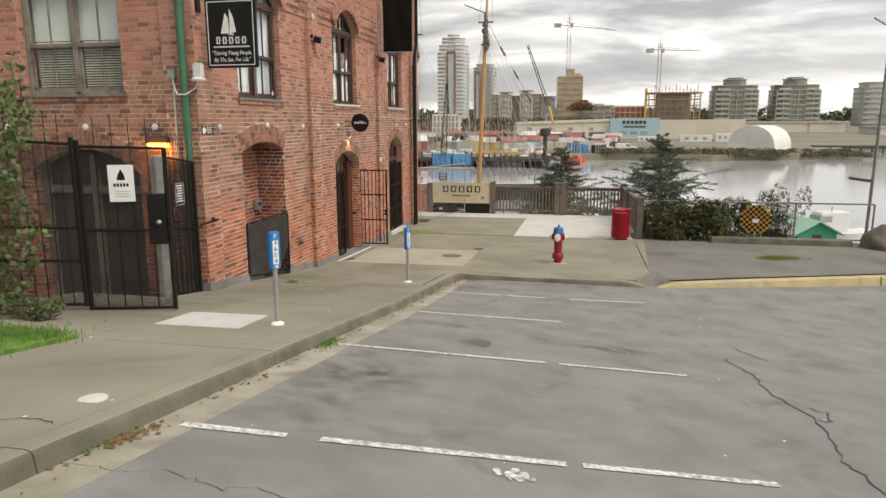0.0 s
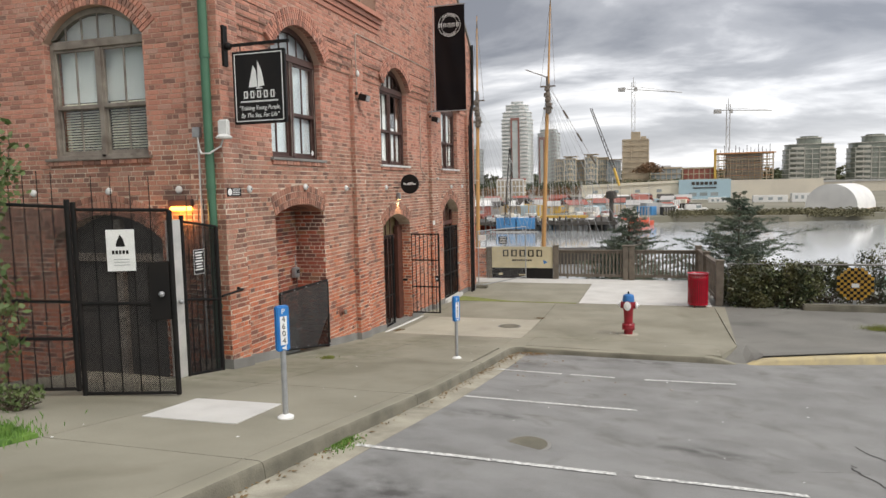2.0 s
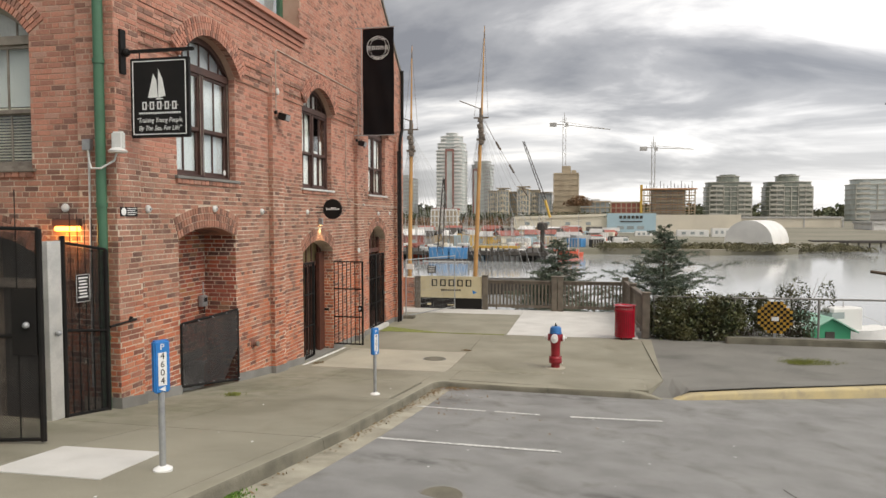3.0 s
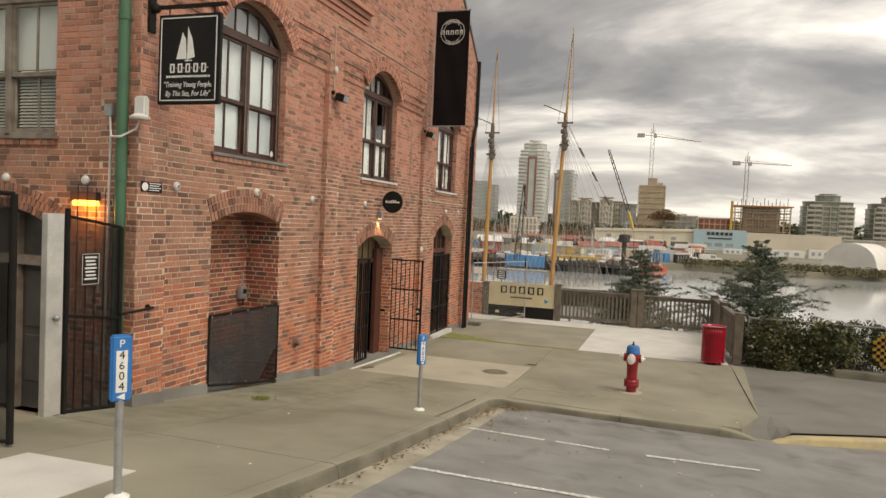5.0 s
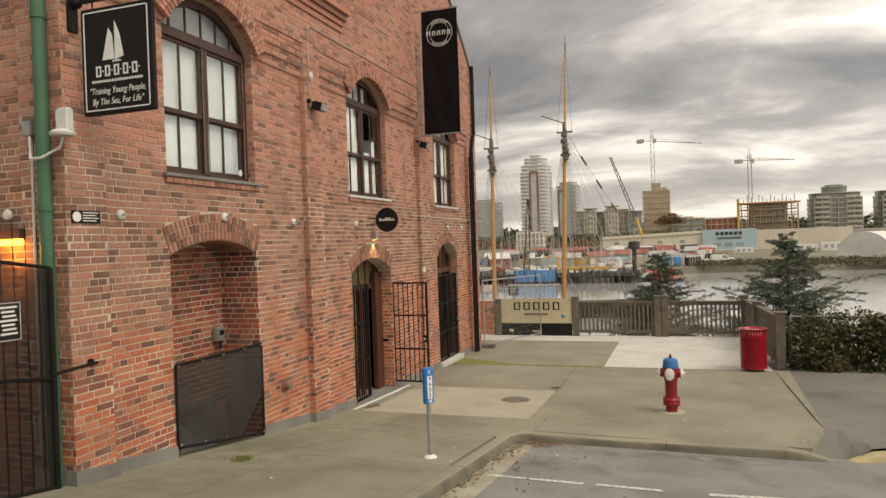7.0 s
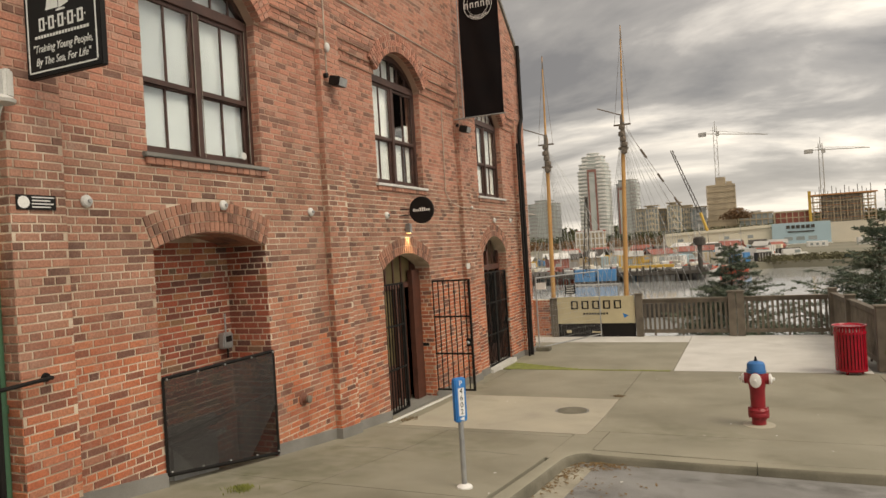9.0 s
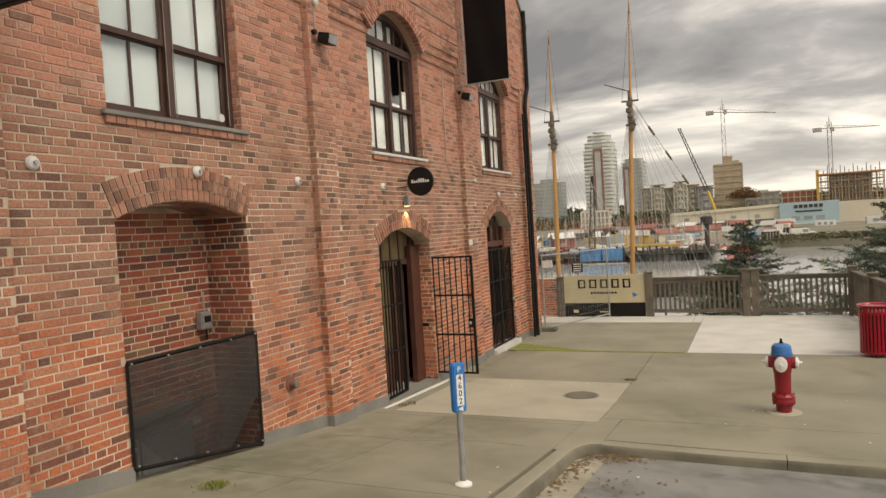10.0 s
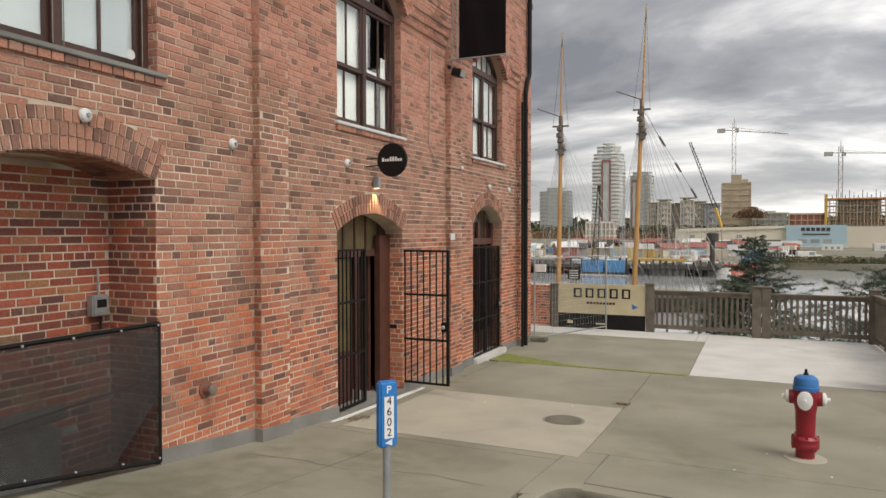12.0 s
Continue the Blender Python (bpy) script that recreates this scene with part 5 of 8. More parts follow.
# down pipes
gp = thing("down_pipe", "green painted iron down pipe at the corner", "down pipe", pose(-.06, NEAR - .085, fall(NEAR)))
bm = bmesh.new(); rod(bm, (0, 0, 0), (0, 0, 6.0), .062, sides=18); part("pipe", bm, GREEN_PIPE, gp, "", True)
for z in (.9, 2.6, 4.4):
    bm = bmesh.new(); rod(bm, (0, 0, z), (0, 0, z + .06), .072, sides=18); part("collar", bm, GREEN_PIPE, gp, "", True)
bp_ = thing("down_pipe", "black iron down pipe at the far corner", "down pipe", pose(.18, 11.85, fall(11.85)))
bm = bmesh.new(); pipe(bm, [(0, 0, 0), (0, 0, 5.6), (0, .12, 5.9), (0, .28, 6.1), (0, .30, 8.0)], .05, 14); part("pipe", bm, IRON, bp_, "", True)
bm = bmesh.new(); rod(bm, (0, -.22, 0), (0, -.22, 5.4), .03, sides=10); part("cable_pipe", bm, IRON, bp_, "", True)
for z in (1.2, 3.2, 5.2):
    bm = bmesh.new(); rod(bm, (0, 0, z), (0, 0, z + .08), .06, sides=14); part("collar", bm, IRON, bp_)
wp = conduit("conduit", "white plastic conduit beside the green pipe", [(-.30, NEAR - .02, 1.0), (-.28, NEAR - .02, 4.08)], .014, OFFWHITE)
jb = thing("junction_box", "grey junction box with a looped cable", "junction box", pose(-.28, NEAR - .006, 4.12))
bm = bmesh.new(); box(bm, -.06, .06, -.07, 0, -.06, .08); soft(bm, .008, 2); part("box", bm, STEEL, jb)
bm = bmesh.new(); pipe(bm, [(.02, -.05, -.06), (.06, -.08, -.22), (.15, -.16, -.30), (.28, -.16, -.30), (.40, -.06, -.2), (.44, -.04, -.06)], .012); part("cable", bm, OFFWHITE, jb, "", True)
al = thing("alarm_box", "white alarm and camera box at the corner", "alarm", pose(.17, NEAR - .006, 4.04) @ Matrix.Scale(.82, 4))
bm = bmesh.new(); box(bm, -.10, .10, -.10, 0, .02, .30); soft(bm, .025, 3); part("case", bm, OFFWHITE, al, "", True)
bm = bmesh.new(); lathe(bm, [(.13, -.03), (.14, .0), (.10, .03), (.04, .05)], 20, pose(.04, -.12, 0)); part("skirt", bm, OFFWHITE, al, "", True)
hr = thing("handrail_stub", "black round handrail end on the corner", "handrail", pose(PX + .005, -1.5, 1.87))
bm = bmesh.new(); pipe(bm, [(0, .12, 0), (.08, .12, 0), (.08, -.38, -.02)], .017, 12); part("rail", bm, IRON, hr, "", True)
bm = bmesh.new(); rod(bm, (0, .12, 0), (.012, .12, 0), .038, sides=16); part("flange", bm, IRON, hr)

# hanging sign on its bracket
hs = thing("hanging_sign", "black hanging sign with white border and sail emblem", "sign", pose(.25, -1.45, 4.22))
bm = bmesh.new(); box(bm, 0, .82, -.03, .03, 0, 1.0); soft(bm, .008, 2); part("board", bm, BLACK_PAINT, hs)
bm = bmesh.new()
for a, b, c, d in ((.035, .785, .035, .047), (.035, .785, .953, .965), (.035, .047, .035, .965), (.773, .785, .035, .965)):
    box(bm, a, b, -.034, -.0305, c, d)
part("border", bm, WHITE, hs, "thin white border")
bm = bmesh.new()
for tri_ in (((.25, .50), (.39, .50), (.375, .72), (.33, .80)), ((.395, .49), (.50, .52), (.46, .73), (.40, .86)), ((.36, .475), (.47, .475), (.46, .49), (.37, .49))):
    bm.faces.new([bm.verts.new((x, -.0325, z)) for x, z in tri_])
part("emblem", bm, WHITE, hs, "white sailing ship emblem")
bm = bmesh.new()
for k in range(5):
    x = .20 + .105 * k
    for p, q, s, t in ((-.03, -.014, .35, .45), (.014, .03, .35, .45), (-.014, .014, .434, .45), (-.014, .014, .35, .366)): box(bm, x + p, x + q, -.034, -.0305, s, t)
    box(bm, x + .045, x + .057, -.034, -.0305, .395, .407)
for k in range(18):
    box(bm, .12 + .033 * k, .143 + .033 * k, -.0335, -.0305, .295, .318)
part("lettering", bm, WHITE, hs, "white name lettering")
lettering("\"Training Young People,", .085, WHITE, Matrix.Translation((.41, -.032, .215)) @ pose(0, 0, 0, 90, 0, 0), hs, italic=.25, width=.64)
lettering("By The Sea, For Life\"", .085, WHITE, Matrix.Translation((.41, -.032, .115)) @ pose(0, 0, 0, 90, 0, 0), hs, italic=.25, width=.60)
bm = bmesh.new(); box(bm, -.14, .88, -.018, .018, 1.075, 1.115); part("arm", bm, IRON, hs)
bm = bmesh.new(); box(bm, -.146, -.11, -.05, .05, .82, 1.38); part("wall_plate", bm, IRON, hs)
bm = bmesh.new(); bmesh.ops.create_uvsphere(bm, u_segments=10, v_segments=8, radius=.055, matrix=Matrix.Translation((-.07, 0, 1.09))); part("boss", bm, IRON, hs, "", True)
for x in (.12, .72):
    bm = bmesh.new(); rod(bm, (x, 0, .99), (x, 0, 1.08), .008, sides=6); part("hanger", bm, IRON, hs)

# long banner
bn = thing("banner", "long black vertical banner with a white round emblem", "banner", pose(.30, 7.79, 5.31))
bm = bmesh.new()
nx, nz = 8, 24
grid = [[bm.verts.new((.83 * i / nx, .012 * math.sin(i * 1.3 + j * .35), 2.72 * j / nz)) for i in range(nx + 1)] for j in range(nz + 1)]
for j in range(nz):
    for i in range(nx):
        bm.faces.new((grid[j][i], grid[j][i + 1], grid[j + 1][i + 1], grid[j + 1][i]))
r = bmesh.ops.extrude_face_region(bm, geom=list(bm.faces))
bmesh.ops.translate(bm, verts=[g for g in r["geom"] if isinstance(g, bmesh.types.BMVert)], vec=(0, .012, 0))
part("cloth", bm, BANNER, bn, "", True)
bm = bmesh.new()
for rad_, w_ in ((.30, .010), (.225, .006)):
    for k in range(40):
        a = 2 * math.pi * k / 40
        box(bm, -rad_ * .085, rad_ * .085, -.003, .003, rad_ - w_, rad_, pose(.42, -.022, 2.22) @ Matrix.Rotation(a, 4, "Y"))
for k in range(5):
    for a_ in (0, .055): box(bm, .145 + .115 * k + a_, .16 + .115 * k + a_, -.028, -.018, 2.165, 2.265)
    box(bm, .16 + .115 * k, .20 + .115 * k, -.028, -.018, 2.25, 2.265)
for k in range(14):
    for s, base in ((1, 0), (-1, math.pi)):
        a = base + (k - 6.5) * .11
        box(bm, -.008, .008, -.003, .003, .245, .275, pose(.42, -.022, 2.22) @ Matrix.Rotation(a, 4, "Y"))
part("emblem", bm, WHITE, bn, "white ring emblem with lettering")
for z in (0.0, 2.74):
    bm = bmesh.new(); rod(bm, (-.24, 0, z), (.86, 0, z), .014, sides=10); part("arm", bm, STEEL, bn)
bm = bmesh.new(); rod(bm, (-.03, 0, 0), (-.03, 0, 2.74), .010, sides=8); part("stay", bm, STEEL, bn)

# green-framed roof light behind the parapet
dw = thing("roof_window", "green painted timber roof window behind the parapet", "window", pose(-.25, 1.2, TOP - .12))
for y0, y1, z0, z1 in ((0, 3.0, 0, .25), (0, 3.0, 1.9, 2.05), (0, .14, .25, 1.9), (1.43, 1.57, .25, 1.9), (2.86, 3.0, .25, 1.9)):
    bm = bmesh.new(); box(bm, -.08, .0, y0, y1, z0, z1); part("frame", bm, GREEN_PIPE, dw)
for y0 in (.14, 1.57):
    bm = bmesh.new(); box(bm, -.05, -.045, y0, y0 + 1.29, .25, 1.9); part("pane", bm, GLASS, dw)
    bm = bmesh.new(); box(bm, -.15, -.145, y0, y0 + 1.29, .25, 1.9); part("blind", bm, BLIND_SKY, dw)


# ---- railings and gate at the yard ----
def rail_panel(name, a, b, height, label, bars_step=.13, spikes=True, mesh=True, group="", base=0.0, mid=(0.5,)):
    """A panel of the black steel yard fence from a to b on the ground, following the slope."""
    a, b = Vector(a), Vector(b)
    d = b - a
    length = math.hypot(d.x, d.y)
    t = thing(name, label, "fence" if "gate" not in name else "gate", pose(*a), group)
    up_ = Vector((0, 0, 1))
    at = lambda s, z: d * s + up_ * z
    for s in (0, 1):
        bm = bmesh.new(); rod(bm, at(s, base), at(s, height + (.08 if s == 0 else 0)), .028, sides=8); part("post", bm, IRON, t)
    for z in (base + .02, height) + tuple(height * m for m in mid):
        bm = bmesh.new(); rod(bm, at(0, z), at(1, z), .018, sides=6); part("rail", bm, IRON, t)
    n = max(2, round(length / bars_step))
    for k in range(1, n):
        bm = bmesh.new(); rod(bm, at(k / n, base + .02), at(k / n, height + (.36 if spikes else 0)), .0075, .0045, sides=6); part("bar", bm, IRON, t)
    if mesh:
        bm = bmesh.new()
        side = d.normalized()
        hgt = height - base - .04
        for s in (1, -1):
            k = -length
            while k < hgt + length:
                lo_s, hi_s = 0.0, length
                # z = k + x on one lay, k + length - x on the other
                z_of = (lambda x, k=k: k + x) if s > 0 else (lambda x, k=k: k + length - x)
                xs = [x for x in np.linspace(0, length, 80) if 0 <= z_of(x) <= hgt]
                if len(xs) > 1:
                    p = [at(x / length, base + .02 + z_of(x)) + Vector((-side.y, side.x, 0)) * .012 for x in (xs[0], xs[-1])]
                    rod(bm, p[0], p[1], .0036, sides=3, caps=False)
                k += .023
        part("mesh", bm, IRON, t, "diamond wire mesh")
    return t


ground_at = lambda x, y: (x, y, fall(y))
rail_panel("yard_fence", ground_at(0.02, -2.45), ground_at(0.02, -1.72), 2.05, "black steel yard fence with spiked bars and mesh", group="yard fence")
yg = rail_panel("yard_gate", (0.05, -4.20, 1.13), (0.96, -3.84, 1.10), 2.0, "black steel mesh gate standing open, notice on it", bars_step=.18)
bm = bmesh.new(); box(bm, .74, .95, -.02, .06, .80, 1.42, Matrix.Rotation(math.atan2(.36, .91), 4, "Z")); part("lock_plate", bm, BLACK_PAINT, yg, "black lock plate")
bm = bmesh.new(); bmesh.ops.create_uvsphere(bm, u_segments=14, v_segments=10, radius=.032, matrix=Matrix.Rotation(math.atan2(.36, .91), 4, "Z") @ Matrix.Translation((.87, -.05, 1.08))); part("knob", bm, STEEL, yg, "steel knob", True)
nt = thing("notice", "white paper notice with a dark sail emblem", "notice", Matrix.Translation((0.05, -4.20, 1.13)) @ Matrix.Rotation(math.atan2(.36, .91), 4, "Z"))
bm = bmesh.new(); box(bm, .33, .62, -.042, -.036, 1.34, 1.78); part("sheet", bm, WHITE, nt)
bm = bmesh.new(); bm.faces.new([bm.verts.new((x, -.044, z)) for x, z in ((.425, 1.60), (.525, 1.60), (.505, 1.68), (.475, 1.73), (.44, 1.66))])
for k in range(5): box(bm, .385 + .036 * k, .41 + .036 * k, -.044, -.0425, 1.52, 1.56)
part("emblem", bm, BLACK_PAINT, nt, "dark emblem and lettering")
bm = bmesh.new()
for k in range(3): box(bm, .40, .56, -.0435, -.0425, 1.40 + .03 * k, 1.408 + .03 * k)
part("lettering", bm, STEEL, nt)
jamb = thing("gate_jamb", "bright aluminium gate jamb", "gate post", pose(.02, -2.62, fall(-2.62)))
bm = bmesh.new(); box(bm, -.04, .04, -.10, .10, 0, 2.05); soft(bm, .006, 1); part("post", bm, ALU, jamb)
bm = bmesh.new(); bmesh.ops.create_uvsphere(bm, u_segments=14, v_segments=10, radius=.032, matrix=Matrix.Translation((.07, 0, 1.0))); part("knob", bm, STEEL, jamb, "", True)
for a, b in (((0.03, -4.26), (-1.1, -4.95)), ((-1.1, -4.95), (-2.3, -5.7))):
    rail_panel("yard_fence", (a[0], a[1], 1.16), (b[0], b[1], 1.16 + .1), 2.0, "black steel yard fence with spiked bars and mesh", group="yard fence", base=.04, mid=(.5, .30))
ws = thing("rules_sign", "small black notice with white text on the fence", "sign", pose(.055, -2.18, 2.36))
bm = bmesh.new(); box(bm, 0, .006, -.12, .12, -.17, .17); part("plate", bm, BLACK_PAINT, ws)
bm = bmesh.new()
for k in range(7): box(bm, .006, .0075, -.08 + .01 * (k % 3), .08 - .012 * ((k * 2) % 3), .115 - .038 * k, .133 - .038 * k)
for a, b, c, d in ((-.112, .112, .158, .163), (-.112, .112, -.163, -.158), (-.112, -.107, -.163, .163), (.107, .112, -.163, .163)): box(bm, .006, .0075, a, b, c, d)
part("lettering", bm, WHITE, ws, "white text")
ol = thing("wall_lamp", "orange glowing bulkhead lamp on the end wall", "lamp", pose(-.62, NEAR + .05, 3.06))
bm = bmesh.new(); box(bm, -.20, .20, -.12, 0, .03, .13); soft(bm, .01, 1); part("housing", bm, FRAME, ol)
bm = bmesh.new(); box(bm, -.18, .18, -.11, -.01, -.03, .029); soft(bm, .015, 2); part("lens", bm, glow("sodium_lens", (1.0, .42, .06), 6), ol, "glowing orange lens")
od = bpy.data.lights.new("orange_lamp_light", "POINT"); od.energy, od.color, od.shadow_soft_size = 7, (1, .42, .1), .06
new("orange_lamp_light", od).location = (-.62, NEAR - .16, 2.95)


# ---- street things ----
def parking_post(x, y, number):
    p = thing("parking_post", f"blue numbered parking post on a grey pole", "parking post", pose(x, y, fall(y), 0, 0, 55), "parking posts")
    bm = bmesh.new(); rod(bm, (0, 0, 0), (0, 0, 1.0), .026, sides=16); part("pole", bm, STEEL, p, "", True)
    bm = bmesh.new(); lathe(bm, [(.075, 0), (.075, .02), (.05, .035), (.03, .045)], 20); part("base", bm, WHITE, p, "white base plate", True)
    bm = bmesh.new(); box(bm, -.062, .062, -.034, .034, .64, 1.06); soft(bm, .012, 3); slv = part("sleeve", bm, BLUE, p, "blue plastic sleeve", True)
    for s in (0, 180):
        turn = Matrix.Rotation(radians(s), 4, "Z")
        bm = bmesh.new(); box(bm, -.033, .033, -.0375, -.0345, .70, .965, turn); part("number_strip", bm, WHITE, slv, "white number strip")
        up_face = lambda z: turn @ Matrix.Translation((0, -.0378, z)) @ pose(0, 0, 0, 90, 0, 0)
        lettering("P", .07, WHITE, turn @ Matrix.Translation((0, -.0352, 1.008)) @ pose(0, 0, 0, 90, 0, 0), slv)
        for k, ch in enumerate(number):
            lettering(ch, .072, BLACK_PAINT, up_face(.935 - .066 * k), slv)
        bm = bmesh.new(); bm.faces.new([bm.verts.new(turn @ Vector(q)) for q in ((-.028, -.0352, .672), (.022, -.0352, .650), (.022, -.0352, .694))]); part("arrow", bm, WHITE, slv)


parking_post(2.63, -4.465, "4604")
parking_post(2.73, .917, "4602")

hy = thing("fire_hydrant", "dark red fire hydrant with blue bonnet, white caps", "fire hydrant", pose(5.36, 5.27, fall(5.27), 0, 0, -6) @ Matrix.Diagonal((.80, .80, 1.05, 1)))
bm = bmesh.new(); lathe(bm, [(.115, -.02), (.115, .11), (.10, .12)]); part("foot", bm, RED, hy, "", True)
bm = bmesh.new(); lathe(bm, [(.165, .12), (.17, .13), (.17, .165), (.165, .175), (.165, .185), (.17, .19), (.17, .215), (.14, .24)]); part("flange", bm, RED, hy, "", True)
for k in range(8):
    bm = bmesh.new(); a = k * math.pi / 4 + .2
    rod(bm, (.15 * math.cos(a), .15 * math.sin(a), .10), (.15 * math.cos(a), .15 * math.sin(a), .245), .014, sides=6); part("bolt", bm, RED, hy)
bm = bmesh.new(); lathe(bm, [(.115, .24), (.118, .30), (.125, .48), (.14, .54), (.15, .60), (.15, .68), (.145, .70)]); part("barrel", bm, RED, hy, "", True)
bm = bmesh.new(); lathe(bm, [(.158, .70), (.16, .71), (.16, .735), (.15, .74), (.148, .79), (.135, .825), (.10, .845), (.05, .852)]); part("bonnet", bm, HYD_BLUE, hy, "blue bonnet", True)
bm = bmesh.new(); lathe(bm, [(.03, .852), (.03, .87), (.018, .875), (.016, .91)], 8); part("nut", bm, IRON, hy, "dark operating nut")
for ang, r0 in ((0, .06), (180, .06), (-90, .085)):
    tm = Matrix.Rotation(radians(ang), 4, "Z") @ pose(0, 0, .62, 0, 90, 0)
    bm = bmesh.new(); lathe(bm, [(r0 + .012, .10), (r0 + .012, .195)], 20, tm); part("nozzle", bm, RED, hy, "", True)
    bm = bmesh.new(); lathe(bm, [(r0, .195), (r0 + .008, .20), (r0 + .006, .23), (r0 * .55, .245), (.022, .246), (.02, .285)], 20, tm); part("cap", bm, WHITE, hy, "white cap", True)
bm = bmesh.new(); lathe(bm, [(.27, -.03), (.26, .012), (.12, .02)], 24, pose(0, 0, 0)); part("collar", bm, CONCRETE_WARM, hy, "pale concrete collar")

bn_ = thing("litter_bin", "bright red slatted steel litter bin", "litter bin", pose(7.03, 9.75, fall(9.75)) @ Matrix.Diagonal((.9, .9, .95, 1)))
bm = bmesh.new(); lathe(bm, [(.26, .08), (.27, .85), (.262, .85), (.25, .09)], 28); part("liner", bm, BLACK_PAINT, bn_, "black inner liner", True)
for z, r_ in ((.07, .29), (.80, .30)):
    bm = bmesh.new(); lathe(bm, [(r_ - .015, z), (r_ + .008, z), (r_ + .008, z + .05), (r_ - .015, z + .05)], 32); part("band", bm, BIN_RED, bn_)
slat_me = None
for k in range(28):
    a = 2 * math.pi * k / 28
    bm = bmesh.new(); box(bm, .282, .294, -.023, .023, .10, .93); soft(bm, .003, 1)
    if slat_me is None:
        slat_me = mesh_of("slat", bm, BIN_RED)
    else:
        bm.free()
    s = new("slat", slat_me); s.parent = bn_; s.rotation_euler = (0, 0, a)
bm = bmesh.new(); lathe(bm, [(.296, .93), (.325, .955), (.33, .972), (.300, .965), (.285, .945)], 32); part("rim", bm, BIN_RED, bn_, "flared rim", True)
bm = bmesh.new(); lathe(bm, [(.271, .80), (.279, .86), (.279, .905), (.268, .91)], 28); part("bag_edge", bm, OFFWHITE, bn_, "white bin bag folded over the liner")
for k in range(3):
    bm = bmesh.new(); a = 2 * math.pi * k / 3; rod(bm, (.2 * math.cos(a), .2 * math.sin(a), 0), (.2 * math.cos(a), .2 * math.sin(a), .09), .025, sides=8); part("foot", bm, BIN_RED, bn_)


def cover(x, y, r, label, z, ring=PLINTH, lid=KERB):
    c = thing("manhole_cover", label, "manhole cover", pose(x, y, z(x, y) + .004))
    bm = bmesh.new(); lathe(bm, [(r, -.02), (r, .004), (r - .02, .006)], 32); part("ring", bm, ring, c)
    bm = bmesh.new(); lathe(bm, [(r - .035, .0061), (r - .04, .010)], 32); part("lid", bm, lid, c)


cover(2.64, 5.70, .27, "round iron manhole cover in the pale concrete", flat_fall)
cover(2.88, -7.7, .09, "small pale valve cover in the pavement", flat_fall, CONCRETE_PALE, CONCRETE_PALE)
cover(4.76, -3.71, .22, "worn round cover in the asphalt", road_z)


# ---- timber fence, banner and edge of the quay ----
FY, FZ = 15.5, fall(15.5)


def fence_post(x, y, h=1.22):
    p = thing("fence_post", "weathered grey timber fence post", "fence post", pose(x, y, fall(y)), "quay fence posts")
    bm = bmesh.new(); box(bm, -.10, .10, -.10, .10, 0, h); soft(bm, .01, 1); part("post", bm, FENCE_WOOD, p)
    bm = bmesh.new(); box(bm, -.12, .12, -.12, .12, h, h + .04); soft(bm, .01, 1); part("cap", bm, FENCE_WOOD, p)


def baluster_panel(a, b, h=1.05):
    a, b = Vector((*a, fall(a[1]))), Vector((*b, fall(b[1])))
    length = (b - a).length
    f = thing("timber_fence", "weathered grey timber fence of upright slats", "fence", Matrix.Translation(a) @ (b - a).to_track_quat("X", "Z").to_matrix().to_4x4(), "quay fence")
    for z0, z1, t in ((.10, .20, .03), (h - .09, h, .03), (h, h + .04, .07)):
        bm = bmesh.new(); box(bm, .0, length, -t, t, z0, z1); part("rail", bm, FENCE_WOOD, f)
    n = int(length / .125)
    for k in range(n):
        bm = bmesh.new(); x = length * (k + .5) / n; box(bm, x - .029, x + .029, -.018, .018, .02 if k % 6 == 2 else .2, h - .09); part("slat", bm, FENCE_WOOD, f)


for x, y in ((2.40, FY), (4.90, FY), (5.12, FY), (7.36, FY), (7.60, 10.05), (7.45, 13.0)):
    fence_post(x, y)
baluster_panel((2.50, FY), (4.80, FY)); baluster_panel((5.22, FY), (7.26, FY))
baluster_panel((7.38, 15.4), (7.45, 13.1), 1.1); baluster_panel((7.46, 12.9), (7.59, 10.15), 1.12)
fence_post(-.12, FY, 1.15)
bb = thing("pub_board", "cream and black board on the quay fence", "sign board", pose(-.02, FY - .03, FZ))
bm = bmesh.new(); box(bm, 0, 2.3, -.02, .02, .40, 1.20); part("cream_panel", bm, SIGN_CREAM, bb)
bm = bmesh.new(); box(bm, 0, 2.3, -.02, .02, -.0, .398); part("black_panel", bm, BLACK_PAINT, bb, "black lower panel")
bm = bmesh.new()
for k in range(5):
    x = .42 + .32 * k
    for p, q, s, t in ((0, .055, .83, 1.08), (.17, .215, .83, 1.08), (.055, .17, 1.045, 1.08), (.055, .17, .83, .865)): box(bm, x + p, x + q, -.026, -.021, s, t)
for k in range(9): box(bm, .78 + .085 * k, .84 + .085 * k, -.026, -.021, .66, .72)
part("lettering", bm, BLACK_PAINT, bb, "dark lettering")
bm = bmesh.new(); box(bm, 1.02, 1.28, -.026, -.021, .12, .16); part("small_print", bm, SIGN_CREAM, bb)
bm = bmesh.new(); box(bm, .25, .40, -.026, -.021, .12, .2); part("small_print", bm, SIGN_CREAM, bb)
bm = bmesh.new(); bm.faces.new([bm.verts.new((x, -.027, z)) for x, z in ((1.98, .55), (2.12, .62), (1.95, .70))]); part("pennant", bm, BLUE, bb, "small blue pennant")
ps = thing("warning_sign", "small black striped notice above the board", "sign", pose(.38, FY + .06, FZ))
bm = bmesh.new(); box(bm, -.16, .16, -.01, .01, 1.30, 1.58); part("plate", bm, BLACK_PAINT, ps)
bm = bmesh.new()
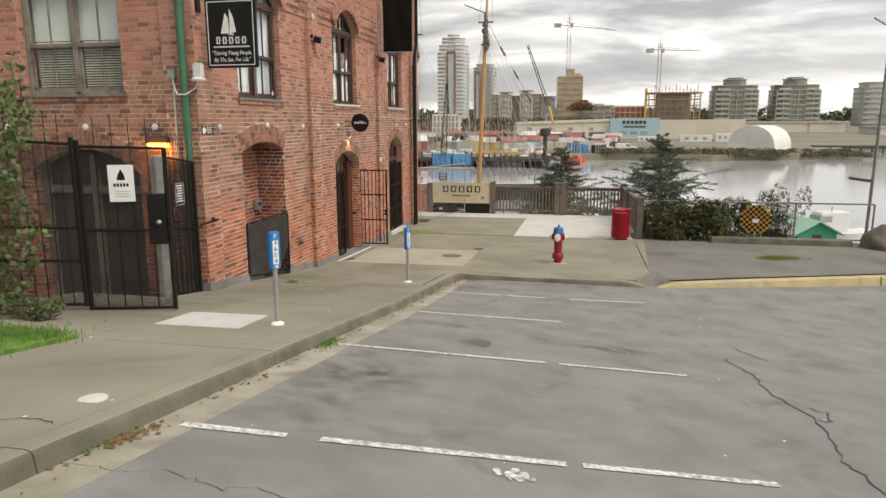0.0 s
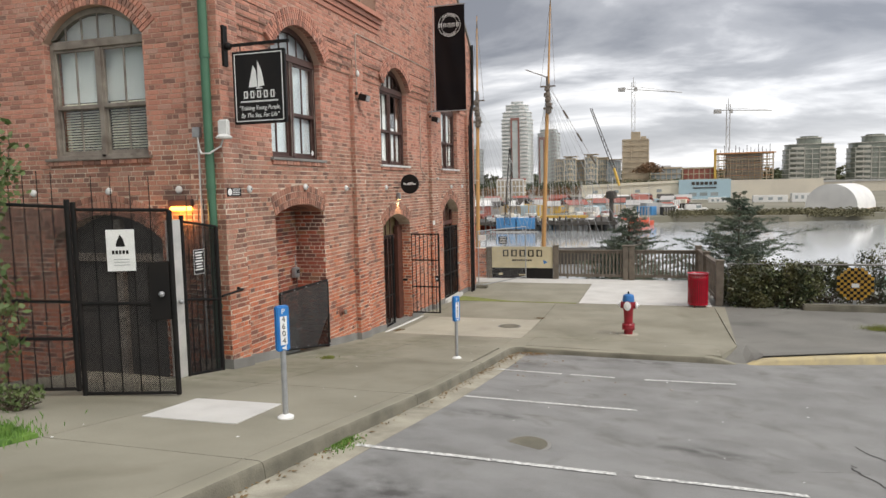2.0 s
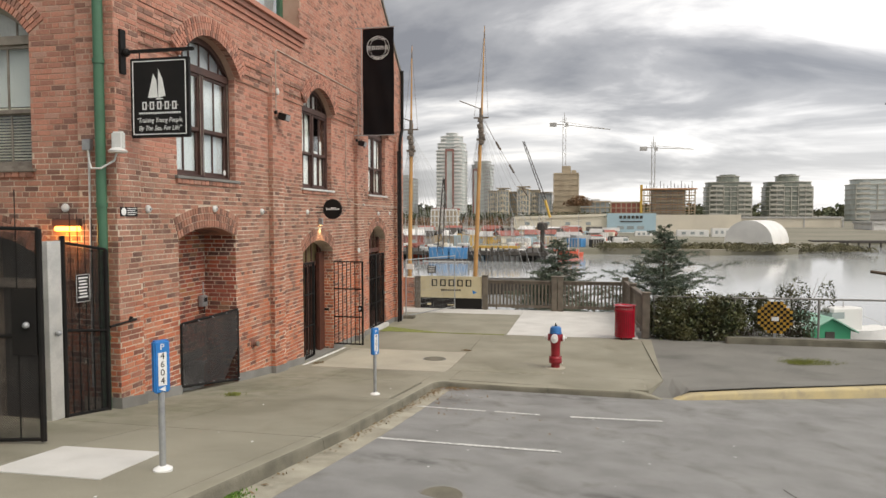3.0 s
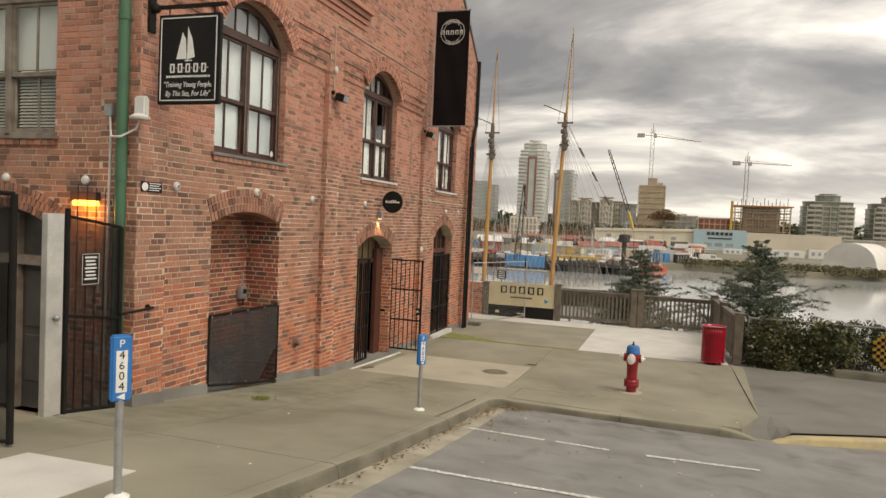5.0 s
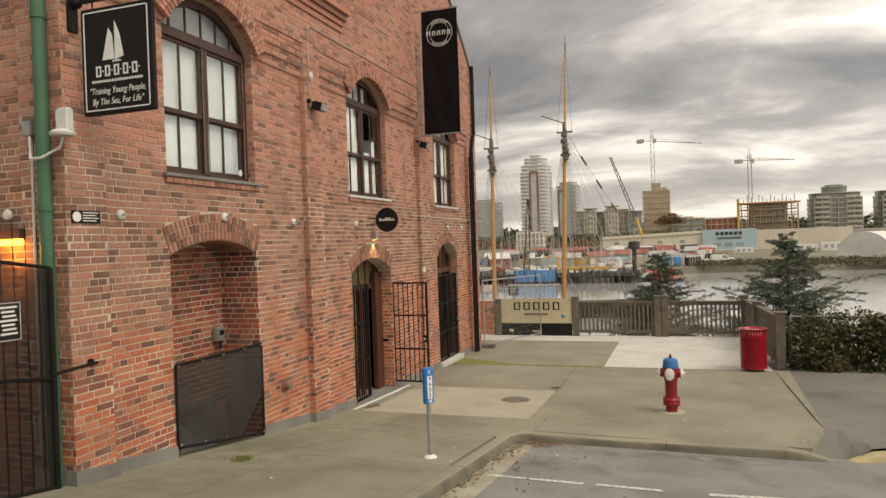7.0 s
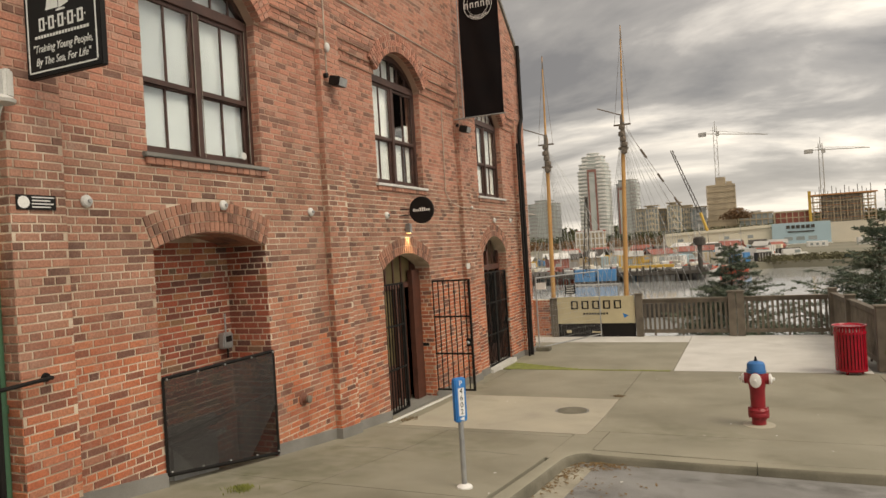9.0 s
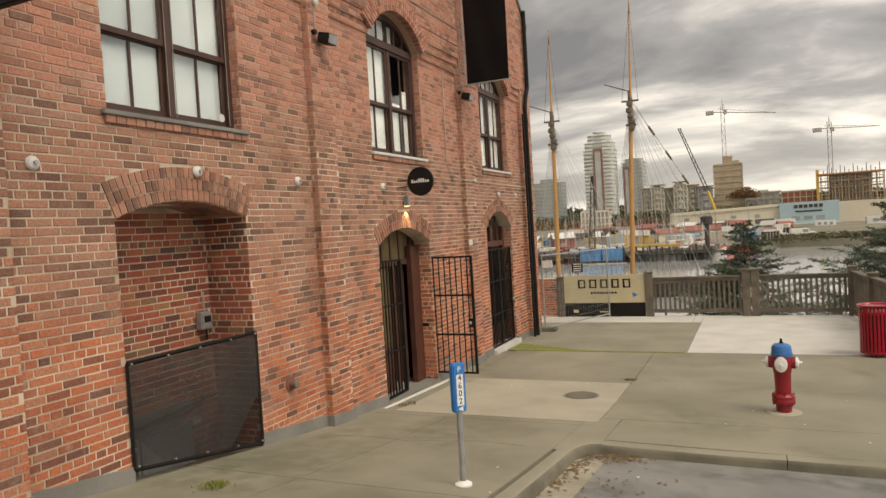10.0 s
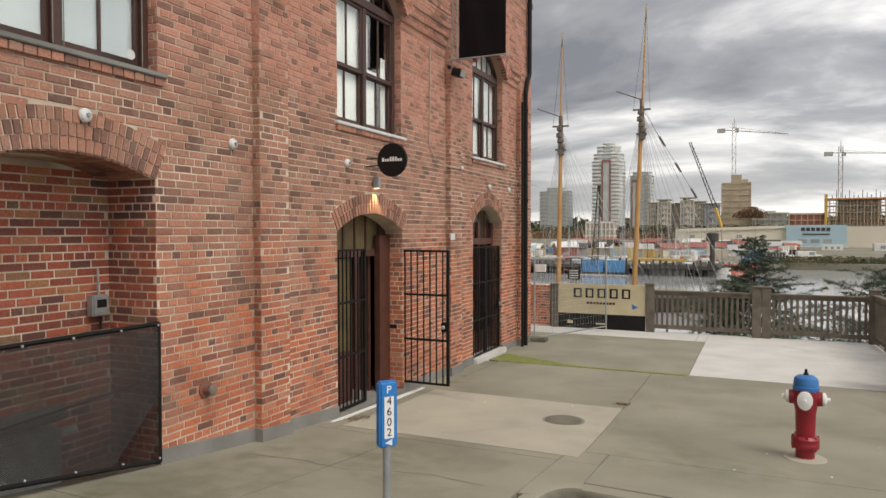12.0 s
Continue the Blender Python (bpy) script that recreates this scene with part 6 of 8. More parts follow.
for k in range(4): box(bm, -.12, .12, -.014, -.0105, 1.33 + .065 * k, 1.355 + .065 * k)
part("lettering", bm, WHITE, ps)
bm = bmesh.new(); box(bm, -.03, .03, .0105, .04, -.2, 1.5); part("post", bm, STEEL, ps)
# low brick wall and building-site mesh fence
lw = tagged(new("wall_low"), "low brick wall beside the quay fence", "wall", kind="structure")
bm = bmesh.new(); box(bm, -1.4, -.25, 15.45, 15.7, -.4, .95); part("masonry", bm, MORTAR, lw)
brickwork("brickwork", [(south(15.45), brick_cells(-1.4, -.25, -.15, .93))], lw, "brown bricks")
tf = thing("site_fence", "galvanised temporary mesh fence on feet", "fence", pose(.18, 12.55, fall(12.5)), "")
ends = (Vector((0, 0, 0)), Vector((1.15, 2.6, 0)))
for e_ in ends:
    bm = bmesh.new(); rod(bm, e_, e_ + Vector((0, 0, 1.95)), .02, sides=10); part("post", bm, STEEL, tf)
for z in (.08, 1.93):
    bm = bmesh.new(); rod(bm, ends[0] + Vector((0, 0, z)), ends[1] + Vector((0, 0, z)), .018, sides=8); part("rail", bm, STEEL, tf)
bm = bmesh.new()
for k in range(1, 26):
    p = ends[0].lerp(ends[1], k / 26); rod(bm, p + Vector((0, 0, .08)), p + Vector((0, 0, 1.93)), .0022, sides=3, caps=False)
for k in range(1, 12):
    rod(bm, ends[0] + Vector((0, 0, .08 + .155 * k)), ends[1] + Vector((0, 0, .08 + .155 * k)), .0022, sides=3, caps=False)
part("mesh", bm, STEEL, tf, "wire mesh")
bm = bmesh.new(); box(bm, .02, .26, .0, .05, 1.62, 1.80); part("tag", bm, WHITE, tf, "white tag")
bm = bmesh.new(); box(bm, -.10, .3, -.15, .12, 0, .10); soft(bm, .02, 2); part("foot", bm, KERB, tf, "concrete foot")


# ---- leaves, needles and grass ----
def quads(name, items, material, parent=None, label="", kind=""):
    """Many small leaves in one mesh: items are (centre, along, across) vectors."""
    verts, faces = [], []
    for c, a, b in items:
        k = len(verts)
        verts += [tuple(c - a), tuple(c + b), tuple(c + a), tuple(c - b)]
        faces.append((k, k + 1, k + 2, k + 3))
    ob = new(name, raw(name, verts, faces, material))
    if parent:
        ob.parent = parent
    return tagged(ob, label, kind=kind)


def rand_dir(rng):
    v = Vector((rng.gauss(0, 1), rng.gauss(0, 1), rng.gauss(0, 1)))
    return v.normalized()


def conifer(x, y, z0, height, reach, seed, label):
    """A loose young conifer: limbs sweep up and out, each with side twigs set with needle sprays."""
    rng = random.Random(seed)
    t = thing("conifer", label, "tree", pose(x, y, z0), "conifers on the bank")
    bm = bmesh.new(); rod(bm, (0, 0, 0), (0, 0, height * .6), .10, .05, sides=10); rod(bm, (0, 0, height * .6), (0, 0, height), .05, .008, sides=8); part("trunk", bm, BARK, t, "", True)
    limbs, items = bmesh.new(), []
    z = height * .16
    while z < height - .05:
        f = 1 - z / height
        for k in range(rng.randint(3, 5)):
            a = rng.uniform(0, 2 * math.pi)
            length = reach * f * rng.uniform(.3, 1.25) + .14
            rise = rng.uniform(.1, .75)
            root = Vector((0, 0, z + rng.uniform(-.1, .1)))
            out = Vector((math.cos(a), math.sin(a), 0))
            bend = Vector((rng.uniform(-.2, .2), rng.uniform(-.2, .2), 0))
            at = lambda s: root + (out + bend * s) * length * s + Vector((0, 0, length * (rise * s - .25 * s * s)))
            for s in range(4):
                rod(limbs, at(s / 4), at((s + 1) / 4), .014 * (1 - s / 5), .014 * (1 - (s + 1) / 5), sides=3, caps=False)
            n = int(length / .085) + 2
            side = Vector((-math.sin(a), math.cos(a), 0))
            for j in range(2, n + 1):
                s = j / n
                p = at(s)
                for sd in (1, -1):
                    if rng.random() < .22:
                        continue
                    twig = (side * sd * rng.uniform(.6, 1.1) + out * rng.uniform(.4, 1.0) + Vector((0, 0, rng.uniform(-.25, .5)))).normalized() * (length * .34 * (1.1 - s) + .06) * rng.uniform(.5, 1.25)
                    for m in range(5):
                        c = p + twig * (m + .5) / 5
                        for _ in range(2):
                            d = (twig.normalized() + rand_dir(rng) * .9).normalized()
                            items.append((c + d * .03, d * .046, d.cross(rand_dir(rng)).normalized() * .012))
        z += rng.uniform(.05, .10)
    tagged(part("branchwork", limbs, BARK, t), kind="stuff")
    quads("crown", items, NEEDLE, t, "grey-green needles on open branches")


conifer(4.85, 20.5, -3.3, 5.55, 3.6, 3, "young dark conifer with sparse branches on the bank")
conifer(9.15, 20.0, -3.4, 6.20, 4.9, 8, "larger blue-green conifer with open branches on the bank")


def bush(name, centre, size, count, material, seed, label, leaf=.045, twigs=30, parts=9):
    rng = random.Random(seed)
    c0 = Vector(centre)
    b = thing(name, label, "bush", pose(*centre))
    lumps = [(Vector((rng.uniform(-.75, .75) * size[0], rng.uniform(-.6, .6) * size[1], rng.uniform(.15, .8) * size[2])), rng.uniform(.22, .42)) for _ in range(parts)]
    stems = bmesh.new()
    for _ in range(twigs):
        l, r_ = rng.choice(lumps)
        d = rand_dir(rng)
        tip = l + Vector((d.x * size[0], d.y * size[1], d.z * size[2])) * r_ * 1.35
        tip.z = max(tip.z, .1)
        rod(stems, (rng.uniform(-.5, .5) * size[0], rng.uniform(-.3, .3) * size[1], 0), tip, .008, .003, sides=4, caps=False)
    part("stem", stems, BARK, b)
    items = []
    for _ in range(count):
        l, r_ = rng.choice(lumps)
        d = rand_dir(rng)
        p = l + Vector((d.x * size[0] * r_, d.y * size[1] * r_ * 1.3, d.z * size[2] * r_)) * rng.uniform(.45, 1.1) ** .5
        if p.z < 0.02:
            p.z = rng.uniform(.02, .2)
        a = rand_dir(rng) * leaf * rng.uniform(.6, 1.2)
        items.append((p, a, a.cross(rand_dir(rng)).normalized() * leaf * .45))
    quads("foliage", items, material, b)


bush("shrub", (9.0, 10.45, fall(10.5) - .05), (1.3, .75, 1.25), 11500, LEAF_DARK, 5, "dense dark evergreen shrub by the rail", leaf=.058, twigs=60, parts=30)
bush("shrub", (9.1, 10.15, fall(10.5) - .03), (1.25, .5, 1.25), 700, LEAF_LIME, 15, "lighter green shoots over the dark shrub", leaf=.04, twigs=24, parts=22)
bush("shrub", (10.45, 10.75, fall(10.9) - .05), (.75, .5, 1.2), 5200, LEAF_DARK, 6, "straggling dark shrub by the rail", leaf=.042, twigs=60, parts=13)
bush("shrub", (11.7, 10.9, fall(10.9) - .05), (.85, .5, 1.75), 2300, LEAF_DARK, 7, "thin straggling shrub with bare twigs", leaf=.045, twigs=80, parts=12)
bush("shrub", (8.3, 9.95, fall(10) - .05), (.55, .3, .45), 1600, LEAF_DARK, 17, "low dark growth at the foot of the rail", leaf=.036, twigs=14, parts=8)


def vine(x, y, z0, height, seed, label):
    """Ivy stems wandering up the fence, with leaves along them and hanging tips."""
    rng = random.Random(seed)
    t = thing("ivy", label, "ivy", pose(x, y, z0), "ivy on the yard fence")
    stems, items = bmesh.new(), []
    for _ in range(7):
        p = Vector((rng.uniform(-.25, .25), rng.uniform(-.12, .12), 0))
        top = height * rng.uniform(.55, 1.0)
        while p.z < top:
            q = p + Vector((rng.uniform(-.10, .10), rng.uniform(-.06, .06), rng.uniform(.05, .14)))
            rod(stems, p, q, .006, .005, sides=4, caps=False)
            p = q
            for _ in range(rng.randint(2, 9)):
                d = rand_dir(rng)
                a = rand_dir(rng) * rng.uniform(.022, .05)
                items.append((p + d * rng.uniform(.02, .16), a, a.cross(rand_dir(rng)).normalized() * .03))
        for _ in range(8):
            p = p + Vector((rng.uniform(-.02, .09), rng.uniform(-.04, .02), -rng.uniform(.03, .1)))
            for _ in range(4):
                a = rand_dir(rng) * rng.uniform(.02, .045)
                items.append((p + rand_dir(rng) * .07, a, a.cross(rand_dir(rng)).normalized() * .027))
    tagged(part("stem", stems, BARK, t), kind="stuff")
    quads("foliage", items, LEAF_IVY, t)


vine(-.30, -4.95, 1.2, 2.9, 9, "pale green ivy climbing the yard fence")
vine(-.75, -5.15, 1.2, 3.1, 19, "pale green ivy hanging over the yard fence")
bush("dry_shrub", (.06, -5.1, 1.22), (.30, .2, .34), 420, LEAF_IVY, 10, "low straggling weeds at the fence foot", leaf=.03, twigs=40)


def grass_patch(name, spots, label, n, height, material=GRASS_M, z=flat_fall, spread=.2):
    rng = random.Random(len(name) * 7 + n)
    items = []
    for _ in range(n):
        x0, y0, sx, sy = rng.choice(spots)
        x, y = rng.gauss(x0, sx), rng.gauss(y0, sy)
        h = height * rng.uniform(.5, 1.2)
        lean = Vector((rng.uniform(-.4, .4), rng.uniform(-.4, .4), 1)).normalized() * h / 2
        items.append((Vector((x, y, z(x, y))) + lean, lean, Vector((rng.uniform(-1, 1), rng.uniform(-1, 1), 0)).normalized() * .006))
    return quads(name, items, material, None, label, "stuff")


bm = sheet([-3.5, -2, -1, -.2, .5, .9, 1.22], [-20, -12, -9, -7.5, -6.8, -6.2, -5.85], lambda x, y: fall(y) + .03)
structure("lawn", bm, GRASS_M, "rough grass verge beside the pavement", "grass")
tagged(grass_patch("grass", [(.25, -6.1, .32, .2), (.55, -6.15, .24, .16), (.45, -6.7, .3, .35), (.1, -6.6, .4, .45), (.35, -7.5, .33, .5), (.9, -6.0, .12, .1)], "bright green rough grass verge", 16000, .075), category="grass")
tagged(grass_patch("weeds", [(3.30, -4.72, .06, .13), (3.26, -4.55, .04, .06)], "weeds growing in the gutter", 1050, .03, z=road_z), category="weeds")
tagged(grass_patch("weeds", [(3.18, -7.95, .05, .12), (3.22, -8.2, .04, .1)], "weeds growing in the gutter", 600, .03, z=road_z), category="weeds")
tagged(grass_patch("weeds", [(.78, .05, .05, .07)], "tuft of dull grass in a pavement joint", 260, .05, MOSS), category="weeds")
tagged(grass_patch("weeds", [(.30, 4.55, .05, .12), (3.16, 6.98, .06, .05)], "dry brown weeds in a pavement joint", 240, .035, DEAD_LEAF), category="weeds")
tagged(grass_patch("weeds", [(10.9, 7.15, .28, .16), (10.6, 7.0, .12, .1)], "grass growing on the asphalt path", 2600, .035, MOSS, z=lambda x, y: -.04), category="weeds")
bm = bmesh.new()
for k in range(24):
    x = .16 + 3.6 * k / 24
    w = .05 + .75 * max(0, 1 - k / 11) + random.uniform(0, .04)
    slab(bm, [(x, 9.66, fall(9.66) + .008), (x + .152, 9.66, fall(9.66) + .008), (x + .152, 9.70 + w, fall(9.70 + w) + .008), (x, 9.70 + w, fall(9.70 + w) + .008)], .01)
structure("moss_strip", bm, MOSS, "yellow-green moss along a pavement joint", "moss")
bm = bmesh.new(); slab(bm, [(.10, 4.2, fall(4.2) + .01), (.14, 4.2, fall(4.2) + .01), (.16, 6.75, fall(6.75) + .01), (.10, 6.75, fall(6.75) + .01)], .02)
structure("trim", bm, WHITE, "white painted line before the door", "trim")
rng = random.Random(4)
items = []
for cx, cy, sx, sy, n in ((3.6, 2.98, .2, .12, 320), (3.36, 2.4, .06, .4, 130), (3.32, .2, .05, 1.4, 200), (3.36, -3, .05, 2.5, 70), (3.32, -6.4, .035, 1.2, 60), (3.3, -7.95, .05, .12, 130), (3.75, 1.9, .25, .35, 50), (4.2, .8, .9, .6, 30)):
    for _ in range(n):
        x, y = rng.gauss(cx, sx), min(rng.gauss(cy, sy), 3.1)
        if x > 3.24:
            a = Vector((rng.uniform(-1, 1), rng.uniform(-1, 1), rng.uniform(-.3, .3))).normalized() * rng.uniform(.012, .03)
            items.append((Vector((x, y, road_z(x, y) + .015)), a, a.cross(Vector((0, 0, 1))) * .6))
tagged(quads("fallen_leaves", items, DEAD_LEAF, None, "brown fallen leaves gathered at the kerb", "stuff"), category="leaves")
items = []
for _ in range(60):
    x, y = rng.uniform(.5, 8.5), rng.uniform(-9, 9)
    z = fall(y) if x < 3.05 else (lot_z(x, y) if y > 3.4 and x < 7.2 else road_z(x, y))
    if 3.05 < x < 3.3 or 2.6 < y < 3.5 or (x > 7.1 and y > 2.5):
        continue
    a = Vector((rng.uniform(-1, 1), rng.uniform(-1, 1), 0)).normalized() * rng.uniform(.008, .022)
    items.append((Vector((x, y, z + .012)), a, a.cross(Vector((0, 0, 1))) * .7))
tagged(quads("litter_flecks", items, WHITE, None, "pale flecks of litter on the ground", "stuff"), category="litter")

# pipe rail, low wall and hazard board at the quay edge
pr = thing("pipe_rail", "dull galvanised pipe rail along the bank", "rail", pose(7.85, 10.35, fall(10.3)))
for z in (1.12, .06):
    bm = bmesh.new(); rod(bm, (0, 0, z), (6.3, .1, z), .025, sides=10); part("rail", bm, PLINTH, pr, "", True)
for x in (0, 2.1, 4.2, 6.3):
    bm = bmesh.new(); rod(bm, (x, .1 * x / 6.3, -.1), (x, .1 * x / 6.3, 1.12), .028, sides=10); part("post", bm, PLINTH, pr, "", True)
bm = bmesh.new(); box(bm, 9.6, 13.4, 9.6, 9.85, -.5, .04); soft(bm, .03, 2)
structure("kerb_wall", bm, KERB, "low weathered concrete wall under the bushes", "wall")
hz = thing("hazard_board", "yellow and black chequered hazard board", "sign", pose(10.9, 10.12, fall(10.1), 0, 0, -8) @ Matrix.Scale(.87, 4))
bm = bmesh.new()
n = 11
for i in range(n):
    for j in range(n):
        u, w = (i - (n - 1) / 2) / (n / 2), (j - (n - 1) / 2) / (n / 2)
        if abs(u) + abs(w) < 1.3 and (i + j) % 2 == 0:
            box(bm, u * .48 - .0437, u * .48 + .0437, -.026, -.0125, .74 + w * .48 - .0437, .74 + w * .48 + .0437)
part("chequer", bm, BLACK_PAINT, hz, "black squares")
bm = bmesh.new()
for i in range(n):
    for j in range(n):
        u, w = (i - (n - 1) / 2) / (n / 2), (j - (n - 1) / 2) / (n / 2)
        if abs(u) + abs(w) < 1.3:
            box(bm, u * .48 - .0437, u * .48 + .0437, -.012, .012, .74 + w * .48 - .0437, .74 + w * .48 + .0437)
part("board", bm, mat("hazard_yellow", (.60, .33, .025), (.48, .27, .03), 4, .6), hz)
bm = bmesh.new(); box(bm, -.10, .10, -.032, -.0265, .64, .76); part("label", bm, WHITE, hz)
bm = bmesh.new(); box(bm, -.04, .04, .0125, .06, -.3, .9); part("post", bm, STEEL, hz)

up_pole = thing("utility_pole", "dark leaning timber utility pole with lamp", "pole", pose(15.3, 14.0, -1.3))
bm = bmesh.new(); rod(bm, (0, 0, 0), (.1, 0, 8.2), .055, .04, sides=12); part("pole", bm, PLINTH, up_pole, "", True)
bm = bmesh.new(); rod(bm, (.1, 0, 7.6), (-.5, -.2, 7.9), .03, sides=8); part("arm", bm, STEEL, up_pole)
bm = bmesh.new(); rod(bm, (-.02, 0, 2.7), (-.7, 0, 2.8), .05, sides=8); part("stub", bm, BARK, up_pole)
rock = bmesh.new()
bmesh.ops.create_icosphere(rock, subdivisions=4, radius=1)
for v in rock.verts:
    v.co *= 1 + .18 * noise.noise(v.co * 2.2)
    v.co = Vector((v.co.x * .6 + 14.2, v.co.y * .6 + 9.6, v.co.z * .62 - .1))
tagged(new("boulder", mesh_of("boulder", rock, STONE, True)), "weathered grey boulder at the end of the low wall", "rock")


# ---- harbour ----
C_WHITE = mat("far_white", (.74, .73, .70), (.64, .63, .61), .3, .7)
C_BEIGE = mat("far_beige", (.66, .60, .49), (.58, .53, .44), .1, .85, stain=.3, stain_colour=(.3, .26, .2), stain_scale=.1)
C_TEAL = mat("far_teal", (.40, .54, .60), (.36, .49, .55), .1, .8)
C_GLASS = mat("far_glass", (.26, .30, .30), (.36, .39, .39), .25, .25)
C_TAN = mat("far_tan", (.46, .38, .27), (.38, .31, .22), .2, .85)
C_RED = mat("far_red", (.35, .12, .09), (.28, .10, .08), .2, .8)
C_BLUE = mat("boat_blue", (.07, .25, .50), (.06, .21, .43), .5, .6)
C_ORANGE = mat("boat_orange", (.62, .12, .06), (.5, .09, .05), .5, .6)
C_YELLOW = mat("crane_yellow", (.60, .38, .07), (.5, .31, .06), .5, .6)
C_DARK = mat("tarred_timber", (.05, .045, .04), (.075, .065, .055), .8, .9)
C_GREEN = mat("roof_green", (.05, .34, .17), (.045, .28, .15), .5, .7)
C_GREY = mat("far_concrete", (.46, .45, .43), (.37, .36, .35), .3, .85)
C_LAND = mat("far_land", (.24, .22, .17), (.17, .165, .12), .05, .95, stain=.5, stain_colour=(.25, .22, .17), stain_scale=.03)
C_TREE = mat("far_foliage", (.055, .072, .038), (.10, .095, .045), .09, .9)
C_SCRUB = mat("shore_scrub", (.10, .095, .055), (.17, .155, .085), .25, .9)
C_AUTUMN = mat("autumn_foliage", (.22, .11, .05), (.14, .09, .05), .2, .9)

land = bmesh.new()
slab(land, [(-400, 118, -3.4), (-22, 128, -3.4), (0, 128, -3.4), (10, 134, -3.3), (30, 132, -3.3), (48, 140, -3.3), (58, 158, -3.3), (75, 190, -3.2), (500, 230, -3.2), (600, 300, -2), (600, 900, 8), (-600, 900, 8), (-600, 300, -2)], 2.5)
structure("far_shore", land, C_LAND, "far shore of the harbour with yards and scrub", "shore")


def far_bushes(name, label, x0, x1, y0, y1, z, h, n, material, seed, leaf=.35):
    rng = random.Random(seed)
    items = []
    for _ in range(n // 40):
        c = Vector((rng.uniform(x0, x1), rng.uniform(y0, y1), z))
        w, hh = h * rng.uniform(.5, 1.1), h * rng.uniform(.45, 1.1)
        for _ in range(40):
            d = rand_dir(rng)
            p = c + Vector((d.x * w, d.y * w, abs(d.z) * hh))
            a = rand_dir(rng) * leaf * rng.uniform(.6, 1.3)
            items.append((p, a, a.cross(rand_dir(rng)).normalized() * leaf * .7))
    tagged(quads(name, items, material, None, label, "stuff"), category="bushes")


far_bushes("shore_scrub", "dark scrub along the far shore", 8, 44, 134, 142, -3.7, 1.45, 16000, C_SCRUB, 21, .2)
far_bushes("shore_scrub", "dark scrub along the far shore", 42, 62, 141, 160, -4.0, 1.1, 12000, C_SCRUB, 22, .2)
far_bushes("far_trees", "dark trees below the towers", -95, 20, 330, 360, -1.5, 6.5, 16000, C_TREE, 23, .55)
far_bushes("far_trees", "autumn trees between the buildings", -95, 10, 300, 330, -1.5, 4.5, 3600, C_AUTUMN, 24, .5)
far_bushes("far_trees", "red-brown trees beside the block", -1, 6, 368, 374, 9, 5, 1600, C_AUTUMN, 25, .5)
far_bushes("far_trees", "distant wooded skyline", -250, 400, 520, 640, 2, 11, 14000, C_TREE, 26, 2.2)


def building(name, label, x0, x1, y, z0, z1, depth, floors, body, bands, bays=0, inset=.4, group="", crown=None):
    """A far block: body, a slab at every storey, a row of windows between piers."""
    b = thing(name, label, "building", pose((x0 + x1) / 2, y, z0), group)
    w, h = (x1 - x0) / 2, z1 - z0
    bm = bmesh.new(); box(bm, -w + inset, w - inset, inset, depth - inset, -4, h); part("wall", bm, body, b)
    for k in range(floors + 1):
        z = h * k / floors
        bm = bmesh.new(); box(bm, -w, w, 0, depth, z - .3, z + .15 if k < floors else z + .5); part("floor_slab", bm, bands, b)
    for k in range(bays + 1):
        x = -w + 2 * w * k / max(1, bays)
        bm = bmesh.new(); box(bm, x - .22, x + .22, -.02, .5, -3, h); part("pier", bm, bands, b)
    if crown:
        for k, (a, c, e, m_) in enumerate(crown):
            bm = bmesh.new(); box(bm, a * w, c * w, 1 + .7 * k, depth - 1 - .7 * k, h + .1 * k, h + e); part("roof_block", bm, m_, b)
    return b


C_PALE = mat("pale_glass", (.42, .46, .44), (.50, .53, .51), .25, .3)
C_CREAM = mat("far_cream", (.66, .58, .44), (.58, .50, .38), .15, .85)
C_SLAB = mat("balcony_concrete", (.48, .46, .40), (.40, .385, .34), .3, .8)
C_OLIVE = mat("green_tinted_glass", (.15, .17, .14), (.25, .265, .22), .25, .25)
C_BRICKRED = mat("far_red_brick", (.30, .15, .125), (.25, .13, .11), .3, .8)


def round_plan(w, d, r, z, cx=0.0, cy=0.0, n=5):
    """Corners of a rounded rectangle of half sizes w and d, at height z."""
    r = min(r, w, d)
    out = []
    for sx, sy, a0 in ((1, 1, 0), (-1, 1, 90), (-1, -1, 180), (1, -1, 270)):
        out += [Vector((cx + sx * (w - r) + r * math.cos(radians(a0 + 90 * k / n)), cy + sy * (d - r) + r * math.sin(radians(a0 + 90 * k / n)), z)) for k in range(n + 1)]
    return out


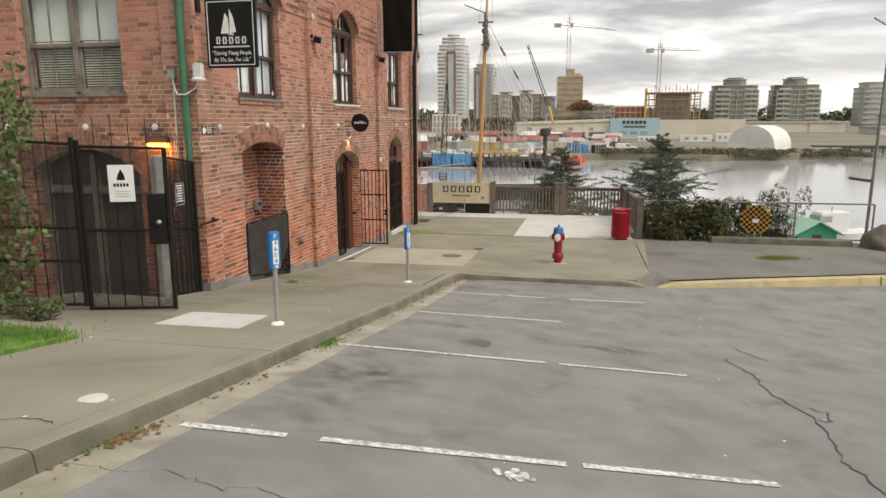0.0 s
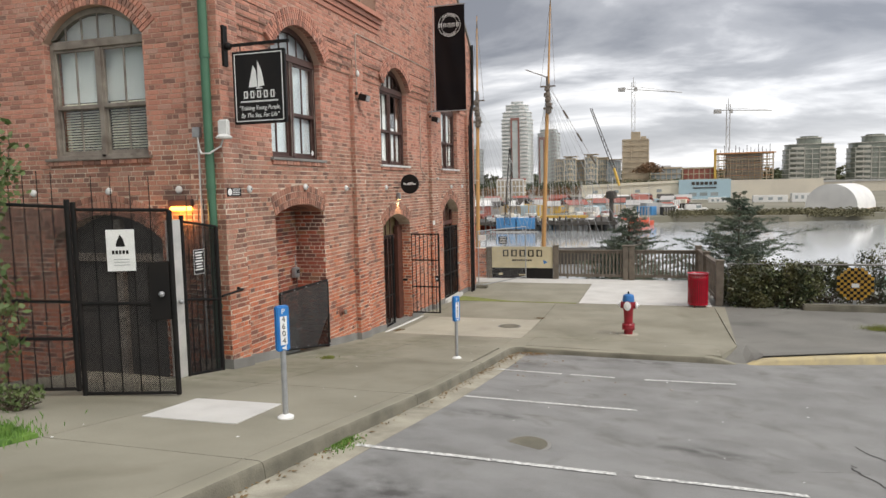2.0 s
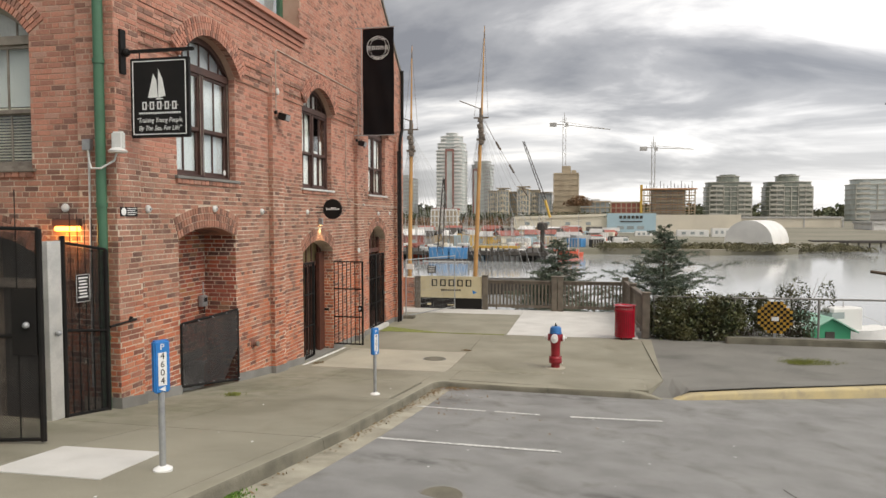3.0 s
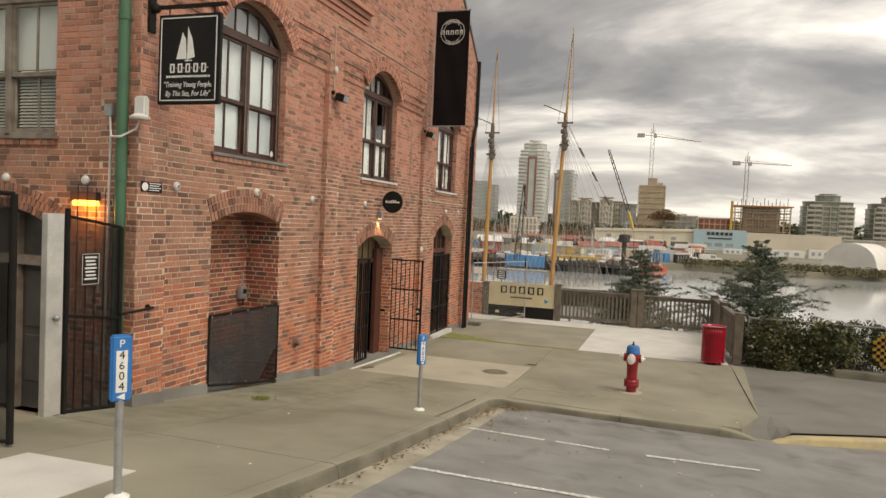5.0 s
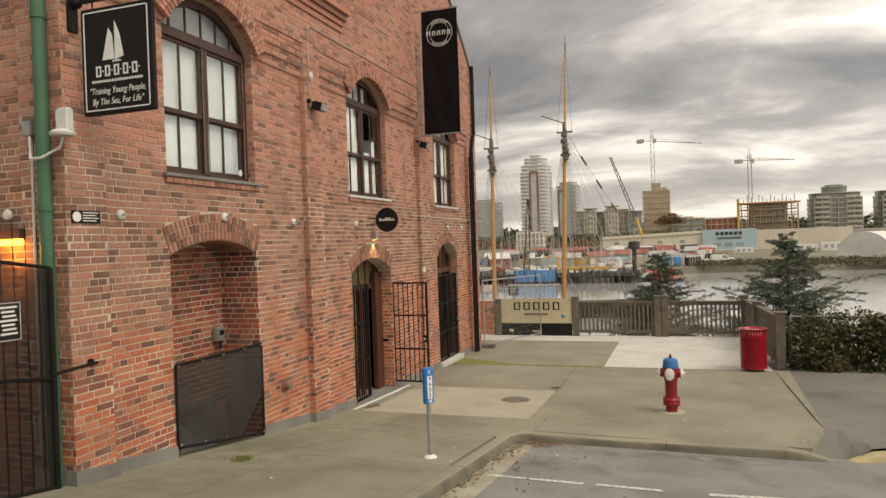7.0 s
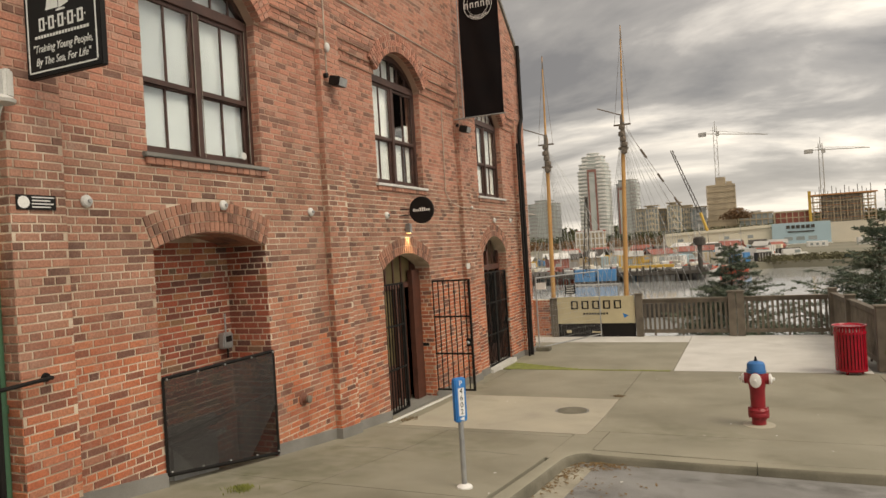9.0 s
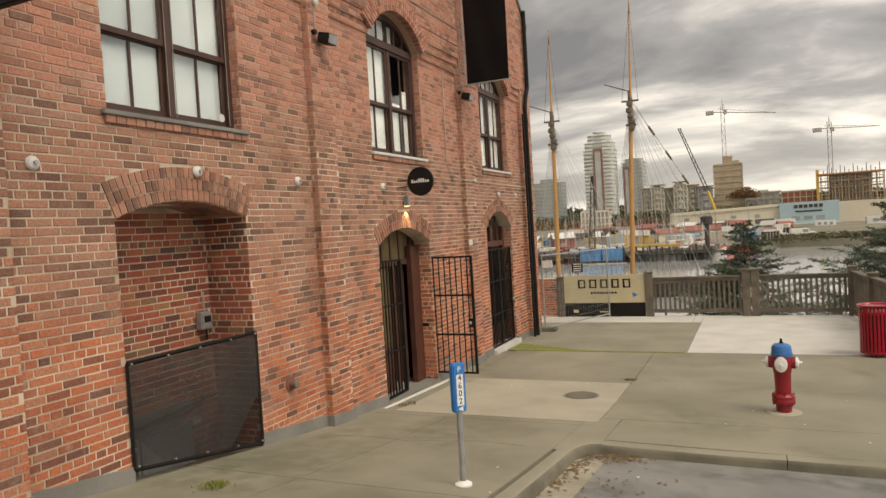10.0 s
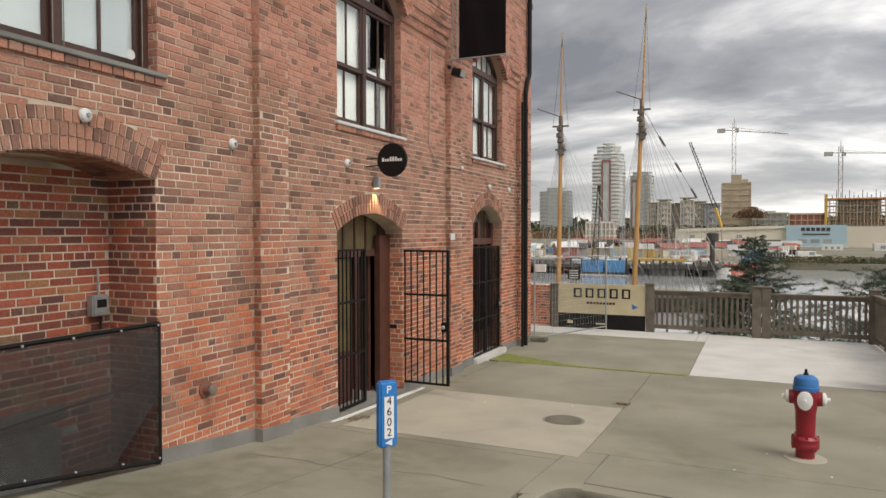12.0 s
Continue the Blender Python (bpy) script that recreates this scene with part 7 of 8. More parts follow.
def round_tower(name, label, x0, x1, y, z0, z1, depth, floors, glass, bands, steps, radius, fins=0, group=""):
    """A far tower with rounded corners: a balcony slab at every storey, narrowing by steps of (from storey, width factor)."""
    b = thing(name, label, "building", pose((x0 + x1) / 2, y + depth / 2, z0), group)
    w, d, h = (x1 - x0) / 2, depth / 2, (z1 - z0) / floors
    for (k0, f), k1 in zip(steps, [q[0] for q in steps[1:]] + [floors]):
        bm = bmesh.new(); slab(bm, round_plan(w * f - .45, d * f - .45, radius, h * k1), h * (k1 - k0) + (6 if k0 == 0 else 0)); part("wall", bm, glass, b)
    for k in range(floors + 1):
        f = [q[1] for q in steps if q[0] <= max(0, k - 1)][-1]
        bm = bmesh.new(); slab(bm, round_plan(w * f, d * f, radius + .6, h * k + .2), .42); part("floor_slab", bm, bands, b)
        if k < floors:
            f2 = [q[1] for q in steps if q[0] <= k][-1]
            for s_ in (-1, 1):
                bm = bmesh.new(); box(bm, s_ * w * f2 * .58 - w * f2 * .26, s_ * w * f2 * .58 + w * f2 * .26, -d * f2 - .35, -d * f2 - .2, h * k + .2, h * k + 1.15); part("balcony", bm, bands, b)
    for k in range(fins):
        x = -w * .86 + 2 * w * .86 * k / max(1, fins - 1)
        bm = bmesh.new(); box(bm, x - .16, x + .16, -d - .15, -d + .6, 0, h * (floors - 1)); part("fin", bm, bands, b)
    return b


def red_frame(b, x0, x1, top, front):
    for a, c, z0, z1 in ((x0, x0 + 1.0, 0, top), (x1 - 1.0, x1, 0, top), (x0 + 1.0, x1 - 1.0, top - 1.6, top)):
        bm = bmesh.new(); box(bm, a, c, front - .7, front + .3, z0, z1); part("red_strip", bm, C_BRICKRED, b, "dull red brick strip")
    bm = bmesh.new(); box(bm, x0 + 1.0, x1 - 1.0, front - .4, front + .3, 0, top - 1.6); part("bay_window", bm, C_PALE, b)


tw = round_tower("apartment_tower", "tall pale apartment tower with a red-framed strip", -88, -68.5, 420, 4, 56.6, 18, 23, C_PALE, C_WHITE, ((0, 1.0), (18, .92), (20, .74), (22, .42)), 4.5)
red_frame(tw, -2.6, 2.9, 42, -9)
tw = round_tower("apartment_tower", "shorter pale apartment tower with a red strip behind", -69, -54.5, 446, 4, 40, 16, 15, C_PALE, C_GREY, ((0, 1.0), (14, .8)), 3.5)
red_frame(tw, -5.6, -1.6, 31, -8)
round_tower("apartment_tower", "pale apartment block at the skyline", -124, -104, 430, 4, 30.5, 16, 11, C_PALE, C_GREY, ((0, 1.0), (10, .6)), 2.5)
for x0, x1, y, z1, n, m_, up_ in ((-48, -42.5, 381, 16.6, 5, C_CREAM, .9), (-42.5, -36, 378, 17.6, 5, C_CREAM, 1.3), (-36, -31, 382, 16.4, 5, C_TAN, .6), (-31, -24.5, 378, 18.2, 5, C_CREAM, 1.5), (-24.5, -19, 382, 17.0, 5, C_CREAM, .8), (-19, -11.8, 379, 15.6, 4, C_GREY, .9)):
    hb_ = building("apartment_block", "cream apartment block with open balconies and flat eaves", x0, x1, y, 3, z1, 12, n, C_GLASS, m_, 4, .35, "cream apartment row")
    w_ = (x1 - x0) / 2
    bm = bmesh.new(); box(bm, -w_ - .5, w_ + .5, -1.2, 9, z1 - 3 + up_, z1 - 3 + up_ + .35); part("eaves", bm, C_TAN, hb_)
    bm = bmesh.new(); box(bm, -w_ * .7, w_ * .2, .8, 8, z1 - 3, z1 - 3 + up_); part("attic", bm, m_, hb_)
    for k in range(n):
        z = (z1 - 3) * k / n
        bm = bmesh.new(); box(bm, -w_ * .28, w_ * .28, -1.0, .3, z, z + 1.1); part("balcony", bm, m_, hb_)
building("harbour_house", "low white house with a red roof band", -60, -48.5, 285, -2, 6.0, 8, 3, C_TAN, C_WHITE, 7, .3, crown=((-1.02, 1.02, .7, C_RED),))
building("office_block", "brown concrete block with stepped roof", -11.5, 2.6, 390, 3, 27.5, 12, 8, C_TAN, C_TAN, 3, .3, crown=((-.35, .35, 4.5, C_TAN), (.4, .8, 2, C_TAN)))
building("apartment_block", "low tan apartment row", 3.5, 20, 382, 2, 11.2, 12, 3, C_GLASS, C_TAN, 6, .6, crown=((-.3, .3, 1.4, C_GREY),))
building("apartment_block", "low brick apartment row", 20.5, 37, 386, 2, 10.8, 12, 3, C_RED, C_TAN, 6, .6)
site = building("construction_frame", "unfinished concrete frame building with scaffold", 38, 65, 385, 2, 18, 14, 5, C_GREY, C_TAN, 9, 4.5)
for k in range(14):
    bm = bmesh.new(); x = -12 + 1.85 * k; rod(bm, (x, 2, 16), (x, 2, 18 + 1.2 * ((k * 5) % 3)), .15, sides=4); part("rebar", bm, C_DARK, site)
C_FORM = mat("orange_formwork", (.50, .22, .08), (.42, .20, .09), .6, .8)
bm = bmesh.new(); box(bm, -14.5, 14.5, -1.2, 0, 15.75, 16.35); part("formwork", bm, C_FORM, site, "orange formwork")
for k in range(5):
    bm = bmesh.new(); box(bm, -13.3, 13.3, -.4, -.1, 3.2 * k + 1.0, 3.2 * k + 1.25); part("guard_rail", bm, C_FORM, site)
for k in range(19):
    bm = bmesh.new(); x = -13 + 1.44 * k; box(bm, x - .1, x + .1, -.5, -.3, -2, 15.7); part("prop", bm, C_TAN, site)
bm = bmesh.new(); box(bm, -15.5, -14.2, -.5, .8, -2, 18.5); part("hoist", bm, C_YELLOW, site, "yellow hoist tower")
for x0, y_ in ((76.5, 420), (110.5, 424)):
    rb_ = round_tower("apartment_tower", "rounded green glass apartment block with concrete balconies", x0, x0 + 27, y_, 1, 23.2, 20, 8, C_OLIVE, C_SLAB, ((0, 1.0), (7, .94)), 6, 7, "harbour apartments")
    bm = bmesh.new(); slab(bm, round_plan(6.2, 6, 5, 25.6), 3.0); part("penthouse", bm, C_OLIVE, rb_)
    bm = bmesh.new(); slab(bm, round_plan(6.6, 6.4, 5, 26.0), .4); part("penthouse_roof", bm, C_SLAB, rb_)
    bm = bmesh.new(); slab(bm, round_plan(4.6, 4.4, 4, 26.9), .9); part("penthouse_roof", bm, C_OLIVE, rb_)
round_tower("apartment_tower", "pale glass block at the edge of the harbour", 155, 181, 420, 1, 24, 18, 8, C_PALE, C_SLAB, ((0, 1.0), (7, .85)), 5, 3)
building("harbour_sheds", "low pale sheds and yards", 138, 175, 330, -2, 5, 20, 2, C_WHITE, C_GREY, 3, .4)
building("harbour_sheds", "low pale yard building", 66, 110, 300, -2, 2.5, 20, 1, C_BEIGE, C_GREY, 3, .4)
building("harbour_sheds", "low pale yard building", 110, 175, 270, -3, .5, 20, 1, C_WHITE, C_GREY, 5, .4)


def tower_crane(x, y, z0, z1, left, right, dip):
    c = thing("tower_crane", "grey tower crane above the roofs", "crane", pose(x, y, z0), "tower cranes")
    h = z1 - z0
    bm = bmesh.new()
    for sx in (-.9, .9):
        for sy in (-.9, .9): rod(bm, (sx, sy, -20), (sx, sy, h + 3), .13, sides=4)
    n = int((h + 20) / 2.2)
    for k in range(n):
        z = -20 + 2.2 * k
        rod(bm, (-.9 if k % 2 else .9, -.9, z), (.9 if k % 2 else -.9, -.9, z + 2.2), .12, sides=3)
    part("mast", bm, C_GREY, c)
    bm = bmesh.new()
    for dy in (-.6, .6): rod(bm, (left, dy, h), (right, dy, h - dip), .15, sides=4)
    rod(bm, (left * .3, 0, h + 1.1), (right * .9, 0, h - dip + .5), .1, sides=4)
    part("jib", bm, C_GREY, c)
    bm = bmesh.new(); box(bm, left, left + 4, -1, 1, h - 1.8, h + .3); part("counterweight", bm, C_GREY, c)
    bm = bmesh.new(); rod(bm, (0, 0, h), (0, 0, h + 6), .35, .1, sides=5); part("apex", bm, C_GREY, c)
    bm = bmesh.new(); box(bm, .4, 2.2, -1, 1, h - 2, h); part("cab", bm, C_GREY, c)


tower_crane(-5.9, 400, 28, 57.5, -8.5, 26, 4.3)
tower_crane(44.2, 400, 19, 42.5, -7.5, 22, 1.6)

C_CREAMW = mat("cream_cladding", (.74, .69, .56), (.66, .61, .49), .1, .8, stain=.3, stain_colour=(.45, .40, .31), stain_scale=.15)
wh = thing("warehouse", "long beige waterfront warehouse with a teal front", "warehouse", pose(13.5, 232, -3.2))
bm = bmesh.new(); box(bm, 16, 43, 0, 30, 0, 6.9); part("hall", bm, C_BEIGE, wh, "plain beige hall")
bm = bmesh.new(); box(bm, -32, 0, 1, 30, 0, 6.2); part("wing", bm, C_CREAMW, wh, "cream wing")
bm = bmesh.new(); slab(bm, [(-32, .5, 6.3), (0, .5, 7.3), (0, 30, 7.3), (-32, 30, 6.3)], .9); part("roof", bm, C_CREAMW, wh)
bm = bmesh.new(); box(bm, 0, 16, -.8, 20, 1.0, 7.4); part("front", bm, C_TEAL, wh, "teal front")
bm = bmesh.new(); box(bm, -.4, 16.4, -1.4, -.8, -.3, .95); part("base", bm, C_WHITE, wh, "white base band")
for k in range(3):
    bm = bmesh.new(); box(bm, 3.3 + 3.3 * k, 5.6 + 3.3 * k, -.9, -.75, 2.0, 3.1); part("window", bm, C_GLASS, wh)
bm = bmesh.new()
for k in range(6): box(bm, 4.0 + 1.35 * k, 5.0 + 1.35 * k, -.95, -.82, 5.6, 6.6)
box(bm, 4.4, 11.6, -.95, -.82, 4.4, 4.8)
part("lettering", bm, C_DARK, wh, "dark name lettering")
for k in range(4):
    bm = bmesh.new(); box(bm, -28 + 7 * k, -26.4 + 7 * k, .9, 1.05, 3.4, 4.4); part("window", bm, C_GLASS, wh)
    bm = bmesh.new(); box(bm, -28 + 7 * k, -26.6 + 7 * k, .9, 1.05, 1.6, 2.6); part("window", bm, C_GLASS, wh)
for x, w_, hh, m_ in ((33, 9, 2.4, C_WHITE), (43, 5.5, 2.9, C_WHITE), (21, 5, 2.0, C_WHITE)):
    tr = thing("site_cabin", "white site cabin on the far shore", "cabin", pose(x, 205, -3.3), "site cabins")
    bm = bmesh.new(); box(bm, 0, w_, 0, 3, 0, hh); part("body", bm, m_, tr)
    for k in range(3):
        bm = bmesh.new(); box(bm, w_ * (.15 + .28 * k), w_ * (.28 + .28 * k), -.06, .02, hh * .45, hh * .78); part("window", bm, C_GLASS, tr)
qh = thing("arched_shed", "white fabric arched shed on the far shore", "shed", pose(36.5, 153, -3.3, 0, 0, -28) @ Matrix.Diagonal((1.07, 1.07, 1.0, 1)))
bm = bmesh.new()
arc_ = [(4.7 - 4.7 * math.cos(math.pi * k / 16), 5.6 * math.sin(math.pi * k / 16) ** .8) for k in range(17)]
ra = [bm.verts.new((x, 0, z)) for x, z in arc_]; rb = [bm.verts.new((x, 13, z)) for x, z in arc_]
for k in range(16): bm.faces.new((ra[k], ra[k + 1], rb[k + 1], rb[k]))
bm.faces.new(ra[::-1]); bm.faces.new(rb)
part("skin", bm, C_WHITE, qh, "", True)
bm = bmesh.new(); box(bm, -.2, 9.6, -.2, 13.2, -.8, .35); part("base", bm, C_TAN, qh)
pier = thing("timber_pier", "long dark timber pier on piles", "pier", pose(62, 176, -4.5))
bm = bmesh.new(); box(bm, 0, 70, 0, 5, 1.0, 1.6); part("deck", bm, C_DARK, pier)
for k in range(28):
    bm = bmesh.new(); rod(bm, (2.5 * k, .3, -1), (2.5 * k, .3, 1.1), .22, sides=6); part("pile", bm, C_DARK, pier)

dock = thing("timber_dock", "dark timber dock on closely set piles", "dock", pose(-9.5, 107, -4.5))
bm = bmesh.new(); box(bm, -30, 9.5, 0, 18, 1.1, 1.6); part("deck", bm, C_DARK, dock)
for k in range(34):
    bm = bmesh.new(); rod(bm, (-24 + 1.0 * k, .2, -1), (-24 + 1.0 * k + random.uniform(-.1, .1), .2, 1.8 + random.uniform(0, .9)), .16, sides=6); part("pile", bm, C_DARK, dock)


def work_boat(x, y, length, colour, cabin, heading, label, mast=5.0):
    b = thing("work_boat", label, "boat", pose(x, y, -4.5, 0, 0, heading), "work boats")
    bm = bmesh.new()
    rings = []
    for s, w_, sh in ((0, .75, .9), (.25, 1, .8), (.6, 1, .85), (.85, .6, 1.15), (1, .05, 1.5)):
        rings.append([bm.verts.new((length * s, yy * length * .14 * w_, zz)) for yy, zz in ((-1, sh), (-.7, -.3), (.7, -.3), (1, sh))])
    for a, c in zip(rings, rings[1:]):
        for k in range(4): bm.faces.new((a[k], a[(k + 1) % 4], c[(k + 1) % 4], c[k]))
    bm.faces.new(rings[0]), bm.faces.new(rings[-1][::-1])
    part("hull", bm, colour, b)
    bm = bmesh.new(); box(bm, length * .3, length * .62, -length * .08, length * .08, .75, .75 + length * .22); soft(bm, .08, 1); part("cabin", bm, cabin, b)
    bm = bmesh.new(); box(bm, length * .5, length * .63, -length * .083, length * .083, .75 + length * .12, .75 + length * .18); part("window", bm, C_GLASS, b)
    bm = bmesh.new(); rod(bm, (length * .45, 0, .9), (length * .45, 0, mast + 1), .06, .03, sides=5)
    rod(bm, (length * .45, 0, mast + .6), (length * .95, 0, 1.4), .015, sides=3); rod(bm, (length * .45, 0, mast + .6), (0, 0, 1.0), .015, sides=3)
    part("mast", bm, C_GREY, b)


barge = thing("barge", "bright blue barge at the dock", "barge", pose(-20.3, 106, -4.5))
bm = bmesh.new(); box(bm, 0, 6.6, 0, 3, -.2, .45); part("hull", bm, C_DARK, barge)
bm = bmesh.new(); box(bm, 0, 3.3, .2, 2.8, .46, 2.35); part("tank", bm, C_BLUE, barge, "blue container")
bm = bmesh.new(); box(bm, 3.6, 6.6, .2, 2.8, .46, 2.3); part("tank", bm, C_BLUE, barge, "blue container")
bm = bmesh.new(); box(bm, -1, 7.4, -.6, 0, -.2, .1); part("float", bm, C_GREY, barge)
rng = random.Random(12)
for k in range(58):
    colour = rng.choice((C_WHITE, C_WHITE, C_WHITE, C_BLUE, C_GREY, C_TEAL, C_ORANGE, C_DARK))
    word = {"far_white": "white", "boat_blue": "blue", "far_concrete": "grey", "far_teal": "teal", "boat_orange": "orange", "tarred_timber": "dark"}[colour.name]
    work_boat(rng.uniform(-40, -3), rng.uniform(109, 134), rng.uniform(4, 8), colour, rng.choice((C_WHITE, C_WHITE, C_BEIGE, C_RED)), rng.uniform(-30, 210), f"{word} work boat moored in the harbour", rng.uniform(4, 9))
for k in range(4):
    work_boat(2.0 + 1.2 * k, 121 + 1.0 * k, 3.2, C_ORANGE, C_ORANGE, 190 + 12 * k, "orange-red work boat moored in the harbour", 2.6)
YARD = ((C_WHITE, "white"), (C_WHITE, "white"), (C_CREAMW, "cream"), (C_BLUE, "blue"), (C_ORANGE, "orange-red"), (C_GREY, "grey"), (C_TEAL, "teal"), (C_TAN, "tan"), (C_YELLOW, "yellow"), (C_RED, "dark red"), (C_DARK, "black"))
for k in range(130):
    colour, word = rng.choice(YARD)
    x, y = rng.uniform(-55, 14), rng.uniform(136, 222)
    at_ = pose(x, y, -3.4, 0, 0, rng.uniform(-35, 35))
    if k % 3 == 0:
        cn = thing("yard_container", f"{word} container in the harbour yard", "container", at_, "yard containers")
        w_, h_ = rng.uniform(2, 4.5), rng.uniform(1.4, 2.6)
        bm = bmesh.new(); box(bm, 0, w_, 0, 2.4, -.2, h_); part("box", bm, colour, cn)
        for q in range(4):
            bm = bmesh.new(); box(bm, w_ * (.1 + .22 * q), w_ * (.16 + .22 * q), -.06, 0, 0, h_ - .1); part("rib", bm, C_GREY, cn)
    elif k % 3 == 1:
        cn = thing("parked_van", f"{word} van parked in the harbour yard", "van", at_, "yard vans")
        bm = bmesh.new(); box(bm, 0, 3.4, 0, 1.8, .3, 1.9); soft(bm, .18, 2); part("body", bm, colour, cn)
        bm = bmesh.new(); box(bm, 3.3, 4.6, .05, 1.75, .3, 1.15); soft(bm, .15, 2); part("bonnet", bm, colour, cn)
        bm = bmesh.new(); box(bm, 2.2, 3.2, -.02, .05, 1.1, 1.7); part("window", bm, C_GLASS, cn)
        for wx in (.8, 3.6):
            bm = bmesh.new(); rod(bm, (wx, -.03, .33), (wx, .2, .33), .34, sides=10); part("wheel", bm, C_DARK, cn)
    else:
        cn = thing("yard_shed", f"small {word} shed with a pitched roof in the yard", "shed", at_, "yard sheds")
        w_, h_ = rng.uniform(2.5, 5.5), rng.uniform(1.6, 2.8)
        bm = bmesh.new(); box(bm, 0, w_, 0, 4, -.2, h_); part("wall", bm, C_CREAMW if colour is C_DARK else colour, cn)
        bm = bmesh.new()
        for sgn, yy_ in ((-1, -.3), (1, 4.3)): slab(bm, [(-.3, 2, h_ + 1.1), (w_ + .3, 2, h_ + 1.1), (w_ + .3, yy_, h_), (-.3, yy_, h_)][::sgn], .12)
        part("roof", bm, rng.choice((C_WHITE, C_GREY, C_RED, C_DARK)), cn)
        bm = bmesh.new(); box(bm, w_ * .3, w_ * .55, -.05, 0, 0, 1.5); part("door", bm, C_GLASS, cn)
for k in range(26):
    x, y = rng.uniform(-44, 6), rng.uniform(108, 150)
    pl_ = thing("harbour_pole", "thin pole rising from the moored boats", "pole", pose(x, y, -4.4), "harbour poles")
    top_ = rng.uniform(5, 9.5)
    bm = bmesh.new(); rod(bm, (0, 0, 0), (rng.uniform(-.3, .3), 0, top_), .06, .035, sides=5); part("pole", bm, rng.choice((C_GREY, C_DARK, C_WHITE)), pl_)
    bm = bmesh.new(); rod(bm, (-.5, 0, top_ * .8), (.5, 0, top_ * .8), .03, sides=4); part("spreader", bm, C_GREY, pl_)
lm = thing("lattice_crane", "black lattice crane mast above the dock", "crane", pose(-17.8, 106, -3.4))
bm = bmesh.new()
for sx in (-1, 1):
    for sy in (-1, 1): rod(bm, (sx * .5 - .5, sy * .4, 0), (sx * .16 + .2, sy * .12, 13.2), .06, sides=4)
for k in range(18):
    z = .7 * k; q = .5 - .34 * z / 13.2; c_ = -.5 + .7 * z / 13.2
    rod(bm, (c_ - (q if k % 2 else -q), -.3, z), (c_ + (q if k % 2 else -q), -.3, z + .7), .045, sides=3)
part("mast", bm, C_DARK, lm)
bm = bmesh.new(); rod(bm, (.2, 0, 13.0), (.5, 0, 8), .18, .1, sides=6); part("block", bm, C_DARK, lm)
yc = thing("derrick", "yellow lattice crane with a long dark boom", "crane", pose(1.0, 108, -3.6))
bm = bmesh.new(); rod(bm, (-.75, 0, 6.6), (-1.6, 0, 9.5), .24, sides=5); part("boom_foot", bm, C_YELLOW, yc)
bm = bmesh.new()
for d in (-.25, .25): rod(bm, (-1.6 + d, 0, 9.5), (-5.3 + d * .5, 0, 19.5), .07, sides=4)
for k in range(12):
    s = k / 12; rod(bm, (-1.85 - 3.6 * s, 0, 9.5 + 10 * s), (-1.35 - 3.6 * s - .3, 0, 9.5 + 10 * s + .8), .04, sides=3)
part("boom", bm, C_DARK, yc)
bm = bmesh.new(); lathe(bm, [(.35, 0), (.35, 4.4), (.9, 4.6), (.9, 5.6), (.5, 5.8)], 12, pose(-2.0, 0, 0)); part("pedestal", bm, C_DARK, yc)
bm = bmesh.new(); box(bm, -14, -6, 0, 2, 1.3, 1.7); part("yellow_frame", bm, C_YELLOW, yc)


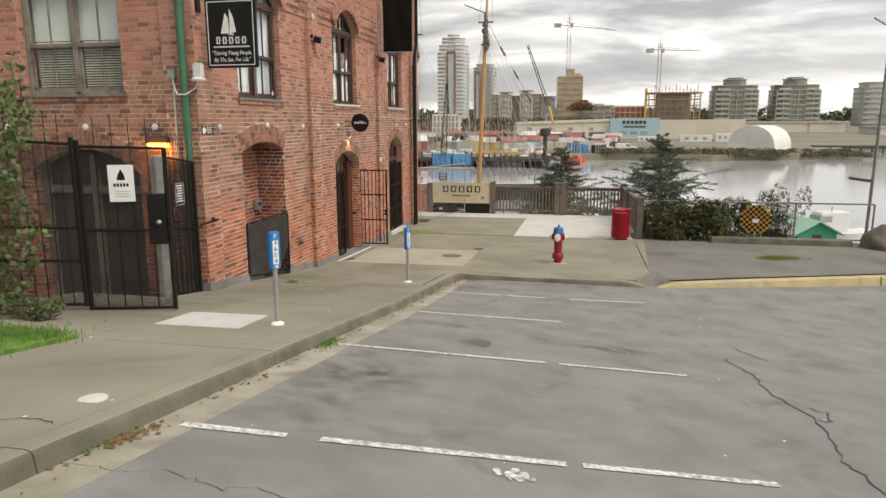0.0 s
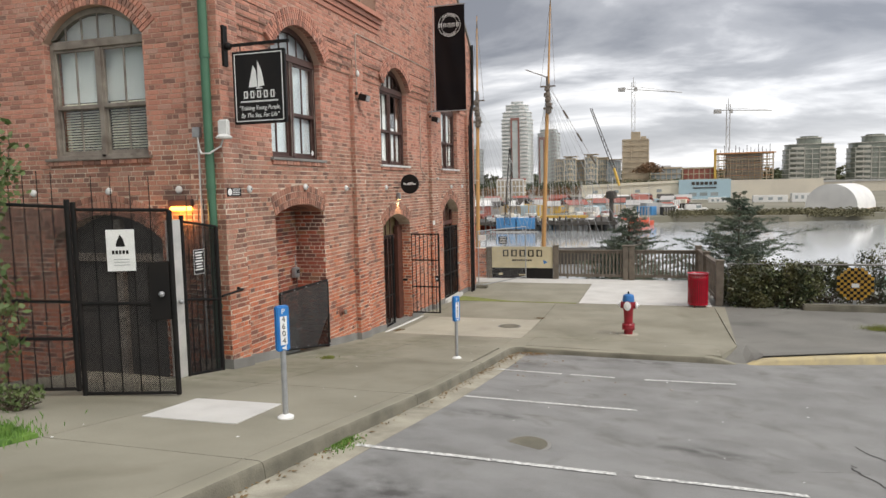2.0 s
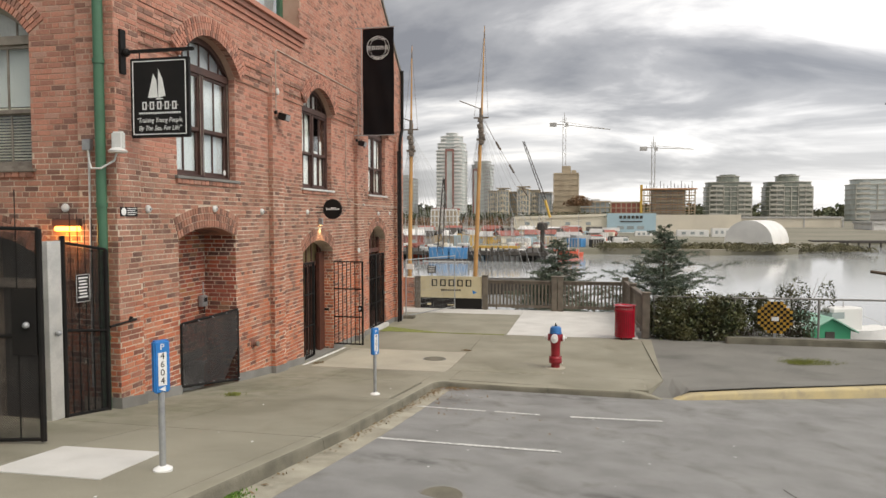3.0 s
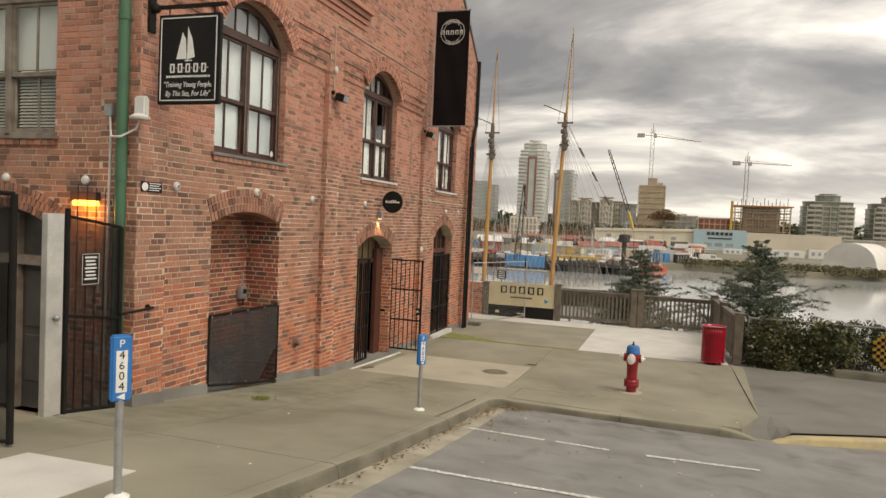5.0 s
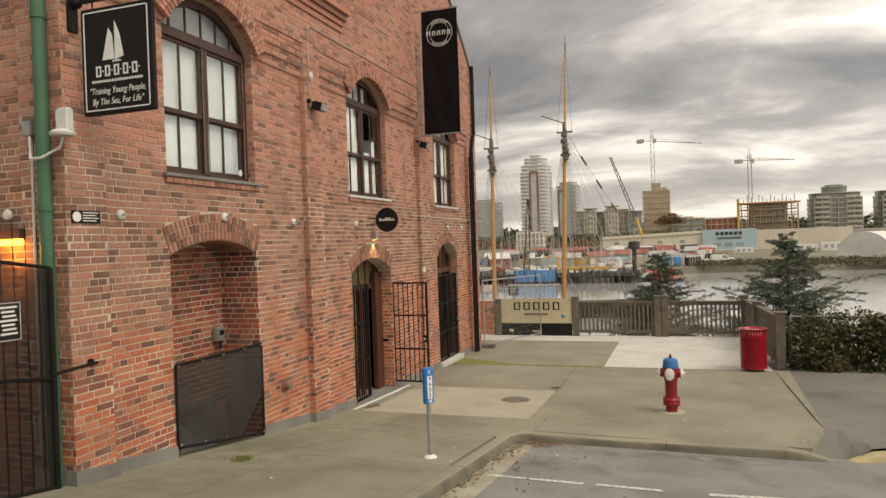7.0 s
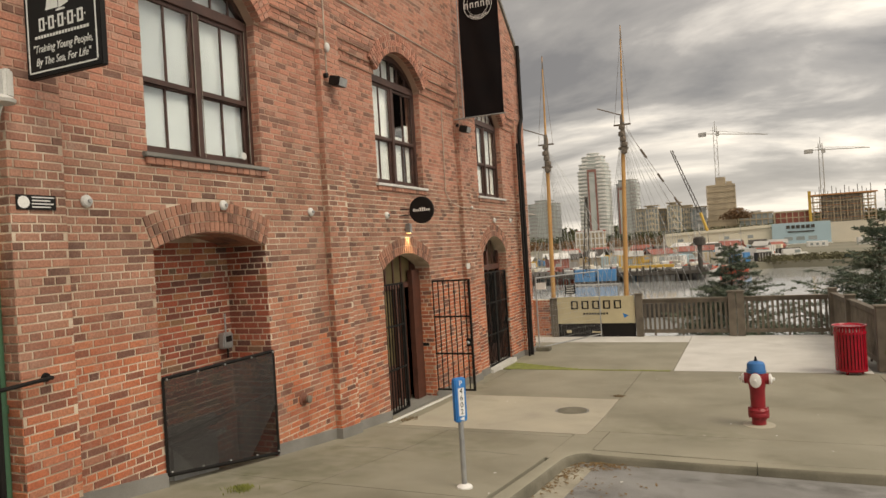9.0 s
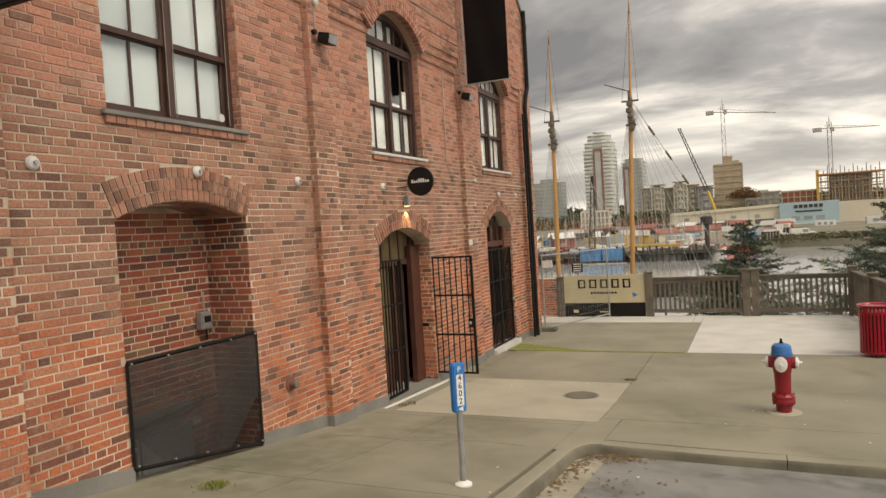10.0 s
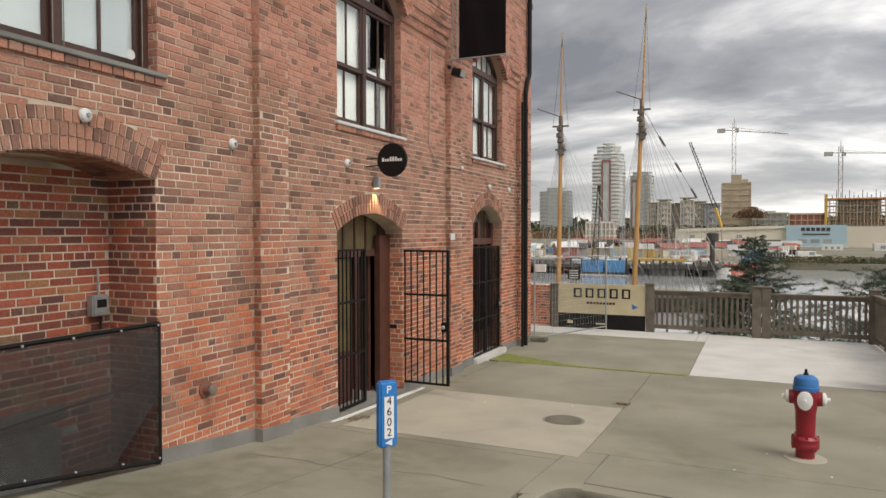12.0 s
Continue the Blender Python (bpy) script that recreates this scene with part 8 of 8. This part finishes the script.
def schooner_mast(x, y, z_top, z_cross, lean):
    m = thing("ship_mast", "varnished schooner mast with dark crosstrees and rigging", "mast", pose(x, y, -3.6), "schooner masts")
    zc, zt = z_cross + 3.6, z_top + 3.6
    off = lambda z: lean * (z / zt)
    bm = bmesh.new(); rod(bm, (0, 0, -.4), (off(zc), 0, zc + .6), .23, .17, sides=12); part("lower_mast", bm, MAST, m, "", True)
    bm = bmesh.new(); rod(bm, (off(zc) + .02, -.25, zc - 2.2), (off(zc), -.25, zc + .9), .23, .18, sides=10); part("doubling", bm, MAST_TOP, m)
    bm = bmesh.new(); rod(bm, (off(zc), -.3, zc - 1.6), (lean, -.3, zt), .13, .045, sides=10); part("topmast", bm, MAST, m, "", True)
    bm = bmesh.new(); rod(bm, (lean * .98, -.3, zt - 1.2), (lean, -.3, zt + .1), .07, .03, sides=8); part("truck", bm, MAST_TOP, m)
    for dz in (-.3, -.9, -1.4, -1.9, -2.5):
        bm = bmesh.new(); bmesh.ops.create_icosphere(bm, subdivisions=1, radius=.34, matrix=Matrix.Translation((off(zc) + .12 * math.sin(dz * 9), -.3, zc + dz))); part("block", bm, MAST_TOP, m)
    bm = bmesh.new(); box(bm, off(zc) - .75, off(zc) + .75, -.4, -.1, zc - .12, zc); part("crosstree", bm, MAST_TOP, m, "dark crosstrees")
    bm = bmesh.new(); box(bm, off(zc) - .45, off(zc) + .45, -.5, 0, zc - 2.3, zc - 2.15); part("crosstree", bm, MAST_TOP, m, "dark crosstrees")
    bm = bmesh.new(); rod(bm, (off(zc), -.3, zc + .8), (off(zc) - 2.2, -.3, zc + 1.7), .05, sides=6); part("gaff", bm, MAST_TOP, m)
    for dx in (-2.8, -2.3, -1.8, -1.3, 1.2, 1.6, 2.1, 2.6, 3.2, 4.0, 5.2, 6.0, 7.6, 8.6):
        bm = bmesh.new(); rod(bm, (off(zc), -.3, zc - .3), (dx, 1.5, .4), .021, sides=3, caps=False); part("shroud", bm, STEEL, m, "thin rigging wire")
    for dx in (-.7, .7):
        bm = bmesh.new(); rod(bm, (lean, -.3, zt - .4), (off(zc) + dx, -.3, zc), .018, sides=3, caps=False); part("shroud", bm, MAST_TOP, m, "thin rigging wire")


schooner_mast(-5.0, 60, 22.2, 13.2, 1.0)
schooner_mast(-11.9, 60, 20.6, 12.2, .4)
st_ = thing("rigging_stay", "rigging stay with dark blocks between mast and deck", "rigging", pose(-4.2, 60, 13))
bm = bmesh.new(); rod(bm, (0, 0, 0), (7.5, 6, -13.5), .02, sides=3); rod(bm, (0, 0, .4), (6, 6, -13.5), .015, sides=3); part("wire", bm, MAST_TOP, st_)
for s in (.16, .33, .5):
    p = Vector((7.5, 6, -13.5)) * s
    bm = bmesh.new(); rod(bm, p, p + Vector((.45, .36, -.81)), .11, sides=6); part("block", bm, MAST_TOP, st_)
hull = thing("schooner_hull", "dark schooner hull moored below the quay", "ship", pose(-22, 60, -4.5))
bm = bmesh.new()
rings = []
for s, w_ in ((0, .3), (.15, .85), (.5, 1), (.8, .8), (1, .04)):
    rings.append([bm.verts.new((26 * s, yy * 3 * w_, zz + (.5 * (2 * s - 1) ** 2))) for yy, zz in ((-1, 1.1), (-.8, -.3), (.8, -.3), (1, 1.1))])
for a, c in zip(rings, rings[1:]):
    for k in range(4): bm.faces.new((a[k], a[(k + 1) % 4], c[(k + 1) % 4], c[k]))
bm.faces.new(rings[0]), bm.faces.new(rings[-1][::-1])
part("hull", bm, C_DARK, hull)
hut = thing("float_home", "green-walled floating hut with a grey-green roof", "hut", pose(20.0, 36.0, -4.5, 0, 0, 12) @ Matrix.Scale(.78, 4))
bm = bmesh.new(); box(bm, -1.6, 1.6, -1.5, 2.5, .0, 1.3); part("wall", bm, C_GREEN, hut)
bm = bmesh.new()
for s in (-1, 1): slab(bm, [(0, -1.9, 2.25), (s * 2.0, -1.9, 1.15), (s * 2.0, 2.9, 1.15), (0, 2.9, 2.25)][::s], .1)
part("roof", bm, mat("mint_roof", (.30, .52, .40), (.24, .44, .34), .8, .6), hut, "mint green roof")
bm = bmesh.new(); bm.faces.new([bm.verts.new(p) for p in ((-1.6, -1.5, 1.3), (1.6, -1.5, 1.3), (0, -1.5, 2.1))]); part("gable", bm, C_GREEN, hut)
bm = bmesh.new(); box(bm, -4.6, -1.7, -1.2, 3, .0, .9); slab(bm, [(-4.8, -1.4, 1.9), (-1.5, -1.4, 1.0), (-1.5, 3.2, 1.0), (-4.8, 3.2, 1.9)], .1); part("annex", bm, C_WHITE, hut, "white annex")
bm = bmesh.new(); box(bm, -.35, .35, -1.56, -1.5, .1, 1.1); part("door", bm, C_DARK, hut)
bm = bmesh.new(); box(bm, -5.5, 3, -2.5, 4, -.3, .0); part("float", bm, C_GREY, hut)
work_boat(24.2, 37.5, 6.4, C_WHITE, C_WHITE, 200, "white motor boat moored near the hut", 1.5)

# ---- single bricks beside the niche ----
ob = None
for c in near_cells:
    w, h = c[1] - c[0], c[3] - c[2]
    key = round(w, 3)
    me = bpy.data.meshes.get(f"brick_{key}")
    if me is None:
        me = raw(f"brick_{key}", brick_verts(east(0), (0, w, 0, h), 0.006), [tuple(f) for f in BRICK_FACES], BRICK)
    ob = new("brick", me)
    ob.location = (random.uniform(-0.002, 0.002), c[0], c[2])
    ob.parent = wall_east
